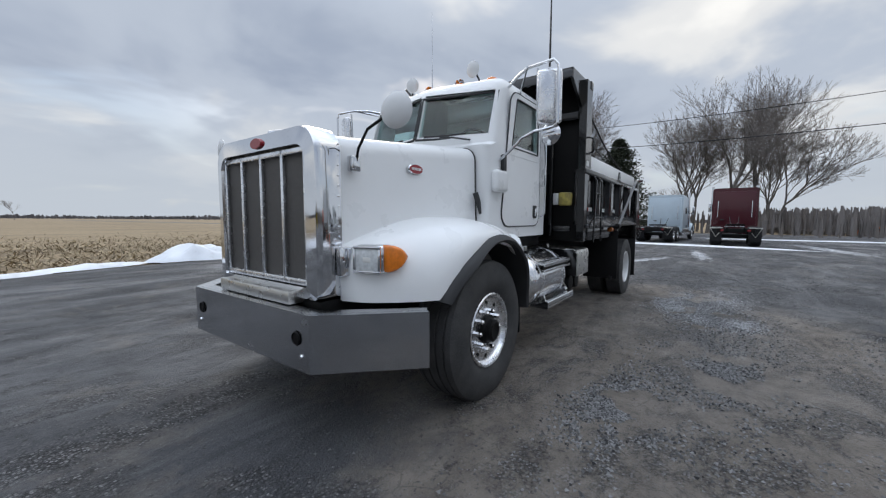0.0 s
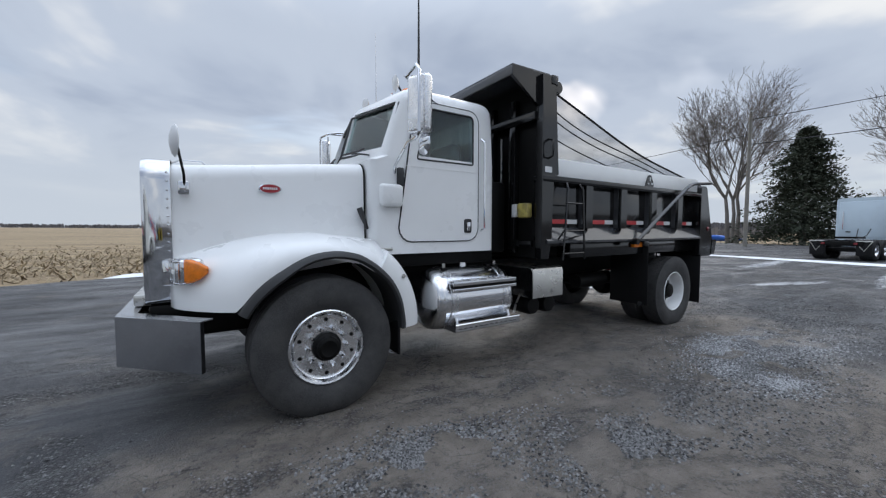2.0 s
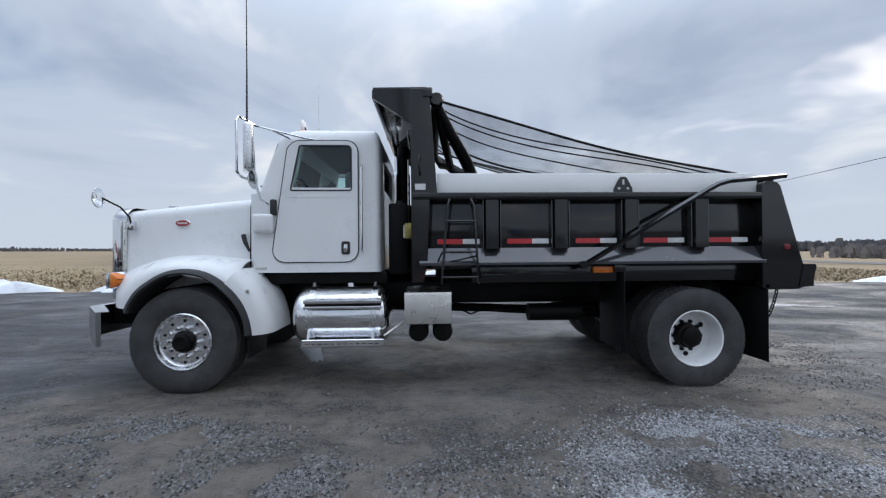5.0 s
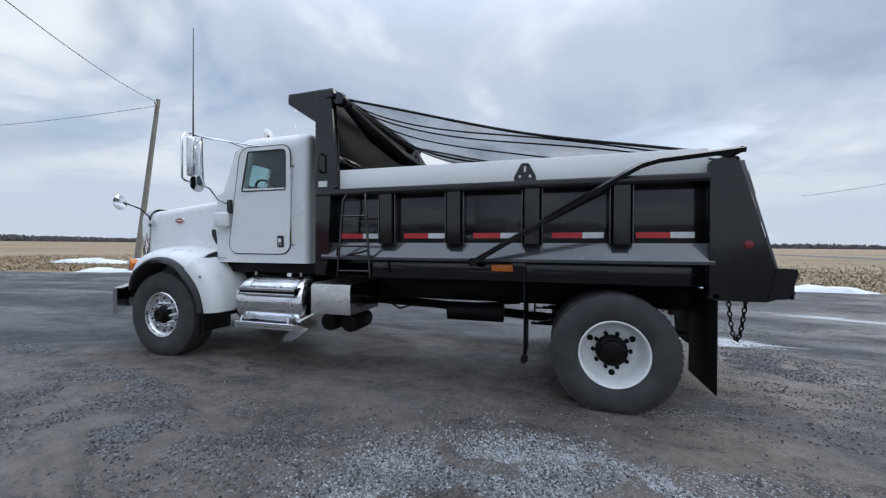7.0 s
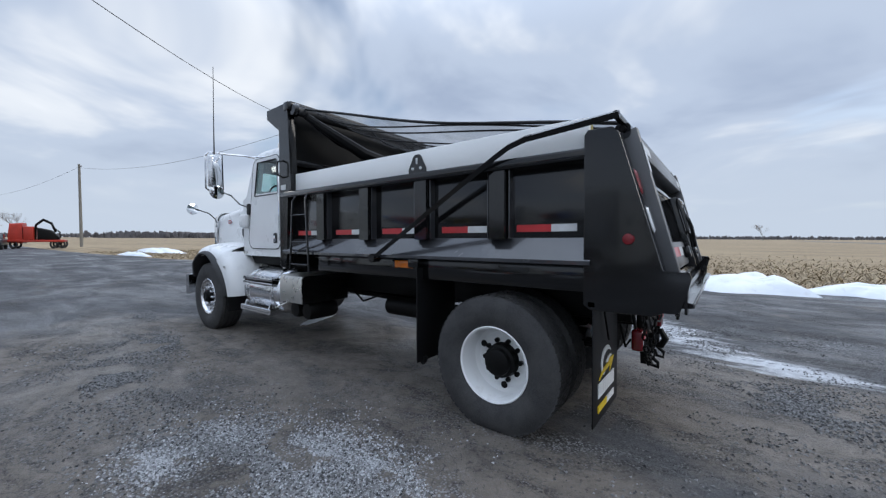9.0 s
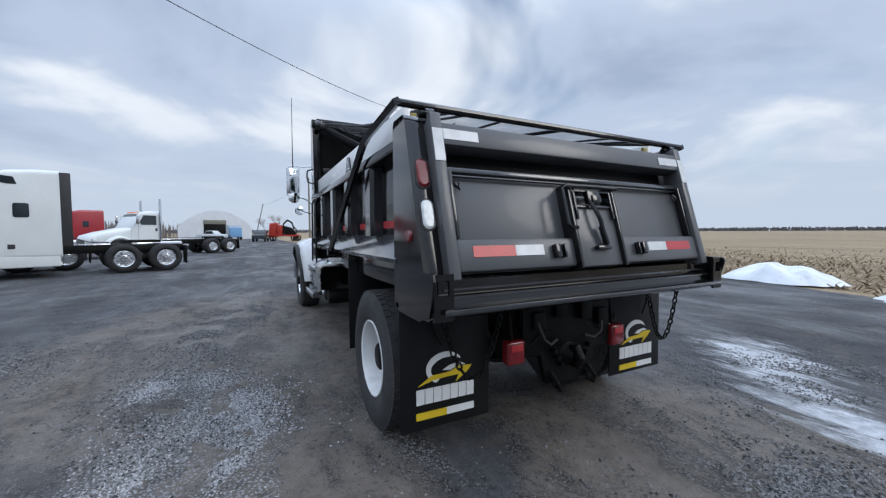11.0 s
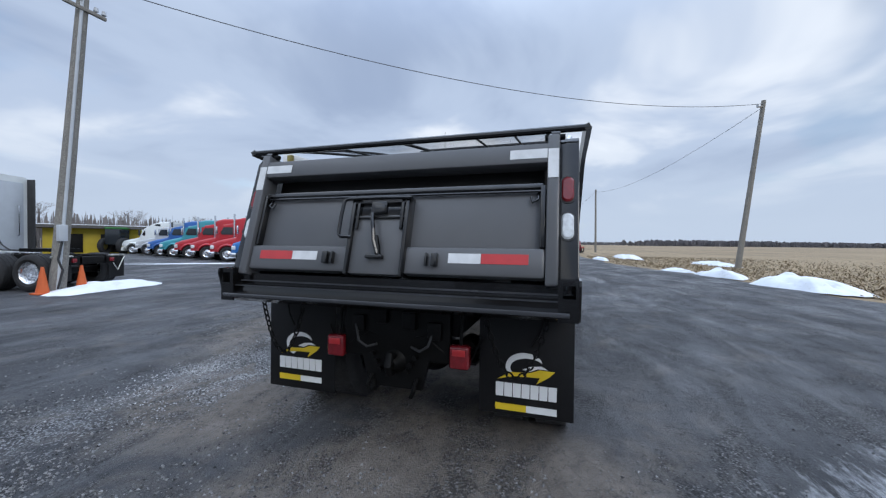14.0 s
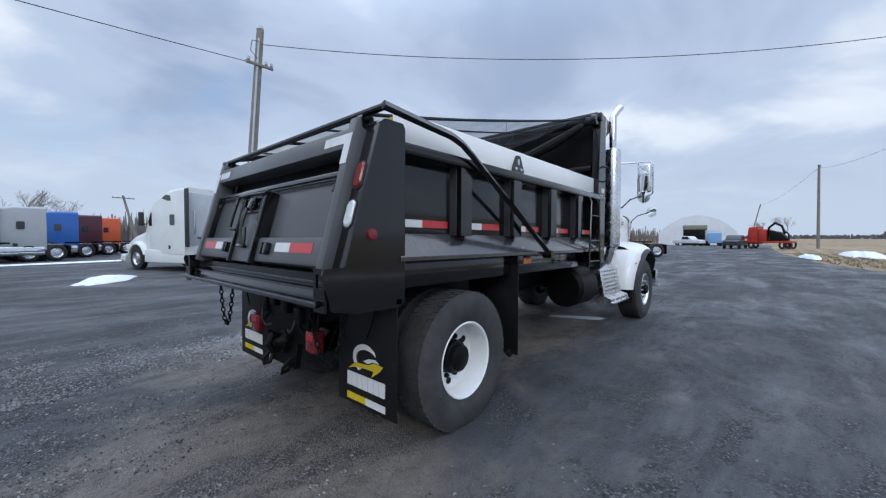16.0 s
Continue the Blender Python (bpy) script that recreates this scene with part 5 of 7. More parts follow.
# rear corner plates with lamps
for s in (-1, 1):
    bm = prism(B(), [(5.82, 1.02), (5.82, 2.06), (5.84, 2.09), (5.98, 2.09), (6.02, 2.05), (6.255, 1.24), (6.27, 1.02), (6.20, 0.99), (5.86, 0.99)], s * 1.075, s * 1.20, bevel=0.006)
    post = part("rear_corner_plate", bm, BLACK, body, "black rear corner plate", smooth=20)
    part("side_lamp", lathe(B(), [(0.0, 0.016), (0.03, 0.013), (0.034, 0.0)], (6.075, s * 1.20, 1.425), "y", 20, s), REDLENS, body, "round red side lamp")
    # oval lamps set in the sloping pillar
    ry = math.degrees(math.atan2(0.25, 1.0))
    for z, mt, nm, lb in ((1.755, REDLENS, "stop_lamp", "red oval stop lamp"), (1.535, CLEARLENS, "reverse_lamp", "clear oval reverse lamp")):
        x = 6.02 + (2.05 - z) * 0.290
        bm = B()
        lp = [(0.0, a, b) for a, b in rrect(-0.034, 0.034, -0.078, 0.078, 0.033, 6)]
        loft(bm, [[(-0.01, b, c) for a, b, c in lp], [(0.010, b, c) for a, b, c in lp], [(0.018, b * 0.75, c * 0.86) for a, b, c in lp]])
        part(nm, bm, mt, body, lb, m=pose(x, s * 1.137, z, 0, -16.2, 0))
        bm = B()
        loft(bm, [[(-0.01, b * 1.25, c * 1.12) for a, b, c in lp], [(0.006, b * 1.25, c * 1.12) for a, b, c in lp]])
        part("lamp_grommet", bm, FLARE, body, m=pose(x, s * 1.137, z, 0, -16.2, 0))
    part("hinge_ear", prism(B(), rrect(5.97, 6.06, 2.03, 2.125, 0.03), s * 1.04, s * 1.09), BLACK, body)
    part("hinge_pin", tube(B(), [(6.02, s * 1.0, 2.09), (6.02, s * 1.12, 2.09)], 0.018, 12), BLACKMATT, body)
    part("amber_plate", box(B(), 5.80, 5.83, s * 1.04, s * 1.09, 2.06, 2.16, 0.004), YELLOW, body)

# tailgate: leaning frame, recessed sheet, centre chute gate
gate = new("tailgate")
gate.parent = truck
gate["label"] = "dark steel tailgate with reflective tape and chute door"
LEAN = Matrix.Translation((6.30, 0, 1.22)) @ Euler((0, radians(-15.0), 0)).to_matrix().to_4x4()
part("sheet", box(B(), -0.075, -0.05, -1.02, 1.02, 0.05, 0.60, 0.004), GATE, gate, "recessed dark sheet", m=LEAN)
# added black sheet: stands in for the shade in the gap under the top beam
part("gap_shade_sheet", box(B(), -0.16, -0.13, -1.0, 1.0, 0.55, 0.80, 0.004), BLACKMATT, gate, m=LEAN)
part("top_beam", box(B(), -0.10, 0.02, -1.08, 1.08, 0.715, 0.845, 0.012), GATE, gate, "dark top beam", m=LEAN)
part("bottom_beam", box(B(), -0.09, 0.012, -1.02, 1.02, 0.02, 0.195, 0.02), GATE, gate, "dark bottom beam", m=LEAN)
part("upper_flange", box(B(), -0.06, -0.022, -1.0, 1.0, 0.575, 0.605, 0.006), GREYPAINT, gate, m=LEAN)
part("rod", tube(B(), [(-0.03, -1.0, 0.555), (-0.03, 0, 0.555), (-0.03, 1.0, 0.555)], 0.008, 6), BLACK, gate, m=LEAN)
for s in (-1, 1):
    part("post", box(B(), -0.11, 0.025, s * 1.02, s * 1.09, -0.02, 0.90, 0.012), GATE, gate, "dark tailgate post", m=LEAN)
    part("post_tape", box(B(), 0.0255, 0.028, s * 1.025, s * 1.085, 0.615, 0.80), TAPEWHITE, gate, m=LEAN)
    part("beam_tape", box(B(), 0.0205, 0.023, s * 0.80, s * 1.02, 0.745, 0.805), TAPEWHITE, gate, m=LEAN)
    part("red_tape", box(B(), 0.0125, 0.015, s * 0.66, s * 0.93, 0.095, 0.155), TAPERED, gate, "red reflective tape", m=LEAN)
    part("white_tape", box(B(), 0.0125, 0.015, s * 0.46, s * 0.658, 0.095, 0.155), TAPEWHITE, gate, "white reflective tape", m=LEAN)
    part("chain_bracket", box(B(), 0.012, 0.05, s * 0.36, s * 0.40, 0.07, 0.15, 0.006), BLACK, gate, m=LEAN)
    part("chain_bracket", box(B(), 0.012, 0.05, s * 0.32, s * 0.335, 0.07, 0.15, 0.004), BLACK, gate, m=LEAN)
    part("hook", tube(B(), [(-0.05, s * 0.97, 0.55), (-0.02, s * 0.97, 0.50), (-0.02, s * 0.94, 0.48), (-0.03, s * 0.93, 0.52)], 0.008, 6), BLACK, gate, m=LEAN)
    part("inner_stop", box(B(), -0.05, 0.0, s * 0.985, s * 1.015, 0.20, 0.58, 0.006), BLACK, gate, m=LEAN)
# chute gate
part("chute_door", box(B(), -0.05, 0.026, -0.20, 0.16, 0.01, 0.40, 0.006), GATE, gate, "chute door in the tailgate", m=LEAN)
for y in (-0.212, 0.172):
    part("chute_rail", box(B(), -0.05, 0.050, y - 0.013, y + 0.013, 0.0, 0.53, 0.005), BLACK, gate, m=LEAN)
part("chute_head", box(B(), -0.03, 0.048, -0.20, 0.16, 0.475, 0.490, 0.004), BLACK, gate, m=LEAN)
part("chute_head", box(B(), -0.03, 0.042, -0.20, 0.16, 0.375, 0.388, 0.004), BLACK, gate, m=LEAN)
for y in (-0.175, 0.14):
    part("chute_link", box(B(), 0.028, 0.048, y - 0.010, y + 0.010, 0.30, 0.50, 0.004), BLACK, gate, m=LEAN)
bm = tube(B(), [(0.055, 0.20, 0.505), (0.06, 0.0, 0.508), (0.06, -0.25, 0.505), (0.062, -0.28, 0.49), (0.066, -0.285, 0.40), (0.066, -0.285, 0.26), (0.062, -0.27, 0.245), (0.05, -0.20, 0.245)], 0.012, 8)
part("chute_lever", bm, BLACK, gate, "bent chute lever", m=LEAN)
bm = box(B(), 0.026, 0.060, -0.075, 0.035, 0.40, 0.485, 0.006)
box(bm, 0.058, 0.070, -0.045, 0.030, 0.405, 0.455, 0.005)
tube(bm, [(0.060, -0.06, 0.40), (0.075, -0.045, 0.345), (0.080, -0.030, 0.29), (0.075, -0.02, 0.22), (0.065, 0.01, 0.135)], 0.014, 8)
tube(bm, [(0.062, -0.015, 0.25), (0.055, 0.005, 0.18), (0.050, 0.012, 0.13)], 0.018, 8)
box(bm, 0.030, 0.066, -0.075, 0.045, 0.105, 0.130, 0.006)
part("chute_latch", bm, BLACK, gate, "black latch handle", m=LEAN)

# spreader apron and end ears below the gate
bm = prism(B(), [(6.20, 1.205), (6.27, 1.205), (6.272, 1.135), (6.315, 1.125), (6.322, 1.085), (6.385, 1.072), (6.392, 1.060), (6.385, 1.045), (6.30, 1.035), (6.20, 0.99)], -1.13, 1.13)
apron = part("spreader_apron", bm, BLACK, body, "black spreader apron", smooth=15)
# thin grey strips paint the gloss lines along the black apron's edges
bm = box(B(), 6.270, 6.282, -1.10, 1.10, 1.150, 1.160)
box(bm, 6.312, 6.324, -1.11, 1.11, 1.118, 1.128)
box(bm, 6.384, 6.396, -1.15, 1.15, 1.050, 1.076, 0.004)
part("apron_edge", bm, GREYPAINT, body, "apron edge strips, gloss lines painted in grey")
for s in (-1, 1):
    bm = prism(B(), [(6.20, 1.015), (6.31, 1.018), (6.335, 1.035), (6.385, 1.215), (6.375, 1.245), (6.25, 1.250)], s * 1.195, s * 1.207)
    for y0, y1, z0, z1 in ((1.09, 1.195, 1.02, 1.145), (1.09, 1.195, 1.215, 1.245), (1.18, 1.195, 1.145, 1.215), (1.09, 1.115, 1.145, 1.215)):
        box(bm, 6.352, 6.366, s * y0, s * y1, z0, z1)
    part("apron_ear", bm, BLACK, body, "black ear plate with a square hole", smooth=15)
    # chain loop hung across in front of the flap
    for k, (y0, y1, low) in enumerate(((1.04, 0.66, 0.62),)):
        pts = [Vector((6.13 + 0.03 * k + 0.02 * u / 18, s * (y0 + (y1 - y0) * u / 18), 1.0 - (1.0 - low) * (1 - (2 * u / 18 - 1) ** 2))) for u in range(19)]
        bm, run, last, flip = B(), 0.0, pts[0], 0
        fine = [a.lerp(b, q / 12) for a, b in zip(pts, pts[1:]) for q in range(12)]
        for p, q in zip(fine, fine[1:]):
            run += (q - p).length
            if run >= 0.040:
                d = (q - last).normalized()
                c0 = (q + last) / 2
                sd = d.cross(Vector((1, 0, 0))).normalized() if flip else Vector((1, 0, 0))
                tube(bm, [c0 + d * 0.026 * math.cos(t) + sd * 0.015 * math.sin(t) for t in [math.tau * w / 10 for w in range(10)]], 0.006, 5, closed=True)
                run, last, flip = 0.0, q, 1 - flip
        part("safety_chain", bm, BLACKMATT, body, "hanging steel chain")

# under the tail: hitch plate, lamps, flaps, air lines
part("hitch_plate", box(B(), 5.98, 6.02, -0.40, 0.40, 0.62, 1.05, 0.01), BLACKMATT, truck, "black hitch plate")
part("hitch_plate", prism(B(), [(-0.26, 0.65), (-0.20, 0.42), (0.20, 0.42), (0.26, 0.65)], 5.98, 6.02, "x"), BLACKMATT, truck)
bm = lathe(B(), [(0.0, 0.07), (0.03, 0.065), (0.045, 0.05), (0.06, 0.02), (0.085, 0.0)], (6.02, 0.0, 0.60), "x", 16)
tube(bm, [(6.04, 0, 0.64), (6.10, 0, 0.66), (6.13, 0, 0.60), (6.10, 0, 0.54), (6.05, 0, 0.545)], 0.028, 10)
part("pintle_hook", bm, BLACKMATT, truck, "black pintle hook")
for s in (-1, 1):
    bm = tube(B(), [(6.03, s * 0.17, 0.50), (6.10, s * 0.17, 0.44), (6.10, s * 0.155, 0.40), (6.05, s * 0.15, 0.41), (6.03, s * 0.16, 0.46)], 0.014, 8)
    part("chain_eye", bm, BLACKMATT, truck)
    bm = B()
    for k in range(3):
        tube(bm, [(6.03, s * (0.10 + 0.03 * k), 0.55 + 0.05 * k), (6.07, s * (0.10 + 0.03 * k), 0.55 + 0.05 * k)], 0.018, 10)
    part("air_coupling", bm, BLACKMATT, truck)
    tl = part("tail_lamp", box(B(), 5.97, 6.05, s * 0.47 - 0.068, s * 0.47 + 0.068, 0.60, 0.755, 0.018, 3), REDLENS, truck, "square red tail lamp")
    part("lamp_insert", box(B(), 6.049, 6.056, s * 0.47 - 0.045, s * 0.47 + 0.045, 0.69, 0.735, 0.01), TAPERED, tl)
    bm = tube(B(), [(5.99, s * 0.47, 0.75), (5.96, s * 0.47, 0.95), (5.95, s * 0.47, 1.05)], 0.012, 6)
    part("lamp_bracket", bm, BLACKMATT, truck)
    bm = tube(B(), [(6.0, s * 0.40, 0.66), (6.03, s * 0.32, 0.73), (6.02, s * 0.22, 0.80), (6.02, s * 0.15, 0.78)], 0.007, 6)
    part("lamp_cable", bm, BLACKMATT, truck)
    # rear flap with plain-shape logo
    flap = part("mud_flap", box(B(), 5.875, 5.885, s * 0.575, s * 1.195, 0.25 if s < 0 else 0.285, 1.02, 0.004), FLAP, truck, "black rubber mud flap with white and yellow logo")
    part("flap_hanger", box(B(), 5.84, 5.90, s * 0.50, s * 1.20, 1.0, 1.05, 0.01), BLACKMATT, truck)
    x = 5.889
    yc = s * 0.885 - 0.01 if s < 0 else s * 0.89
    bm = B()
    for k in range(7):
        y0 = yc - 0.198 + k * 0.0575
        prism(bm, [(y0, 0.408), (y0 + 0.051, 0.408), (y0 + 0.053, 0.500), (y0, 0.500)], x - 0.004, x + 0.002, "x")
    part("logo_wordmark", bm, LOGOWHITE, flap, "row of white bars")
    bm = B()
    o = [(yc - 0.005 + 0.128 * math.cos(radians(a)), 0.612 + 0.098 * math.sin(radians(a))) for a in range(40, 241, 10)]
    i = [(yc + 0.016 + 0.118 * math.cos(radians(a)), 0.606 + 0.070 * math.sin(radians(a))) for a in range(240, 39, -10)]
    prism(bm, o + i, x - 0.004, x + 0.002, "x")
    part("logo_swoosh", bm, LOGOWHITE, flap, "white curved swoosh")
    bm = B()
    prism(bm, [(yc - 0.185, 0.522), (yc - 0.10, 0.575), (yc + 0.03, 0.582), (yc + 0.09, 0.606), (yc + 0.185, 0.602), (yc + 0.15, 0.565), (yc + 0.07, 0.512), (yc + 0.092, 0.555), (yc + 0.0, 0.553), (yc - 0.09, 0.546)], x - 0.002, x + 0.004, "x")
    part("logo_wing", bm, LOGOYELLOW, flap, "yellow pointed wing shape")
    bm = prism(B(), [(yc - 0.02, 0.598), (yc + 0.03, 0.622), (yc + 0.10, 0.630), (yc + 0.14, 0.612), (yc + 0.08, 0.612), (yc + 0.03, 0.590)], x - 0.004, x + 0.002, "x")
    part("logo_crest", bm, LOGOWHITE, flap)
    part("yellow_bar", box(B(), x - 0.004, x + 0.002, yc - 0.20, yc + 0.005, 0.315, 0.358), LOGOYELLOW, flap, "yellow bar")
    part("white_bar", box(B(), x - 0.004, x + 0.002, yc + 0.005, yc + 0.20, 0.315, 0.358), LOGOWHITE, flap, "white bar")
    part("flap_chain", tube(B(), [(5.90, s * 1.02, 0.98), (5.91, s * 0.98, 0.85), (5.91, s * 0.93, 0.76)], 0.007, 6), BLACKMATT, truck)
    bm = tube(B(), [(5.91, s * 0.60, 0.80), (5.93, s * 0.52, 0.62), (5.95, s * 0.44, 0.66)], 0.008, 6)
    part("flap_chain", bm, BLACKMATT, truck)
    # front splash flap of the rear wheels
    part("splash_flap", box(B(), 4.40, 4.41, s * 0.60, s * 1.16, 0.36, 1.20, 0.004), FLAP, truck, "black splash flap")
    part("splash_bracket", box(B(), 4.30, 4.42, s * 0.48, s * 1.16, 1.18, 1.265, 0.01), BLACK, truck)
    bm = tube(B(), [(4.405, s * 1.06, 0.40), (4.40, s * 1.06, 0.36), (4.385, s * 1.06, 0.33)], 0.035, 8, taper=[0.03, 0.035, 0.02])
    part("snow_lump", bm, FLAP, truck)
    part("side_marker", box(B(), 4.10, 4.32, s * 1.07, s * 1.125, 1.172, 1.240, 0.012), AMBER, truck, "amber side marker lamp")

# tarp: arms, cross bar, roller, net
tarp = new("tarp_system")
tarp.parent = truck
tarp["label"] = "black mesh tarp stretched from roller to swing arms"
for s in (-1, 1):
    y = s * 1.245
    bm = tube(B(), [(3.93, y, 1.245), (4.6, y, 1.64), (5.22, y, 2.00), (5.33, y, 2.058), (5.45, y, 2.09), (5.75, y, 2.115), (6.03, y, 2.14)], 0.026, 4)
    part("arm", bm, BLACK, tarp, "dark steel tarp arm", smooth=15)
    part("pivot", tube(B(), [(3.95, s * 1.18, 1.26), (3.95, s * 1.27, 1.26)], 0.04, 14), BLACK, tarp)
part("cross_bar", tube(B(), [(6.01, -1.25, 2.14), (6.01, 0, 2.14), (6.01, 1.25, 2.14)], 0.022, 10), BLACK, tarp, "black cross bar")
part("roller", tube(B(), [(2.50, -1.13, 2.93), (2.50, 0, 2.93), (2.50, 1.13, 2.93)], 0.055, 16), FLARE, tarp, "rolled black tarp")
for s in (-1, 1):
    part("roller_cap", lathe(B(), [(0.0, 0.03), (0.06, 0.028), (0.075, 0.0), (0.075, -0.03)], (2.50, s * 1.14, 2.93), "y", 20, s), BLACK, tarp)
NET = bpy.data.materials.new("black_mesh_net")
NET.use_nodes = True
nn, nl = NET.node_tree.nodes, NET.node_tree.links
nb = nn["Principled BSDF"]
nb.inputs["Base Color"].default_value = (0.012, 0.012, 0.013, 1)
nb.inputs["Roughness"].default_value = 0.8
ntr = nn.new("ShaderNodeBsdfTransparent")
nmx = nn.new("ShaderNodeMixShader")
nco = nn.new("ShaderNodeTexCoord")
nno = nn.new("ShaderNodeTexNoise")
nno.inputs["Scale"].default_value = 3.0
nl.new(nco.outputs["Object"], nno.inputs["Vector"])
nmr = nn.new("ShaderNodeMapRange")
for k, v in enumerate((0.3, 0.7, 0.34, 0.52)):
    nmr.inputs[k + 1].default_value = v
nl.new(nno.outputs[0], nmr.inputs[0])
nl.new(nmr.outputs[0], nmx.inputs[0])
nl.new(ntr.outputs[0], nmx.inputs[1])
nl.new(nb.outputs[0], nmx.inputs[2])
nl.new(nmx.outputs[0], nn["Material Output"].inputs[0])


def tarp_point(u, v):
    """u from roller to cross bar, v across; taut edges, the middle droops into folds."""
    e = abs(v)
    x = 2.53 + (6.0 - 2.53) * u
    z = 2.965 + (2.145 - 2.965) * u
    sag = math.sin(math.pi * min(1, u ** 0.62)) * (0.015 + 0.26 * (1 - e ** 2.5)) * (1 - 0.3 * u)
    fold = 0.035 * math.sin(v * 9 + u * 3.0) * math.sin(math.pi * u) + 0.02 * math.sin(v * 17 - u * 5) * math.sin(math.pi * u)
    return (x, v * (1.02 - 0.05 * math.sin(math.pi * u)), z - sag + fold)


bm = B()
grid = [[bm.verts.new(tarp_point(i / 40, -1 + j / 18)) for j in range(37)] for i in range(41)]
for i in range(40):
    for j in range(36):
        bm.faces.new((grid[i][j], grid[i + 1][j], grid[i + 1][j + 1], grid[i][j + 1]))
part("net", bm, NET, tarp, "see-through black mesh net", smooth=80)
for v in (-1, -0.84, -0.74, -0.50, 0.0, 0.52, 0.78, 1):
    part("hem", tube(B(), [tarp_point(i / 30, v) for i in range(31)], 0.013 if abs(v) == 1 or v == 0 else 0.008, 6), FLAP, tarp)

# loose cloth bunched under the roller
bm = tube(B(), [(2.54, -1.0, 2.88), (2.66, -0.75, 2.72), (2.86, -0.4, 2.50), (2.98, 0.0, 2.40), (2.86, 0.4, 2.50), (2.66, 0.75, 2.72), (2.54, 1.0, 2.88)], 0.06, 10, taper=[0.04, 0.06, 0.075, 0.08, 0.075, 0.06, 0.04])
part("bunched_cloth", bm, FLAP, tarp, "bunched black tarp cloth")
bm = tube(B(), [(2.52, -1.0, 2.90), (2.60, -0.6, 2.66), (2.70, 0.0, 2.52), (2.60, 0.6, 2.66), (2.52, 1.0, 2.90)], 0.05, 8)
part("bunched_cloth", bm, FLAP, tarp)
for k, (y, x0, x1, z) in enumerate(((-0.28, 5.97, 6.05, 0.86), (0.30, 5.97, 6.06, 0.84), (-0.10, 6.0, 6.06, 0.93), (0.12, 6.0, 6.07, 0.90))):
    part("hitch_bracket", box(B(), x0, x1, y - 0.05, y + 0.05, z - 0.06, z + 0.06, 0.012), BLACKMATT, truck)
for s in (-1, 1):
    part("air_hose", tube(B(), [(6.04, s * 0.30, 0.86), (6.07, s * 0.26, 0.74), (6.06, s * 0.20, 0.70), (6.04, s * 0.13, 0.72)], 0.010, 6), FLARE, truck)
    part("rear_brake_can", lathe(B(), [(0.0, -0.12), (0.08, -0.11), (0.085, 0.0), (0.08, 0.11), (0.0, 0.12)], (5.52, s * 0.42, 0.62), "x", 16), BLACKMATT, truck)

# ---- parked tractors round the lot ----
TYRE2 = mat("parked_tyre_rubber", (0.025, 0.025, 0.026), 0.8, var=0.3, var_scale=5)
PRIMER = mat("pale_grey_panel", (0.50, 0.53, 0.56), 0.5, var=0.1, var_scale=2)


def rsec(x, w, z0, z1, r):
    return [(x, a, b) for a, b in rrect(-w, w, z0, z1, min(r, w * 0.45, (z1 - z0) * 0.45), 4)]


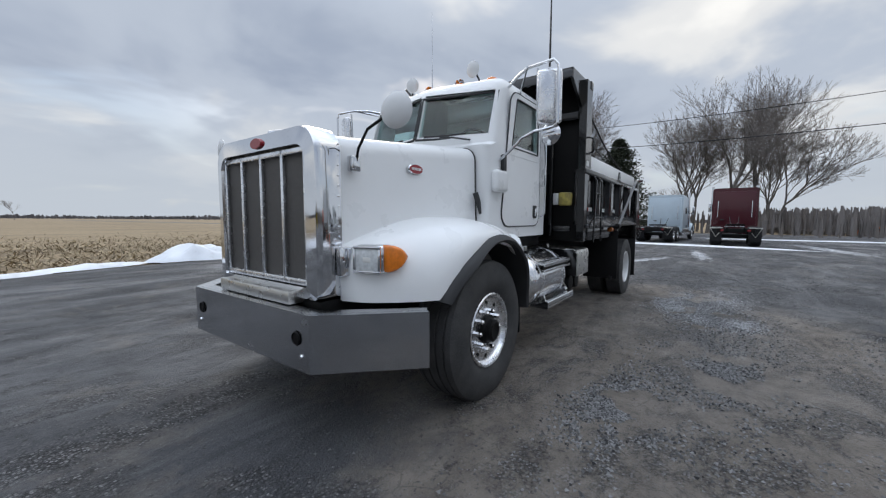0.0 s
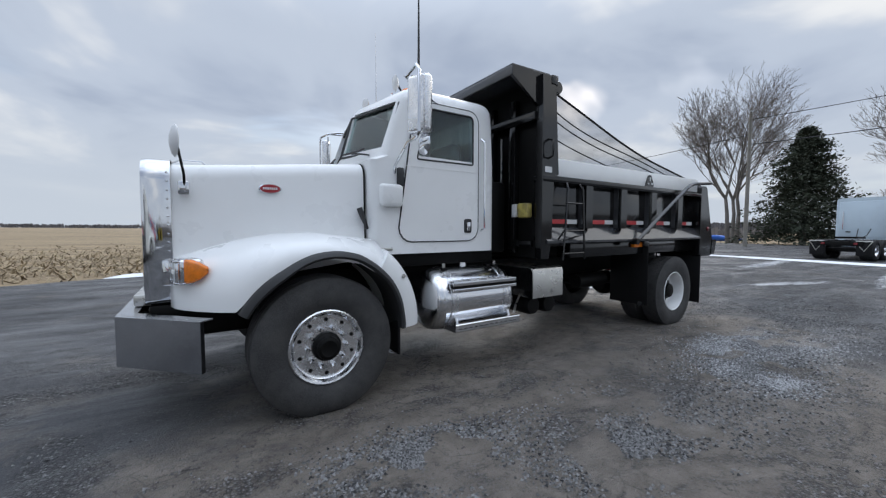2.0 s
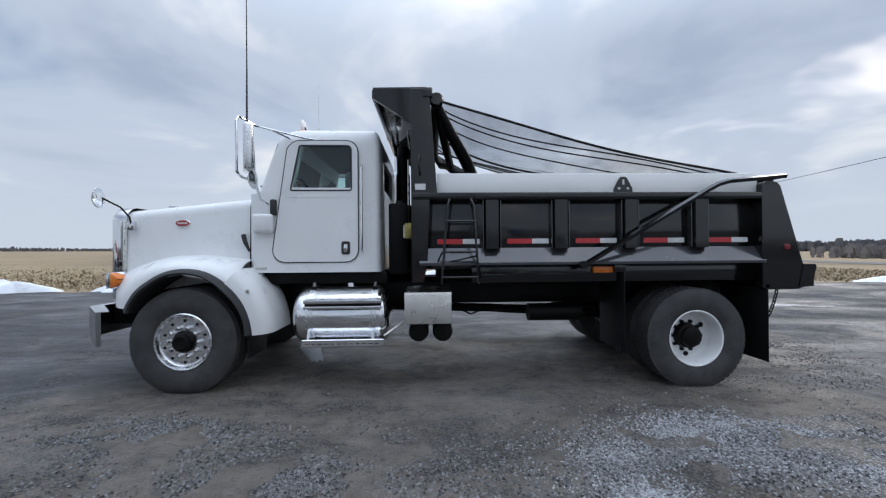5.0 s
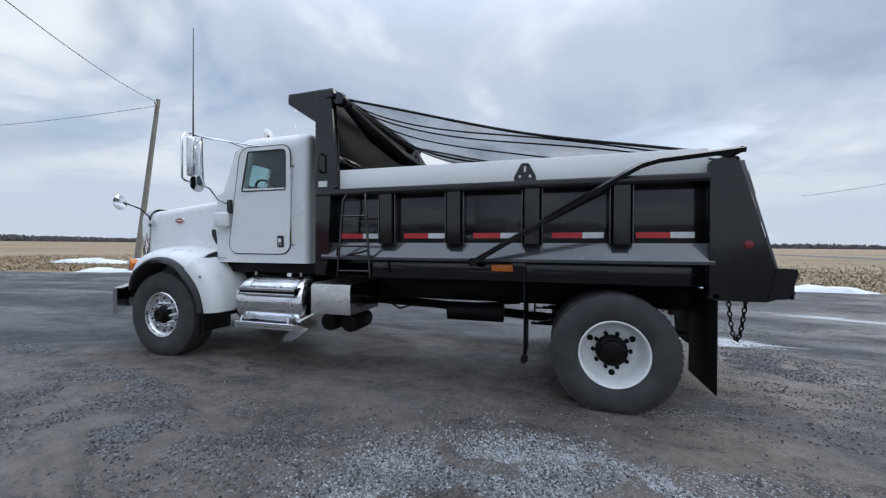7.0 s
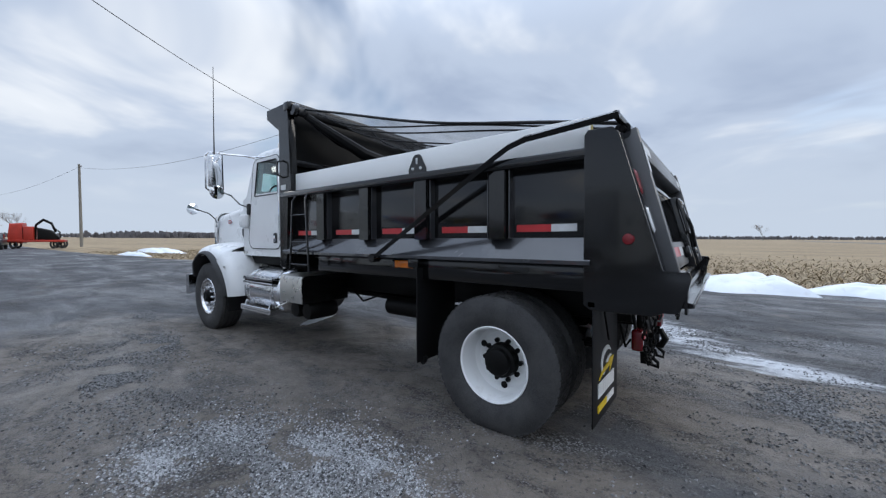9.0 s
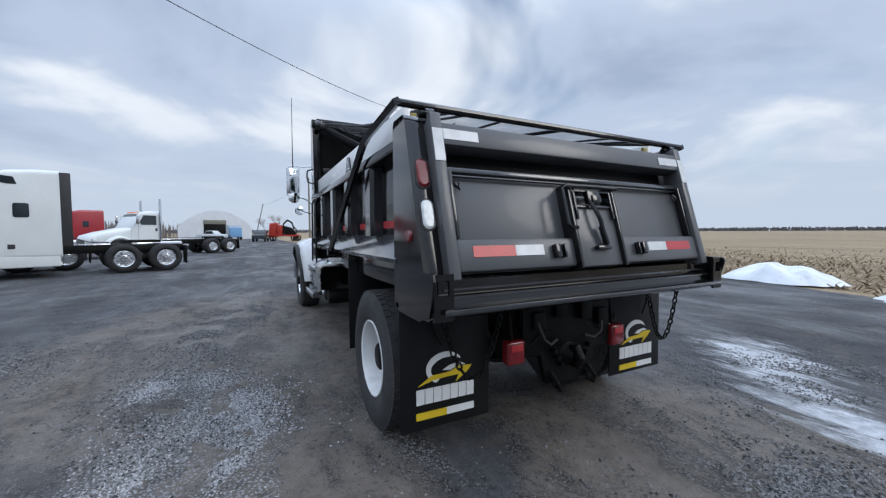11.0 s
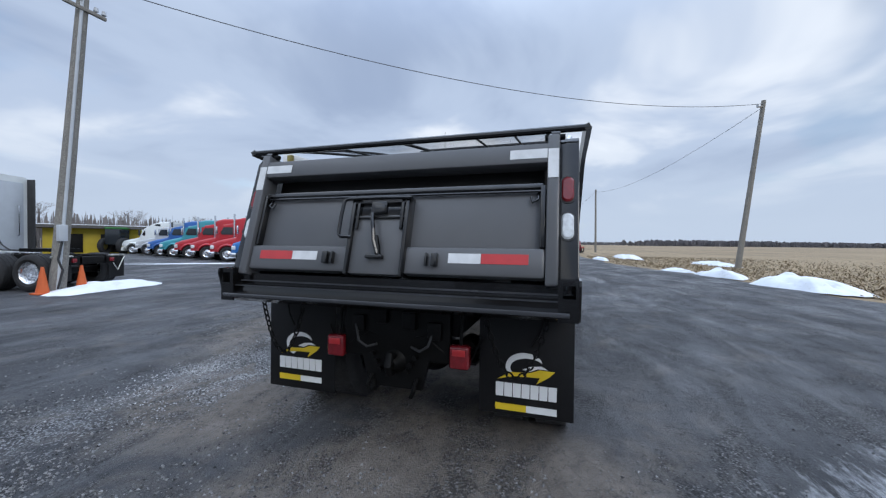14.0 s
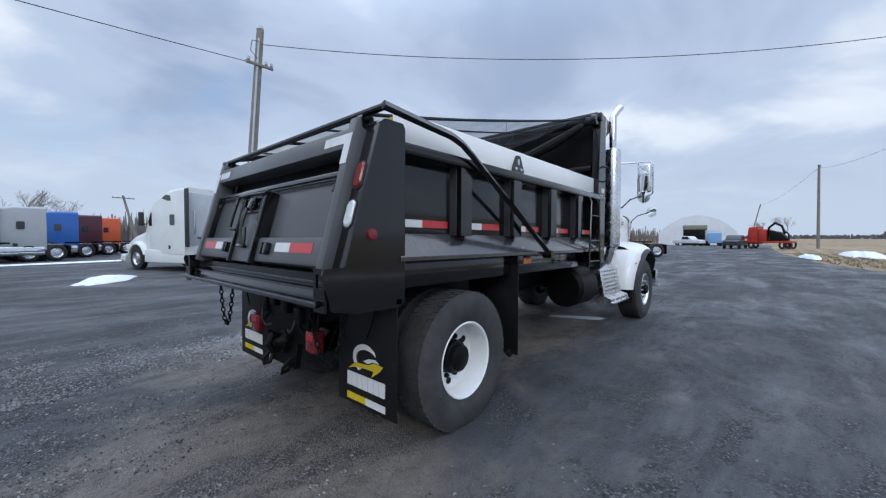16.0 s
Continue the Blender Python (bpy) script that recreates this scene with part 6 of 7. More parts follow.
def tractor(name, label, color, m, roof="high", sleeper=True, group="parked tractors", drive=(-5.3, -6.55)):
    """A parked highway tractor, front axle at its origin, nose towards +x."""
    paint = mat("tractor_paint", color, 0.35, coat=0.35, var=0.08, var_scale=1.2, dirt=tuple(c * 0.6 + 0.05 for c in color), dirt_lo=0.6, dirt_hi=0.95)
    t = thing(name, label, "truck", group, m=m)
    rear = (-3.75 if roof == "high" else -4.0) if sleeper else -2.15
    part("hood", loft(B(), [rsec(1.40, 0.66, 0.60, 1.12, 0.2), rsec(1.22, 0.88, 0.55, 1.32, 0.22), rsec(0.6, 0.96, 0.85, 1.52, 0.22), rsec(-0.6, 1.06, 0.95, 1.78, 0.2)]), paint, t, "sloping hood", smooth=50)
    if roof == "high":
        top = [(-1.12, 1.16, 2.72), (-1.5, 1.2, 2.98), (-2.0, 1.22, 3.24), (-2.6, 1.23, 3.42), (-3.2, 1.24, 3.49), (rear, 1.24, 3.50)]
    elif sleeper:
        top = [(-1.12, 1.12, 2.72), (-1.9, 1.14, 2.86), (-2.1, 1.18, 3.15), (-2.6, 1.2, 3.28), (rear, 1.2, 3.30)]
    else:
        top = [(-1.12, 1.10, 2.70), (-1.6, 1.12, 2.80), (rear, 1.12, 2.76)]
    part("cab", loft(B(), [rsec(-0.58, 1.08, 0.70, 1.80, 0.14), rsec(-0.72, 1.10, 0.70, 2.05, 0.14)] + [rsec(x, w, 0.62, z, 0.16) for x, w, z in top]), paint, t, "rounded cab body", smooth=50)
    part("windscreen", loft(B(), [[(-0.665, -0.93, 1.90), (-0.665, 0.93, 1.90), (-1.06, 0.96, 2.62), (-1.06, -0.96, 2.62)], [(-0.72, -0.93, 1.88), (-0.72, 0.93, 1.88), (-1.10, 0.96, 2.60), (-1.10, -0.96, 2.60)]]), DARKGLASS, t, "dark windscreen", smooth=0)
    part("grille", loft(B(), [rsec(1.405, 0.52, 0.68, 1.05, 0.08), rsec(1.425, 0.48, 0.70, 1.02, 0.08)]), MESH, t)
    part("bumper", loft(B(), [rsec(1.46, 0.95, 0.36, 0.66, 0.1), rsec(1.25, 1.2, 0.34, 0.70, 0.1), rsec(0.85, 1.22, 0.34, 0.70, 0.1)]), paint if roof == "high" else CHROME, t, smooth=50)
    for s in (-1, 1):
        bm = prism(B(), [(-1.05, 1.95), (-0.98, 2.12), (-1.18, 2.52), (-1.85, 2.52), (-1.85, 1.95)], s * 1.10, s * 1.175)
        part("side_window", bm, DARKGLASS, t, "dark side window")
        part("door_line", prism(B(), rrect(-1.93, -0.92, 0.95, 2.60, 0.08), s * 1.10, s * 1.150), paint, t)
        part("handle", box(B(), -1.90, -1.78, s * 1.14, s * 1.18, 1.55, 1.75, 0.02), FLARE, t)
        bm, secs = B(), []
        for i in range(15):
            a = radians(165 - 150 * i / 14)
            secs.append([(r * math.cos(a), s * y, 0.52 + r * math.sin(a)) for r, y in ((0.60, 0.75), (0.60, 1.21), (0.66, 1.235), (0.74, 1.18), (0.80, 0.75))])
        part("front_fender", loft(bm, secs), paint, t, smooth=50)
        part("headlight", box(B(), 0.98, 1.22, s * 0.86, s * 1.04, 0.88, 1.14, 0.06, 3), CLEARLENS, t)
        part("fuel_tank" if roof != "high" else "side_skirt", box(B(), rear + 0.05 if sleeper else -3.3, -0.72, s * 0.85, s * 1.22, 0.36, 0.92, 0.10 if roof != "high" else 0.04, 3), CHROME if roof != "high" else paint, t)
        if sleeper:
            part("sleeper_window", prism(B(), rrect(-3.05, -2.70, 1.95, 2.40, 0.06), s * 1.18, s * 1.245), DARKGLASS, t, "dark sleeper window")
            part("skirt_vent", box(B(), -2.75, -2.55, s * 1.20, s * 1.232, 0.95, 1.12, 0.02), FLARE, t)
        if roof == "high":
            part("fairing_window", prism(B(), [(-2.15, 3.10), (-2.45, 3.24), (-2.75, 3.20), (-2.82, 2.98), (-2.6, 2.98)], s * 1.18, s * 1.245), DARKGLASS, t)
            part("side_extender", box(B(), rear - 0.26, rear + 0.01, s * 1.20, s * 1.245, 1.05, 3.44, 0.015), FLARE, t, "dark side extender")
        else:
            part("exhaust_pipe", tube(B(), [(-2.05 if not sleeper else -2.0, s * 1.22, 1.0), (-2.05 if not sleeper else -2.0, s * 1.22, 3.55)], 0.075, 12), CHROME, t, "chrome exhaust stack")
        mr = part("mirror", box(B(), -0.86, -0.74, s * 1.26, s * 1.46, 1.95, 2.55, 0.05, 3), FLARE if roof == "high" else CHROME, t)
        part("mirror_arm", tube(B(), [(-0.80, s * 1.12, 2.05), (-0.80, s * 1.35, 2.0)], 0.02, 6), FLARE, t)
        for x in (0.0, *drive):
            w = new("wheel")
            w.parent = t
            yy, wd = (1.06, 0.28) if x == 0 else (0.92, 0.58)
            part("tyre", lathe(B(), tyre_profile(0.52, wd, 0.29), (x, s * yy, 0.52), seg=30), TYRE2, w)
            d = wd / 2
            prof = [(0.29, d * 0.86), (0.30, d * 0.92), (0.27, d * 0.85), (0.24, d * 0.6), (0.13, d * 0.62 if x else d * 0.95), (0.10, d * 0.9), (0.0, d * 0.92)]
            part("rim", lathe(B(), [(r, k * s) for r, k in prof], (x, s * yy, 0.52), seg=24), ALU, w, "bright wheel rim")
        part("rear_flap", box(B(), drive[1] - 0.67, drive[1] - 0.65, s * 0.62, s * 1.2, 0.25, 0.95, 0.005), FLAP, t)
        part("frame_rail", box(B(), drive[1] - 0.75, 0.9, s * 0.36, s * 0.45, 0.72, 1.0, 0.01), BLACKMATT, t)
        part("tail_lamp", box(B(), drive[1] - 0.79, drive[1] - 0.74, s * 0.55, s * 0.70, 0.78, 0.90, 0.02), REDLENS, t)
    part("back_panel", box(B(), rear - 0.02, rear + 0.02, -1.08, 1.08, 1.10, top[-1][2] - 0.2, 0.02), PRIMER if roof == "high" else paint, t, "back wall of the sleeper")
    for s in (-1, 1):
        part("grab_bar", tube(B(), [(rear - 0.03, s * 0.88, 1.55), (rear - 0.09, s * 0.88, 1.58), (rear - 0.09, s * 0.88, 2.52), (rear - 0.03, s * 0.88, 2.55)], 0.022, 6), CHROME, t, "bright grab bar")
        part("flap_hanger", box(B(), drive[1] - 0.72, drive[1] - 0.66, s * 0.60, s * 1.22, 0.93, 0.99, 0.01), STEEL, t)
        part("flap_brace", tube(B(), [(drive[1] - 0.70, s * 1.20, 0.95), (drive[1] - 0.70, s * 0.92, 0.48), (drive[1] - 0.70, s * 0.62, 0.90)], 0.020, 6), STEEL, t)
    part("fifth_wheel", prism(B(), [(-6.5, -0.45), (-5.4, -0.45), (-5.3, 0), (-5.4, 0.45), (-6.5, 0.45), (-6.3, 0.06), (-6.3, -0.06)], 1.08, 1.18, "z"), BLACKMATT, t)
    part("deck_plate", box(B(), -5.0, rear - 0.3, -0.5, 0.5, 1.0, 1.05, 0.01), ALU, t)
    part("rear_cross_member", box(B(), drive[1] - 0.75, drive[1] - 0.65, -0.9, 0.9, 0.72, 0.95, 0.02), BLACKMATT, t)
    part("axles", box(B(), drive[1] - 0.15, drive[0] + 0.2, -0.8, 0.8, 0.42, 0.62, 0.05), BLACKMATT, t)
    for k, y in enumerate((-0.25, 0.25)):
        part("air_hose", tube(B(), [(rear - 0.02, y, 1.6), (rear - 0.35, y * 0.8, 1.25), (rear - 0.7, y * 0.4, 1.12), (-5.0, y * 0.3, 1.1)], 0.02, 6), FLARE, t)
    part("catwalk_step", box(B(), rear - 0.12, rear - 0.04, 0.55, 0.75, 1.4, 1.46, 0.01), FLARE, t)
    for y in (-0.6, -0.3, 0, 0.3, 0.6):
        part("roof_lamp", box(B(), top[0][0] - 0.06, top[0][0] + 0.06, y - 0.05, y + 0.05, top[0][2] - 0.02, top[0][2] + 0.05, 0.02), AMBER, t)
    return t


def at_wheel(x, y, heading, left=True):
    """Pose of a tractor whose near front wheel stands at x, y."""
    h = radians(heading)
    lx, ly = -math.sin(h), math.cos(h)
    k = -1.1 if left else 1.1
    return pose(x + k * lx, y + k * ly, 0, 0, 0, heading)


w1 = tractor("sleeper_tractor", "white aerodynamic sleeper tractor parked on the lot", (0.74, 0.77, 0.76), at_wheel(-7.6, -11.2, -70))
for x, y, a, k in ((-9.2, -14.6, -69, 1.0), (-19.6, -42.5, -64, 1.0), (3.95, -18.4, -71, 0.91)):
    copy_thing(w1, at_wheel(x, y, a) @ Matrix.Diagonal((k, 1, 1, 1)))
tractor("sleeper_tractor", "bright blue sleeper tractor in the row", (0.03, 0.17, 0.48), at_wheel(-10.9, -18.1, -68), "mid")
RED_T = tractor("sleeper_tractor", "bright red sleeper tractor in the row", (0.45, 0.02, 0.03), at_wheel(-12.2, -21.4, -66), "mid")
for x, y in ((-13.4, -24.7), (-14.5, -27.9)):
    copy_thing(RED_T, at_wheel(x, y, -64))
tractor("sleeper_tractor", "teal sleeper tractor in the row", (0.05, 0.30, 0.36), at_wheel(-15.5, -31.0, -64), "mid")
tractor("sleeper_tractor", "deep blue sleeper tractor in the row", (0.03, 0.12, 0.38), at_wheel(-16.5, -34.0, -64), "mid")
tractor("day_cab_tractor", "silver day-cab truck at the row's end", (0.45, 0.47, 0.49), at_wheel(-17.7, -37.4, -64), "low", False)
tractor("day_cab_tractor", "white day-cab truck with chrome stacks on the lot", (0.74, 0.77, 0.77), at_wheel(-20.0, -9.0, -55), "low", False)
tractor("sleeper_tractor", "dark red sleeper tractor seen from behind", (0.065, 0.004, 0.011), pose(31.4, -3.35, 0, 0, 0, 0) @ Matrix.Diagonal((1, 0.96, 1.06, 1)), "mid")
tractor("sleeper_tractor", "pale blue-white sleeper tractor seen from behind", (0.55, 0.66, 0.74), pose(33.3, 0.2, 0, 0, 0, -6) @ Matrix.Diagonal((1, 0.94, 1, 1)), "mid")
tractor("sleeper_tractor", "red sleeper tractor behind the white ones", (0.36, 0.02, 0.03), at_wheel(-30, -16.5, -60), "mid")
for (x, y), c, lb in (((10.6, -30.4), (0.40, 0.42, 0.43), "pale grey sleeper tractor in the back row"), ((8.9, -34.6), (0.03, 0.13, 0.45), "blue sleeper tractor in the back row"), ((7.2, -38.8), (0.07, 0.012, 0.025), "maroon sleeper tractor in the back row"), ((5.5, -43.0), (0.62, 0.11, 0.03), "orange sleeper tractor in the back row"), ((14.2, -27.2), (0.45, 0.48, 0.49), "silver sleeper tractor in the back row")):
    tractor("sleeper_tractor", lb, c, pose(x, y, 0, 0, 0, 18), "mid", group="back row of tractors", drive=(-3.2, -4.45))

# red hauler with a black grapple, dark pickup, orange loader
hl = thing("red_hauler", "red hauler loaded with a black grapple machine", "truck", m=pose(-60, 2.4, 0, 0, 0, -104) @ Matrix.Diagonal((0.68, 1, 1.05, 1)))
REDP = mat("faded_red_paint", (0.42, 0.035, 0.02), 0.45, var=0.2, var_scale=2)
part("deck", box(B(), -3.6, 3.4, -1.2, 1.2, 0.75, 1.0, 0.04), REDP, hl, "red deck")
part("cab", loft(B(), [rsec(3.2, 1.1, 0.7, 1.6, 0.1), rsec(3.0, 1.12, 0.6, 2.8, 0.2), rsec(1.5, 1.12, 0.6, 2.9, 0.2)]), REDP, hl, smooth=40)
part("box", box(B(), 0.2, 1.4, -1.2, 1.2, 1.0, 2.5, 0.05), REDP, hl)
part("machine_frame", loft(B(), [rsec(-2.8, 0.5, 0.9, 1.3, 0.1), rsec(-1.8, 0.9, 0.9, 2.1, 0.2), rsec(-0.2, 0.8, 0.9, 2.4, 0.2)]), BLACKMATT, hl, smooth=30)
bm = tube(B(), [(0.2, 0.5, 1.0), (0.0, 0.5, 2.7), (-0.9, 0.5, 3.3), (-1.9, 0.4, 2.9), (-2.4, 0.4, 1.9)], 0.17, 8)
part("boom", bm, BLACKMATT, hl, "black folded boom")
bm = B()
for k in range(6):
    tube(bm, [(-2.3, 0.1 + 0.12 * k, 2.3), (-2.9, 0.1 + 0.1 * k, 1.9), (-3.0, 0.2 + 0.08 * k, 1.3), (-2.6, 0.25 + 0.06 * k, 1.0)], 0.06, 6)
part("grapple", bm, BLACKMATT, hl, "black grapple tines")
for x in (2.6, -2.2, -3.2):
    for s in (-1, 1):
        part("wheel", lathe(B(), tyre_profile(0.5, 0.4, 0.28), (x, s * 0.95, 0.5), seg=24), TYRE2, hl)
for s in (-1, 1):
    part("tail_lamp", box(B(), -3.64, -3.6, s * 0.9, s * 1.05, 0.8, 0.95, 0.01), REDLENS, hl)


def pickup(m, color, label):
    p = thing("pickup_truck", label, "pickup", m=m)
    pm = mat("pickup_paint", color, 0.35, coat=0.3, var=0.1)
    part("body", loft(B(), [rsec(2.7, 0.8, 0.5, 1.0, 0.12), rsec(2.4, 0.95, 0.45, 1.15, 0.12), rsec(-2.6, 0.97, 0.45, 1.18, 0.12), rsec(-2.75, 0.9, 0.5, 1.1, 0.1)]), pm, p, smooth=45)
    part("cab", loft(B(), [rsec(1.2, 0.9, 1.0, 1.2, 0.08), rsec(0.6, 0.85, 1.0, 1.82, 0.12), rsec(-0.7, 0.85, 1.0, 1.85, 0.12), rsec(-0.95, 0.9, 1.0, 1.2, 0.08)]), pm, p, smooth=45)
    for s in (-1, 1):
        part("window", prism(B(), [(0.75, 1.22), (0.5, 1.72), (-0.65, 1.74), (-0.8, 1.22)], s * 0.84, s * 0.90), DARKGLASS, p)
        for x in (1.75, -1.75):
            part("wheel", lathe(B(), tyre_profile(0.38, 0.26, 0.22), (x, s * 0.82, 0.38), seg=24), TYRE2, p)
    return p


pickup(pose(-58, -1.2, 0, 0, 0, -8), (0.03, 0.035, 0.04), "dark pickup truck beside the hauler")
pickup(pose(-78, -9.5, 0, 0, 0, 60), (0.62, 0.64, 0.66), "white pickup truck by the hangar")
tb = thing("box_truck", "small blue and white truck by the hangar", "truck", m=pose(-80, -5.8, 0, 0, 0, 10))
part("cab", loft(B(), [rsec(2.4, 1.0, 0.6, 1.5, 0.1), rsec(2.2, 1.05, 0.5, 2.4, 0.2), rsec(0.9, 1.05, 0.5, 2.5, 0.2)]), mat("sky_blue_paint", (0.16, 0.33, 0.55), 0.4, var=0.1), tb, smooth=40)
part("load_box", box(B(), -3.4, 0.8, -1.15, 1.15, 0.9, 3.0, 0.05), PRIMER, tb)
for x in (1.7, -2.3):
    for s in (-1, 1):
        part("wheel", lathe(B(), tyre_profile(0.45, 0.4, 0.25), (x, s * 0.9, 0.45), seg=24), TYRE2, tb)
ORANGE = mat("orange_machine_paint", (0.60, 0.15, 0.04), 0.5, var=0.2)
ld = thing("orange_loader", "orange loader parked beside the road", "loader", m=pose(60, -17.6, -0.06, 0, 0, 100) @ Matrix.Scale(0.72, 4))
part("body", loft(B(), [rsec(1.6, 0.7, 0.7, 1.3, 0.1), rsec(0.2, 0.9, 0.7, 1.6, 0.15), rsec(-1.6, 0.9, 0.7, 1.7, 0.15)]), ORANGE, ld, smooth=40)
part("cab", box(B(), -0.7, 0.5, -0.6, 0.6, 1.6, 2.5, 0.1), DARKGLASS, ld)
part("bucket", prism(B(), [(2.4, 0.25), (3.1, 0.2), (3.2, 0.9), (3.0, 0.5), (2.5, 0.6), (2.4, 1.0)], -1.1, 1.1), ORANGE, ld)
for x in (1.1, -1.1):
    for s in (-1, 1):
        part("wheel", lathe(B(), tyre_profile(0.6, 0.45, 0.28), (x, s * 0.95, 0.6), seg=22), TYRE2, ld)

# ---- poles and wires ----
WOOD = mat("grey_weathered_pole", (0.20, 0.19, 0.17), 0.85, var=0.35, var_scale=2, grain=0.4, grain_scale=30, bump=0.4, bump_scale=25)
WIRE = mat("dark_wire", (0.05, 0.05, 0.055), 0.6)


def pole(base, top, r, label, arm=None, lamp=False, cross=None):
    p = thing("utility_pole", label, "utility pole", "utility poles", m=pose(*base))
    a, b = Vector((0, 0, -0.05)), Vector(top) - Vector(base)
    part("shaft", tube(B(), [a.lerp(b, k / 6) for k in range(7)], r, 14, taper=[r * (1 - 0.3 * k / 6) for k in range(7)]), WOOD, p)
    if arm:
        d = Vector(arm).normalized()
        bm = tube(B(), [b * 0.965, b * 0.965 + d * 0.7], 0.05, 6)
        part("insulator_arm", bm, WOOD, p)
        part("insulator", lathe(B(), [(0.0, 0.2), (0.05, 0.19), (0.07, 0.1), (0.05, 0.02), (0.0, 0)], tuple(b * 0.965 + d * 0.66), "z", 10), PRIMER, p)
    if cross:
        d = Vector(cross).normalized()
        part("cross_arm", tube(B(), [b * 0.95 - d * 1.3, b * 0.95 + d * 1.3], 0.07, 6), WOOD, p)
        for k in (-1.2, -0.6, 0.6, 1.2):
            part("insulator", lathe(B(), [(0.0, 0.22), (0.05, 0.2), (0.06, 0.08), (0.0, 0.06)], tuple(b * 0.95 + d * k), "z", 8), PRIMER, p)
    return p


pl = pole((1.78, -12.16, 0), (1.13, -12.05, 9.4), 0.185, "weathered grey pole with a conduit, lamp and cones", cross=None)
part("lamp_head", lathe(B(), [(0.0, 0.16), (0.11, 0.14), (0.13, 0.03), (0.09, 0.0), (0.0, -0.02)], (-0.65, 0.11, 9.40), "z", 16), PRIMER, pl, "grey photocell lamp head")
part("conduit", tube(B(), [(0.08, 0.19, 0.0), (-0.20, 0.22, 4.0), (-0.54, 0.24, 9.0)], 0.040, 8), PRIMER, pl, "grey conduit")
part("clamp_bar", box(B(), -1.05, -0.05, 0.22, 0.30, 7.95, 8.05, 0.01), WOOD, pl)
for k, dx in enumerate((-0.5, -0.3, 0.35)):
    part("insulator", lathe(B(), [(0.0, 0.16), (0.05, 0.15), (0.06, 0.05), (0.0, 0.0)], (dx - 0.5, 0.26, 8.05), "z", 10), PRIMER, pl)
bm = tube(B(), [(-0.58, 0.24, 8.9), (-0.25, 0.35, 8.8), (-0.18, 0.36, 8.4), (-0.48, 0.26, 8.2)], 0.015, 6)
part("drip_loop", bm, WIRE, pl)
part("meter_box", box(B(), -0.10, 0.10, 0.17, 0.31, 1.4, 1.85, 0.02), PRIMER, pl, "grey meter box")
part("cable_bundle", tube(B(), [(0.0, 0.24, 1.40), (0.10, 0.26, 0.9), (0.0, 0.26, 0.6), (0.10, 0.24, 0.1)], 0.03, 6), FLARE, pl)
CONE = mat("faded_orange_cone", (0.60, 0.12, 0.03), 0.6, var=0.2)
for dx, dy in ((-0.45, 0.2), (0.42, 0.25)):
    c = thing("traffic_cone", "faded orange traffic cone at the pole's foot", "traffic cone", "cones at the pole", m=pose(1.78 + dx, -12.16 + dy, 0))
    part("cone", lathe(B(), [(0.0, 0.72), (0.03, 0.72), (0.14, 0.04)], (0, 0, 0), "z", 18), CONE, c)
    part("base", box(B(), -0.18, 0.18, -0.18, 0.18, 0.0, 0.04, 0.01), CONE, c)
pole((-19.9, 11.9, -0.06), (-19.55, 12.95, 10.4), 0.17, "leaning weathered grey wooden pole at the field's edge", arm=(1, -1, -0.3))
pole((-69, 7.6, 0), (-68, 7.4, 11.9), 0.2, "weathered wooden pole at the field's edge", arm=(1, 0.2, 0))
pole((-112, -1.9, -0.06), (-110.5, 0.2, 9.6), 0.15, "far leaning wooden pole", arm=(1, 0.2, 0))
pole((42.6, 10.2, 0), (42.6, 10.2, 12.9), 0.18, "tall wooden pole with a cross arm beside the road", cross=(0.9, 0.3, 0))
pole((-3.8, -67, -0.06), (-2.2, -67.5, 7.6), 0.2, "leaning wooden pole behind the back row", cross=(1, 0.15, 0))


def wire(a, b, sag, r=0.014, label="thin dark overhead wire"):
    a, b = Vector(a), Vector(b)
    pts = [a.lerp(b, k / 40) - Vector((0, 0, sag * 4 * (k / 40) * (1 - k / 40))) for k in range(41)]
    return tagged(part("overhead_wire", tube(B(), pts, r, 5), WIRE), label, "wire", "overhead wires")


wire((1.17, -11.9, 8.8), (-19.5, 12.9, 10.2), 1.35)
wire((1.1, -12.3, 8.2), (45, -15, 8.8), 0.8)
wire((-19.5, 12.9, 10.0), (-68, 7.4, 11.4), 1.3)
wire((-68, 7.4, 11.5), (-110.6, 0.1, 9.3), 0.8)
wire((42.6, 10.2, 11.9), (32, -42, 11.5), 1.0, 0.03)
wire((42.6, 10.2, 9.6), (32, -42, 9.0), 0.9, 0.035)
wire((42.6, 10.2, 10.5), (48, 80, 11.0), 1.0, 0.03)

# ---- buildings ----
hg = thing("hangar", "white fabric hangar with an open dark doorway", "hangar", m=pose(-88, -9.6, 0, 0, 0, 8) @ Matrix.Diagonal((1, 0.82, 1, 1)))
FABRIC = mat("white_fabric", (0.72, 0.74, 0.76), 0.7, var=0.1, var_scale=0.5)
outl = [(-8.5, 0), (-8.5, 2.6)] + [(-8.5 + 17 * k / 10, 2.6 + 3.7 * math.sin(math.pi * k / 10) ** 0.8) for k in range(1, 10)] + [(8.5, 2.6), (8.5, 0)]
part("front_wall", prism(B(), outl, 0.0, 0.2, "x"), FABRIC, hg, "white fabric gable")
part("roof", prism(B(), outl, -24, -0.01, "x"), FABRIC, hg)
part("doorway", box(B(), 0.15, 0.26, -2.9, 2.2, 0.0, 3.6, 0.02), BLACKMATT, hg, "dark open doorway")
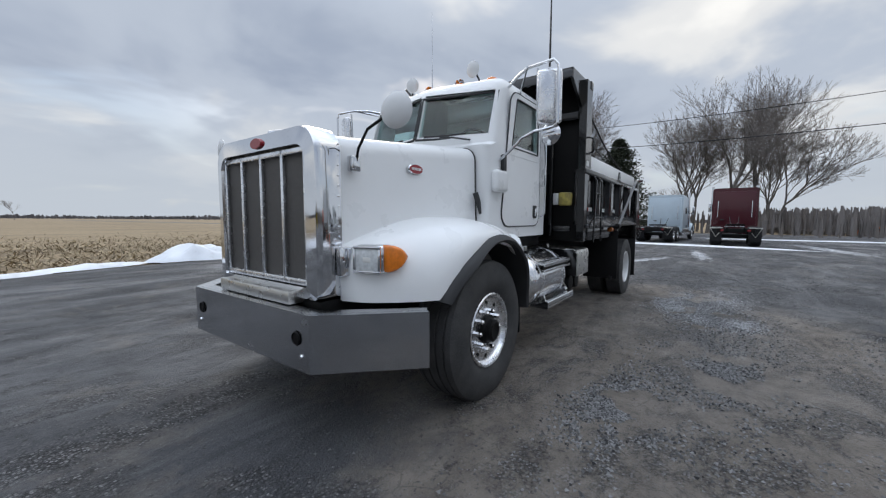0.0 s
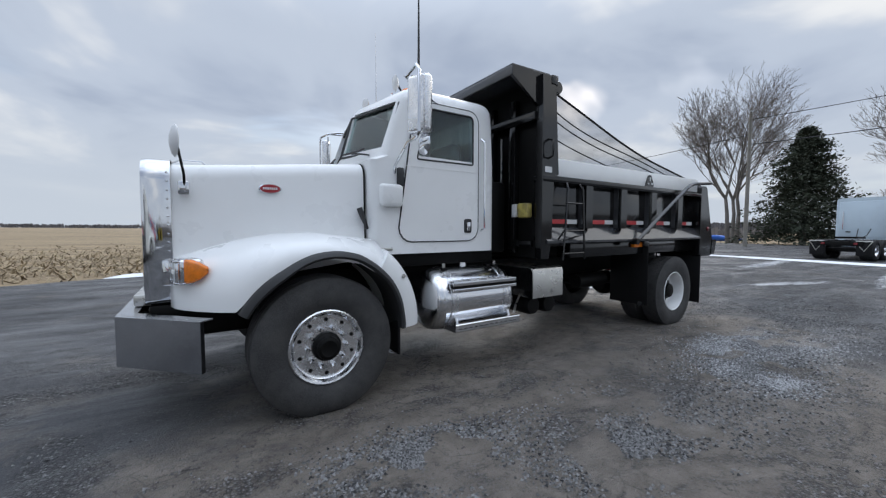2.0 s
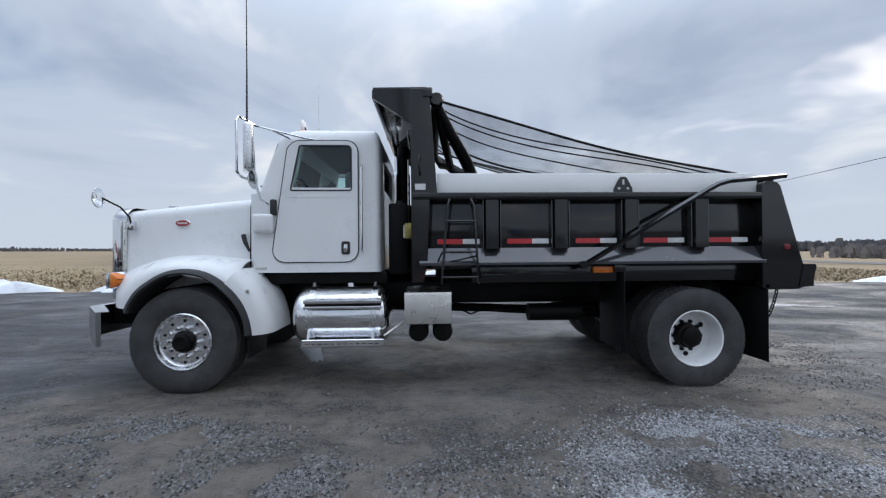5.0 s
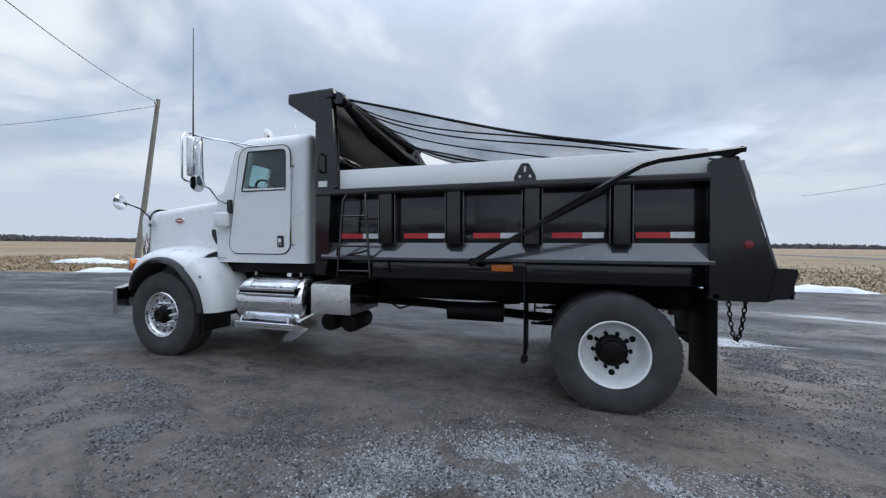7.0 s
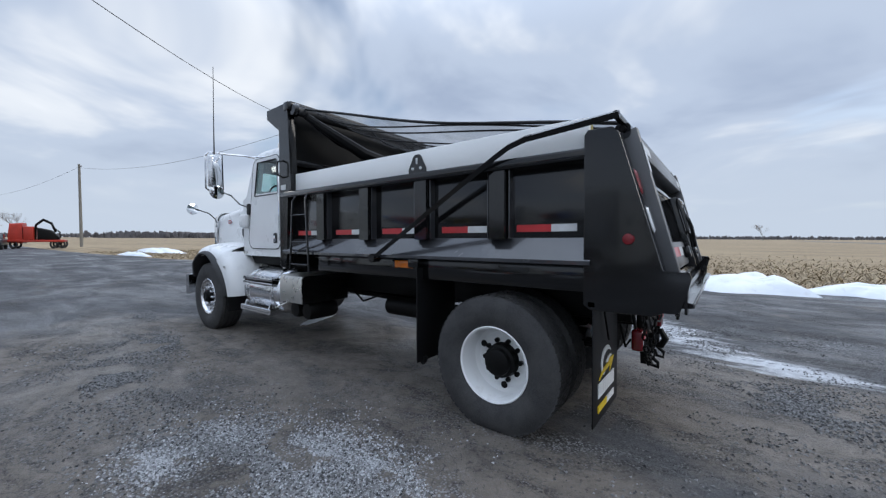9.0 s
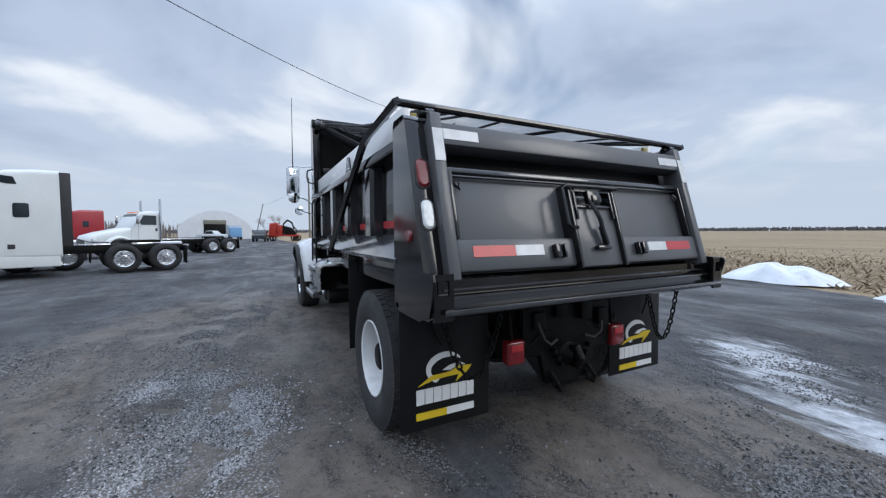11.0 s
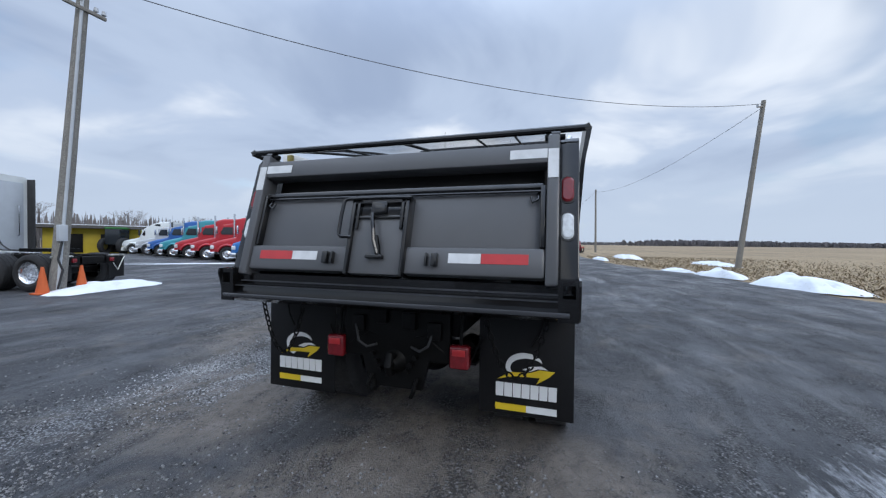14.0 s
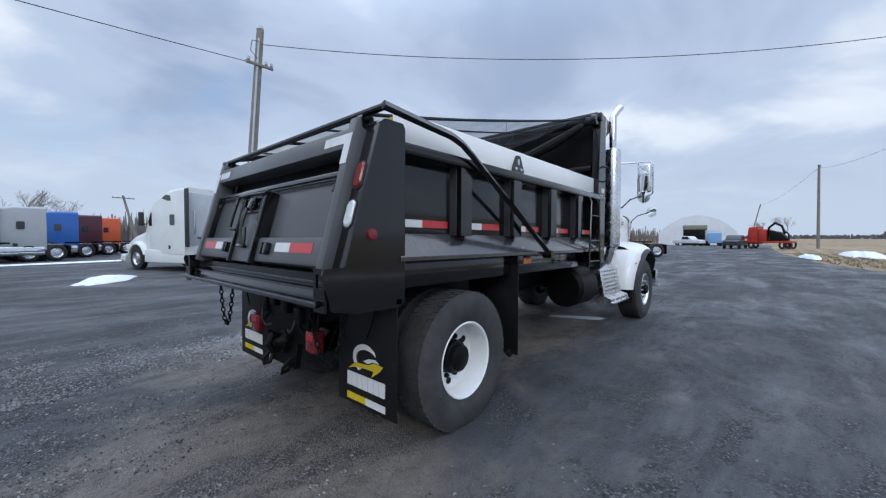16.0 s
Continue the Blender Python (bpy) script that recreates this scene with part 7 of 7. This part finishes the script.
part("door_curtain", box(B(), 0.22, 0.30, -3.0, 2.3, 3.3, 4.2, 0.03), mat("drab_curtain", (0.24, 0.24, 0.19), 0.8, var=0.2), hg)
sh = thing("farm_shed", "low yellow-walled farm shed with a snowy roof", "shed", m=pose(-28, -44.5, 0, 0, 0, 146))
YW = mat("yellow_wall", (0.55, 0.42, 0.03), 0.6, var=0.2, var_scale=0.6)
part("wall", box(B(), -13, 9, -3, 3, 0, 2.7, 0.02), YW, sh, "yellow wall")
part("roof", prism(B(), [(-14, 2.7), (10, 2.7), (10, 3.0), (-14, 3.0)], -4.4, 4.4), mat("dark_shed_roof", (0.10, 0.095, 0.09), 0.8, var=0.2), sh, "dark flat roof")
for k in range(6):
    part("opening", box(B(), -12 + 3.4 * k, -10 + 3.4 * k, -3.06, -2.95, 0.1, 2.1, 0.01), BLACKMATT, sh, "dark opening")
    part("opening", box(B(), -12 + 3.4 * k, -10 + 3.4 * k, 2.95, 3.06, 0.1, 2.1, 0.01), BLACKMATT, sh, "dark opening")
part("roof_snow", box(B(), -13.8, 9.8, -4.2, 4.2, 3.0, 3.08, 0.03), SNOW, sh, "thin snow on the roof")
GREENM = mat("green_machine_paint", (0.03, 0.16, 0.03), 0.45, var=0.2)
ft = thing("farm_tractor", "green farm tractor with yellow wheels by the shed", "tractor", m=pose(-20, -45, 0, 0, 0, 200))
part("hood", loft(B(), [rsec(1.9, 0.35, 0.9, 1.5, 0.1), rsec(0.3, 0.42, 0.9, 1.65, 0.1)]), GREENM, ft, smooth=45)
part("cab", loft(B(), [rsec(0.3, 0.7, 1.0, 2.6, 0.1), rsec(-1.1, 0.75, 1.0, 2.7, 0.1)]), DARKGLASS, ft, smooth=45)
part("roof", box(B(), -1.2, 0.4, -0.8, 0.8, 2.65, 2.85, 0.08), GREENM, ft)
for x, r in ((1.5, 0.5), (-0.8, 0.85)):
    for s in (-1, 1):
        part("tyre", lathe(B(), tyre_profile(r, 0.45, r * 0.55), (x, s * 0.95, r), seg=24), TYRE2, ft)
        part("rim", lathe(B(), [(r * 0.56, 0.15 * s), (r * 0.3, 0.08 * s), (0, 0.1 * s)], (x, s * 0.95, r), seg=20), YELLOW, ft)
bt = tagged(part("covered_heap", loft(B(), [rsec(-9, 1.0, 0.0, 0.6, 0.3), rsec(-5, 2.4, 0.0, 1.5, 0.5), rsec(2, 2.6, 0.0, 1.3, 0.5), rsec(8, 2.2, 0, 1.6, 0.5), rsec(11, 1.2, 0, 0.7, 0.3)]), mat("blue_tarpaulin", (0.02, 0.12, 0.50), 0.45, var=0.3, var_scale=0.8, bump=0.5, bump_scale=3), smooth=60, m=pose(70, 27, -0.06, 0, 0, 100) @ Matrix.Diagonal((0.8, 0.8, 0.62, 1))), "blue tarpaulin over a low heap beyond the road", "tarpaulin")

# ---- trees ----
BARK = mat("grey_bark", (0.20, 0.185, 0.17), 0.9, var=0.3, var_scale=1.5, bump=0.5, bump_scale=12)
TWIG = mat("brown_twigs", (0.24, 0.215, 0.20), 0.9, var=0.3, var_scale=0.6)
NEEDLE = mat("dark_evergreen", (0.050, 0.062, 0.040), 0.8, var=0.5, var_scale=0.8)


def bare_tree(height, seed, spread=0.55, stems=1, depth=6):
    """Limb and twig meshes of a leafless tree, branching by chance."""
    rnd = random.Random(seed)
    limbs, twigs = ([], []), ([], [])

    def seg(store, p0, p1, r0, r1, n):
        r0, r1 = max(r0, 0.013), max(r1, 0.010)
        verts, faces = store
        d = (p1 - p0).normalized()
        a = d.cross(Vector((0.3, 0.9, 0.2))).normalized()
        b = d.cross(a)
        k = len(verts)
        for p, r in ((p0, r0), (p1, r1)):
            for i in range(n):
                t = math.tau * i / n
                verts.append(tuple(p + (a * math.cos(t) + b * math.sin(t)) * r))
        for i in range(n):
            j = (i + 1) % n
            faces.append((k + i, k + j, k + n + j, k + n + i))

    def grow(p, d, length, r, level):
        steps = 3 if level < 2 else 2
        q = p
        for i in range(steps):
            d = (d + Vector((rnd.gauss(0, 0.09), rnd.gauss(0, 0.09), rnd.gauss(0.055, 0.05)))).normalized()
            q2 = q + d * length / steps
            ra, rb = r * (1 - 0.35 * i / steps), r * (1 - 0.35 * (i + 1) / steps)
            seg(limbs if level < 3 else twigs, q, q2, ra, rb, 7 if level < 2 else (4 if level < 4 else 3))
            q = q2
            if level >= 1 and level < depth and i < steps - 1 and rnd.random() < 0.72:
                side = Vector((rnd.gauss(0, 1), rnd.gauss(0, 1), rnd.gauss(0.2, 0.4))).normalized()
                grow(q, (d + side * 0.75).normalized(), length * rnd.uniform(0.45, 0.70), rb * 0.48, level + 1)
        if level < depth:
            for _ in range(3 if level < 3 else 2):
                side = Vector((rnd.gauss(0, 1), rnd.gauss(0, 1), rnd.gauss(0, 0.35))).normalized()
                grow(q, (d + side * spread * rnd.uniform(0.6, 1.25)).normalized(), length * rnd.uniform(0.62, 0.84), r * rnd.uniform(0.5, 0.66), level + 1)

    for s in range(stems):
        a = math.tau * s / stems + rnd.random()
        off = Vector((math.cos(a), math.sin(a), 0)) * (0.0 if stems == 1 else 0.6)
        grow(off, (Vector((0, 0, 1)) + off * 0.3).normalized(), height * 0.255, height * 0.012, 0)
    return limbs, twigs


def from_lists(name, store, material, parent=None):
    me = bpy.data.meshes.new(name)
    me.from_pydata(store[0], [], store[1])
    me.materials.append(material)
    me.shade_smooth()
    ob = new(name, me)
    ob.parent = parent
    return ob


def plant_bare(x, y, height, seed, label, stems=1, spread=0.55, depth=6):
    t = thing("bare_tree", label, "tree", "bare trees", m=pose(x, y, -0.06))
    limbs, twigs = bare_tree(height, seed, spread, stems, depth)
    from_lists("trunk", limbs, BARK, t)
    from_lists("crown", twigs, TWIG, t)["label"] = "fine leafless twigs"
    return t


big = plant_bare(58, -4.0, 21.5, 3, "tall leafless grey-brown tree beyond the road", 3, 0.46, 7)
plant_bare(61, 0.8, 18.5, 11, "leafless many-stemmed tree beyond the road", 3, 0.46, 7)
plant_bare(60, -7.6, 15.0, 21, "leafless spreading tree beyond the road", 3, 0.46, 7)
plant_bare(56.5, 16.2, 22.5, 8, "tall leafless spreading tree beyond the road", 3, 0.46, 7)
m2 = plant_bare(76, 5.0, 10, 5, "small leafless tree in the distance", 1, 0.55, 5)
for x, y, s, r in ((-128, 6, 1.0, 40), (-122, 1, 0.8, 100), (8, -80, 1.2, 10), (3, -86, 1.1, 70), (-40, -75, 1.0, 30), (-52, -70, 0.9, 130), (-30, -82, 1.1, 200), (-62, -66, 0.8, 260), (-12, -90, 1.0, 310), (22, -84, 1.0, 20), (70, 40, 0.5, 0), (26, 340, 1.6, 0)):
    copy_thing(m2, pose(x, y, -0.06, 0, 0, r) @ Matrix.Scale(s, 4))

# evergreen: tapered trunk, drooping boughs of needle clumps
ev = thing("evergreen_tree", "dark green spruce beyond the road", "tree", m=pose(56.0, 9.3, -0.06))
part("trunk", tube(B(), [(0, 0, 0), (0.05, 0, 6), (0, 0.05, 13)], 0.3, 10, taper=[0.32, 0.2, 0.03]), BARK, ev)
rnd = random.Random(4)
vs, fs = [], []
for k in range(1900):
    z = 0.9 + 12.1 * rnd.random() ** 1.15
    a = rnd.uniform(0, math.tau)
    lump = noise.noise((math.cos(a) * 1.3, math.sin(a) * 1.3, z * 0.55))
    reach = (6.9 * (1 - (z / 13.6)) ** 0.82 * (1 + 0.55 * lump) + 0.12) * rnd.uniform(0.5, 1.12)
    out = Vector((math.cos(a), math.sin(a), 0))
    for j in range(15):
        u = 0.15 + 0.85 * rnd.random() ** 0.7
        p = out * reach * u + Vector((0, 0, z - 0.35 * u * reach * 0.4 + rnd.gauss(0, 0.12))) + Vector((rnd.gauss(0, 0.13), rnd.gauss(0, 0.13), 0)) * (1 + reach * 0.25)
        s = rnd.uniform(0.12, 0.30)
        d1 = Vector((rnd.gauss(0, 1), rnd.gauss(0, 1), rnd.gauss(-0.3, 0.5))).normalized() * s
        d2 = Vector((rnd.gauss(0, 1), rnd.gauss(0, 1), rnd.gauss(0, 0.6))).normalized() * s * 0.55
        i0 = len(vs)
        vs += [tuple(p - d2), tuple(p + d1), tuple(p + d2), tuple(p - d1 * 0.4)]
        fs.append((i0, i0 + 1, i0 + 2, i0 + 3))
from_lists("crown", (vs, fs), NEEDLE, ev)["label"] = "dark needle boughs"


# distant woods, hedges and thickets
def thicket(name, pts, height, depth_, count, seed, material, label, size=1.0, slim=1.0):
    """A ragged band of upright twig sprays along a line of points."""
    rnd = random.Random(seed)
    vs, fs = [], []
    for _ in range(count):
        k = rnd.randrange(len(pts) - 1)
        u = rnd.random()
        x = pts[k][0] + (pts[k + 1][0] - pts[k][0]) * u + rnd.gauss(0, depth_)
        y = pts[k][1] + (pts[k + 1][1] - pts[k][1]) * u + rnd.gauss(0, depth_)
        h = height * (0.55 + 0.45 * noise.noise((x * 0.012 / size, y * 0.012 / size, seed))) * rnd.uniform(0.6, 1.25) + height * 0.25
        for j in range(3):
            a = rnd.uniform(0, math.tau)
            w = h * rnd.uniform(0.10, 0.35) * slim
            i0 = len(vs)
            dx, dy = math.cos(a) * w, math.sin(a) * w
            zb = h * rnd.uniform(-0.1, 0.45)
            vs += [(x - dx, y - dy, zb - 0.1), (x + dx, y + dy, zb), (x + dx * 0.5, y + dy * 0.5, min(h, zb + h * rnd.uniform(0.4, 0.7))), (x - dx * 0.6, y - dy * 0.6, min(h, zb + h * rnd.uniform(0.4, 0.75)))]
            fs.append((i0, i0 + 1, i0 + 2, i0 + 3))
    ob = from_lists(name, (vs, fs), material)
    return tagged(ob, label, "woods", kind="stuff")


FARWOOD = mat("distant_winter_woods", (0.16, 0.155, 0.165), 1.0, var=0.25, var_scale=0.02)
BRUSH = mat("brown_brush", (0.25, 0.23, 0.22), 1.0, var=0.3, var_scale=0.2)
far = [(1500 * math.cos(a), 1500 * math.sin(a)) for a in [radians(d) for d in range(-40, 201, 6)]]
thicket("distant_woods", far, 13, 60, 9000, 3, FARWOOD, "hazy line of distant winter woods", 6)
thicket("distant_woods", [(420, 560), (520, 430), (560, 300), (600, 160)], 15, 20, 2600, 5, FARWOOD, "darker wood beyond the field", 4)
thicket("distant_woods", [(-700, 140), (-650, 300), (-560, 430)], 9, 20, 1600, 6, FARWOOD, "low wood beyond the field", 4)
thicket("brush", [(64, -12), (70, -24), (72, -60), (66, -110)], 4.2, 8.0, 6000, 7, BRUSH, "brown leafless brush along the road", 1, 0.22)
thicket("brush", [(20, -95), (-20, -98), (-60, -90), (-100, -60), (-140, -30)], 7.0, 6.0, 7000, 9, BRUSH, "brown leafless hedge behind the lot", 1, 0.09)
thicket("brush", [(80, 60), (95, 48), (110, 36)], 3.5, 4, 900, 10, BRUSH, "brown scrub beyond the road", 1)

# corn stubble standing in the near field
rnd = random.Random(9)
vs, fs = [], []
for _ in range(26000):
    x = rnd.uniform(-42, 34)
    y = lot_edge(x) + 0.9 + abs(rnd.gauss(0, 9))
    y = round(y / 0.76) * 0.76 + rnd.gauss(0, 0.14)
    if y < lot_edge(x) + 0.6:
        continue
    h, a = rnd.uniform(0.04, 0.17) * (1.4 if rnd.random() < 0.1 else 1), rnd.uniform(0, math.tau)
    lx, ly = rnd.gauss(0, 0.16), rnd.gauss(0, 0.16)
    w = rnd.uniform(0.012, 0.04)
    dx, dy = math.cos(a) * w, math.sin(a) * w
    i0 = len(vs)
    vs += [(x - dx, y - dy, -0.07), (x + dx, y + dy, -0.07), (x + lx + dx * 0.5, y + ly + dy * 0.5, h - 0.06), (x + lx - dx * 0.5, y + ly - dy * 0.5, h - 0.07)]
    fs.append((i0, i0 + 1, i0 + 2, i0 + 3))
STRAW, nt, b = node_mat("dry_straw")
gi = nt.nodes.new("ShaderNodeNewGeometry").outputs["Random Per Island"]
nt.links.new(mixc(nt, gi, (0.11, 0.08, 0.05), (0.42, 0.34, 0.22)), b.inputs["Base Color"])
b.inputs["Roughness"].default_value = 0.9
tagged(from_lists("corn_stubble", (vs, fs), STRAW), "broken tan corn stalks standing in rows", "stubble", kind="stuff")
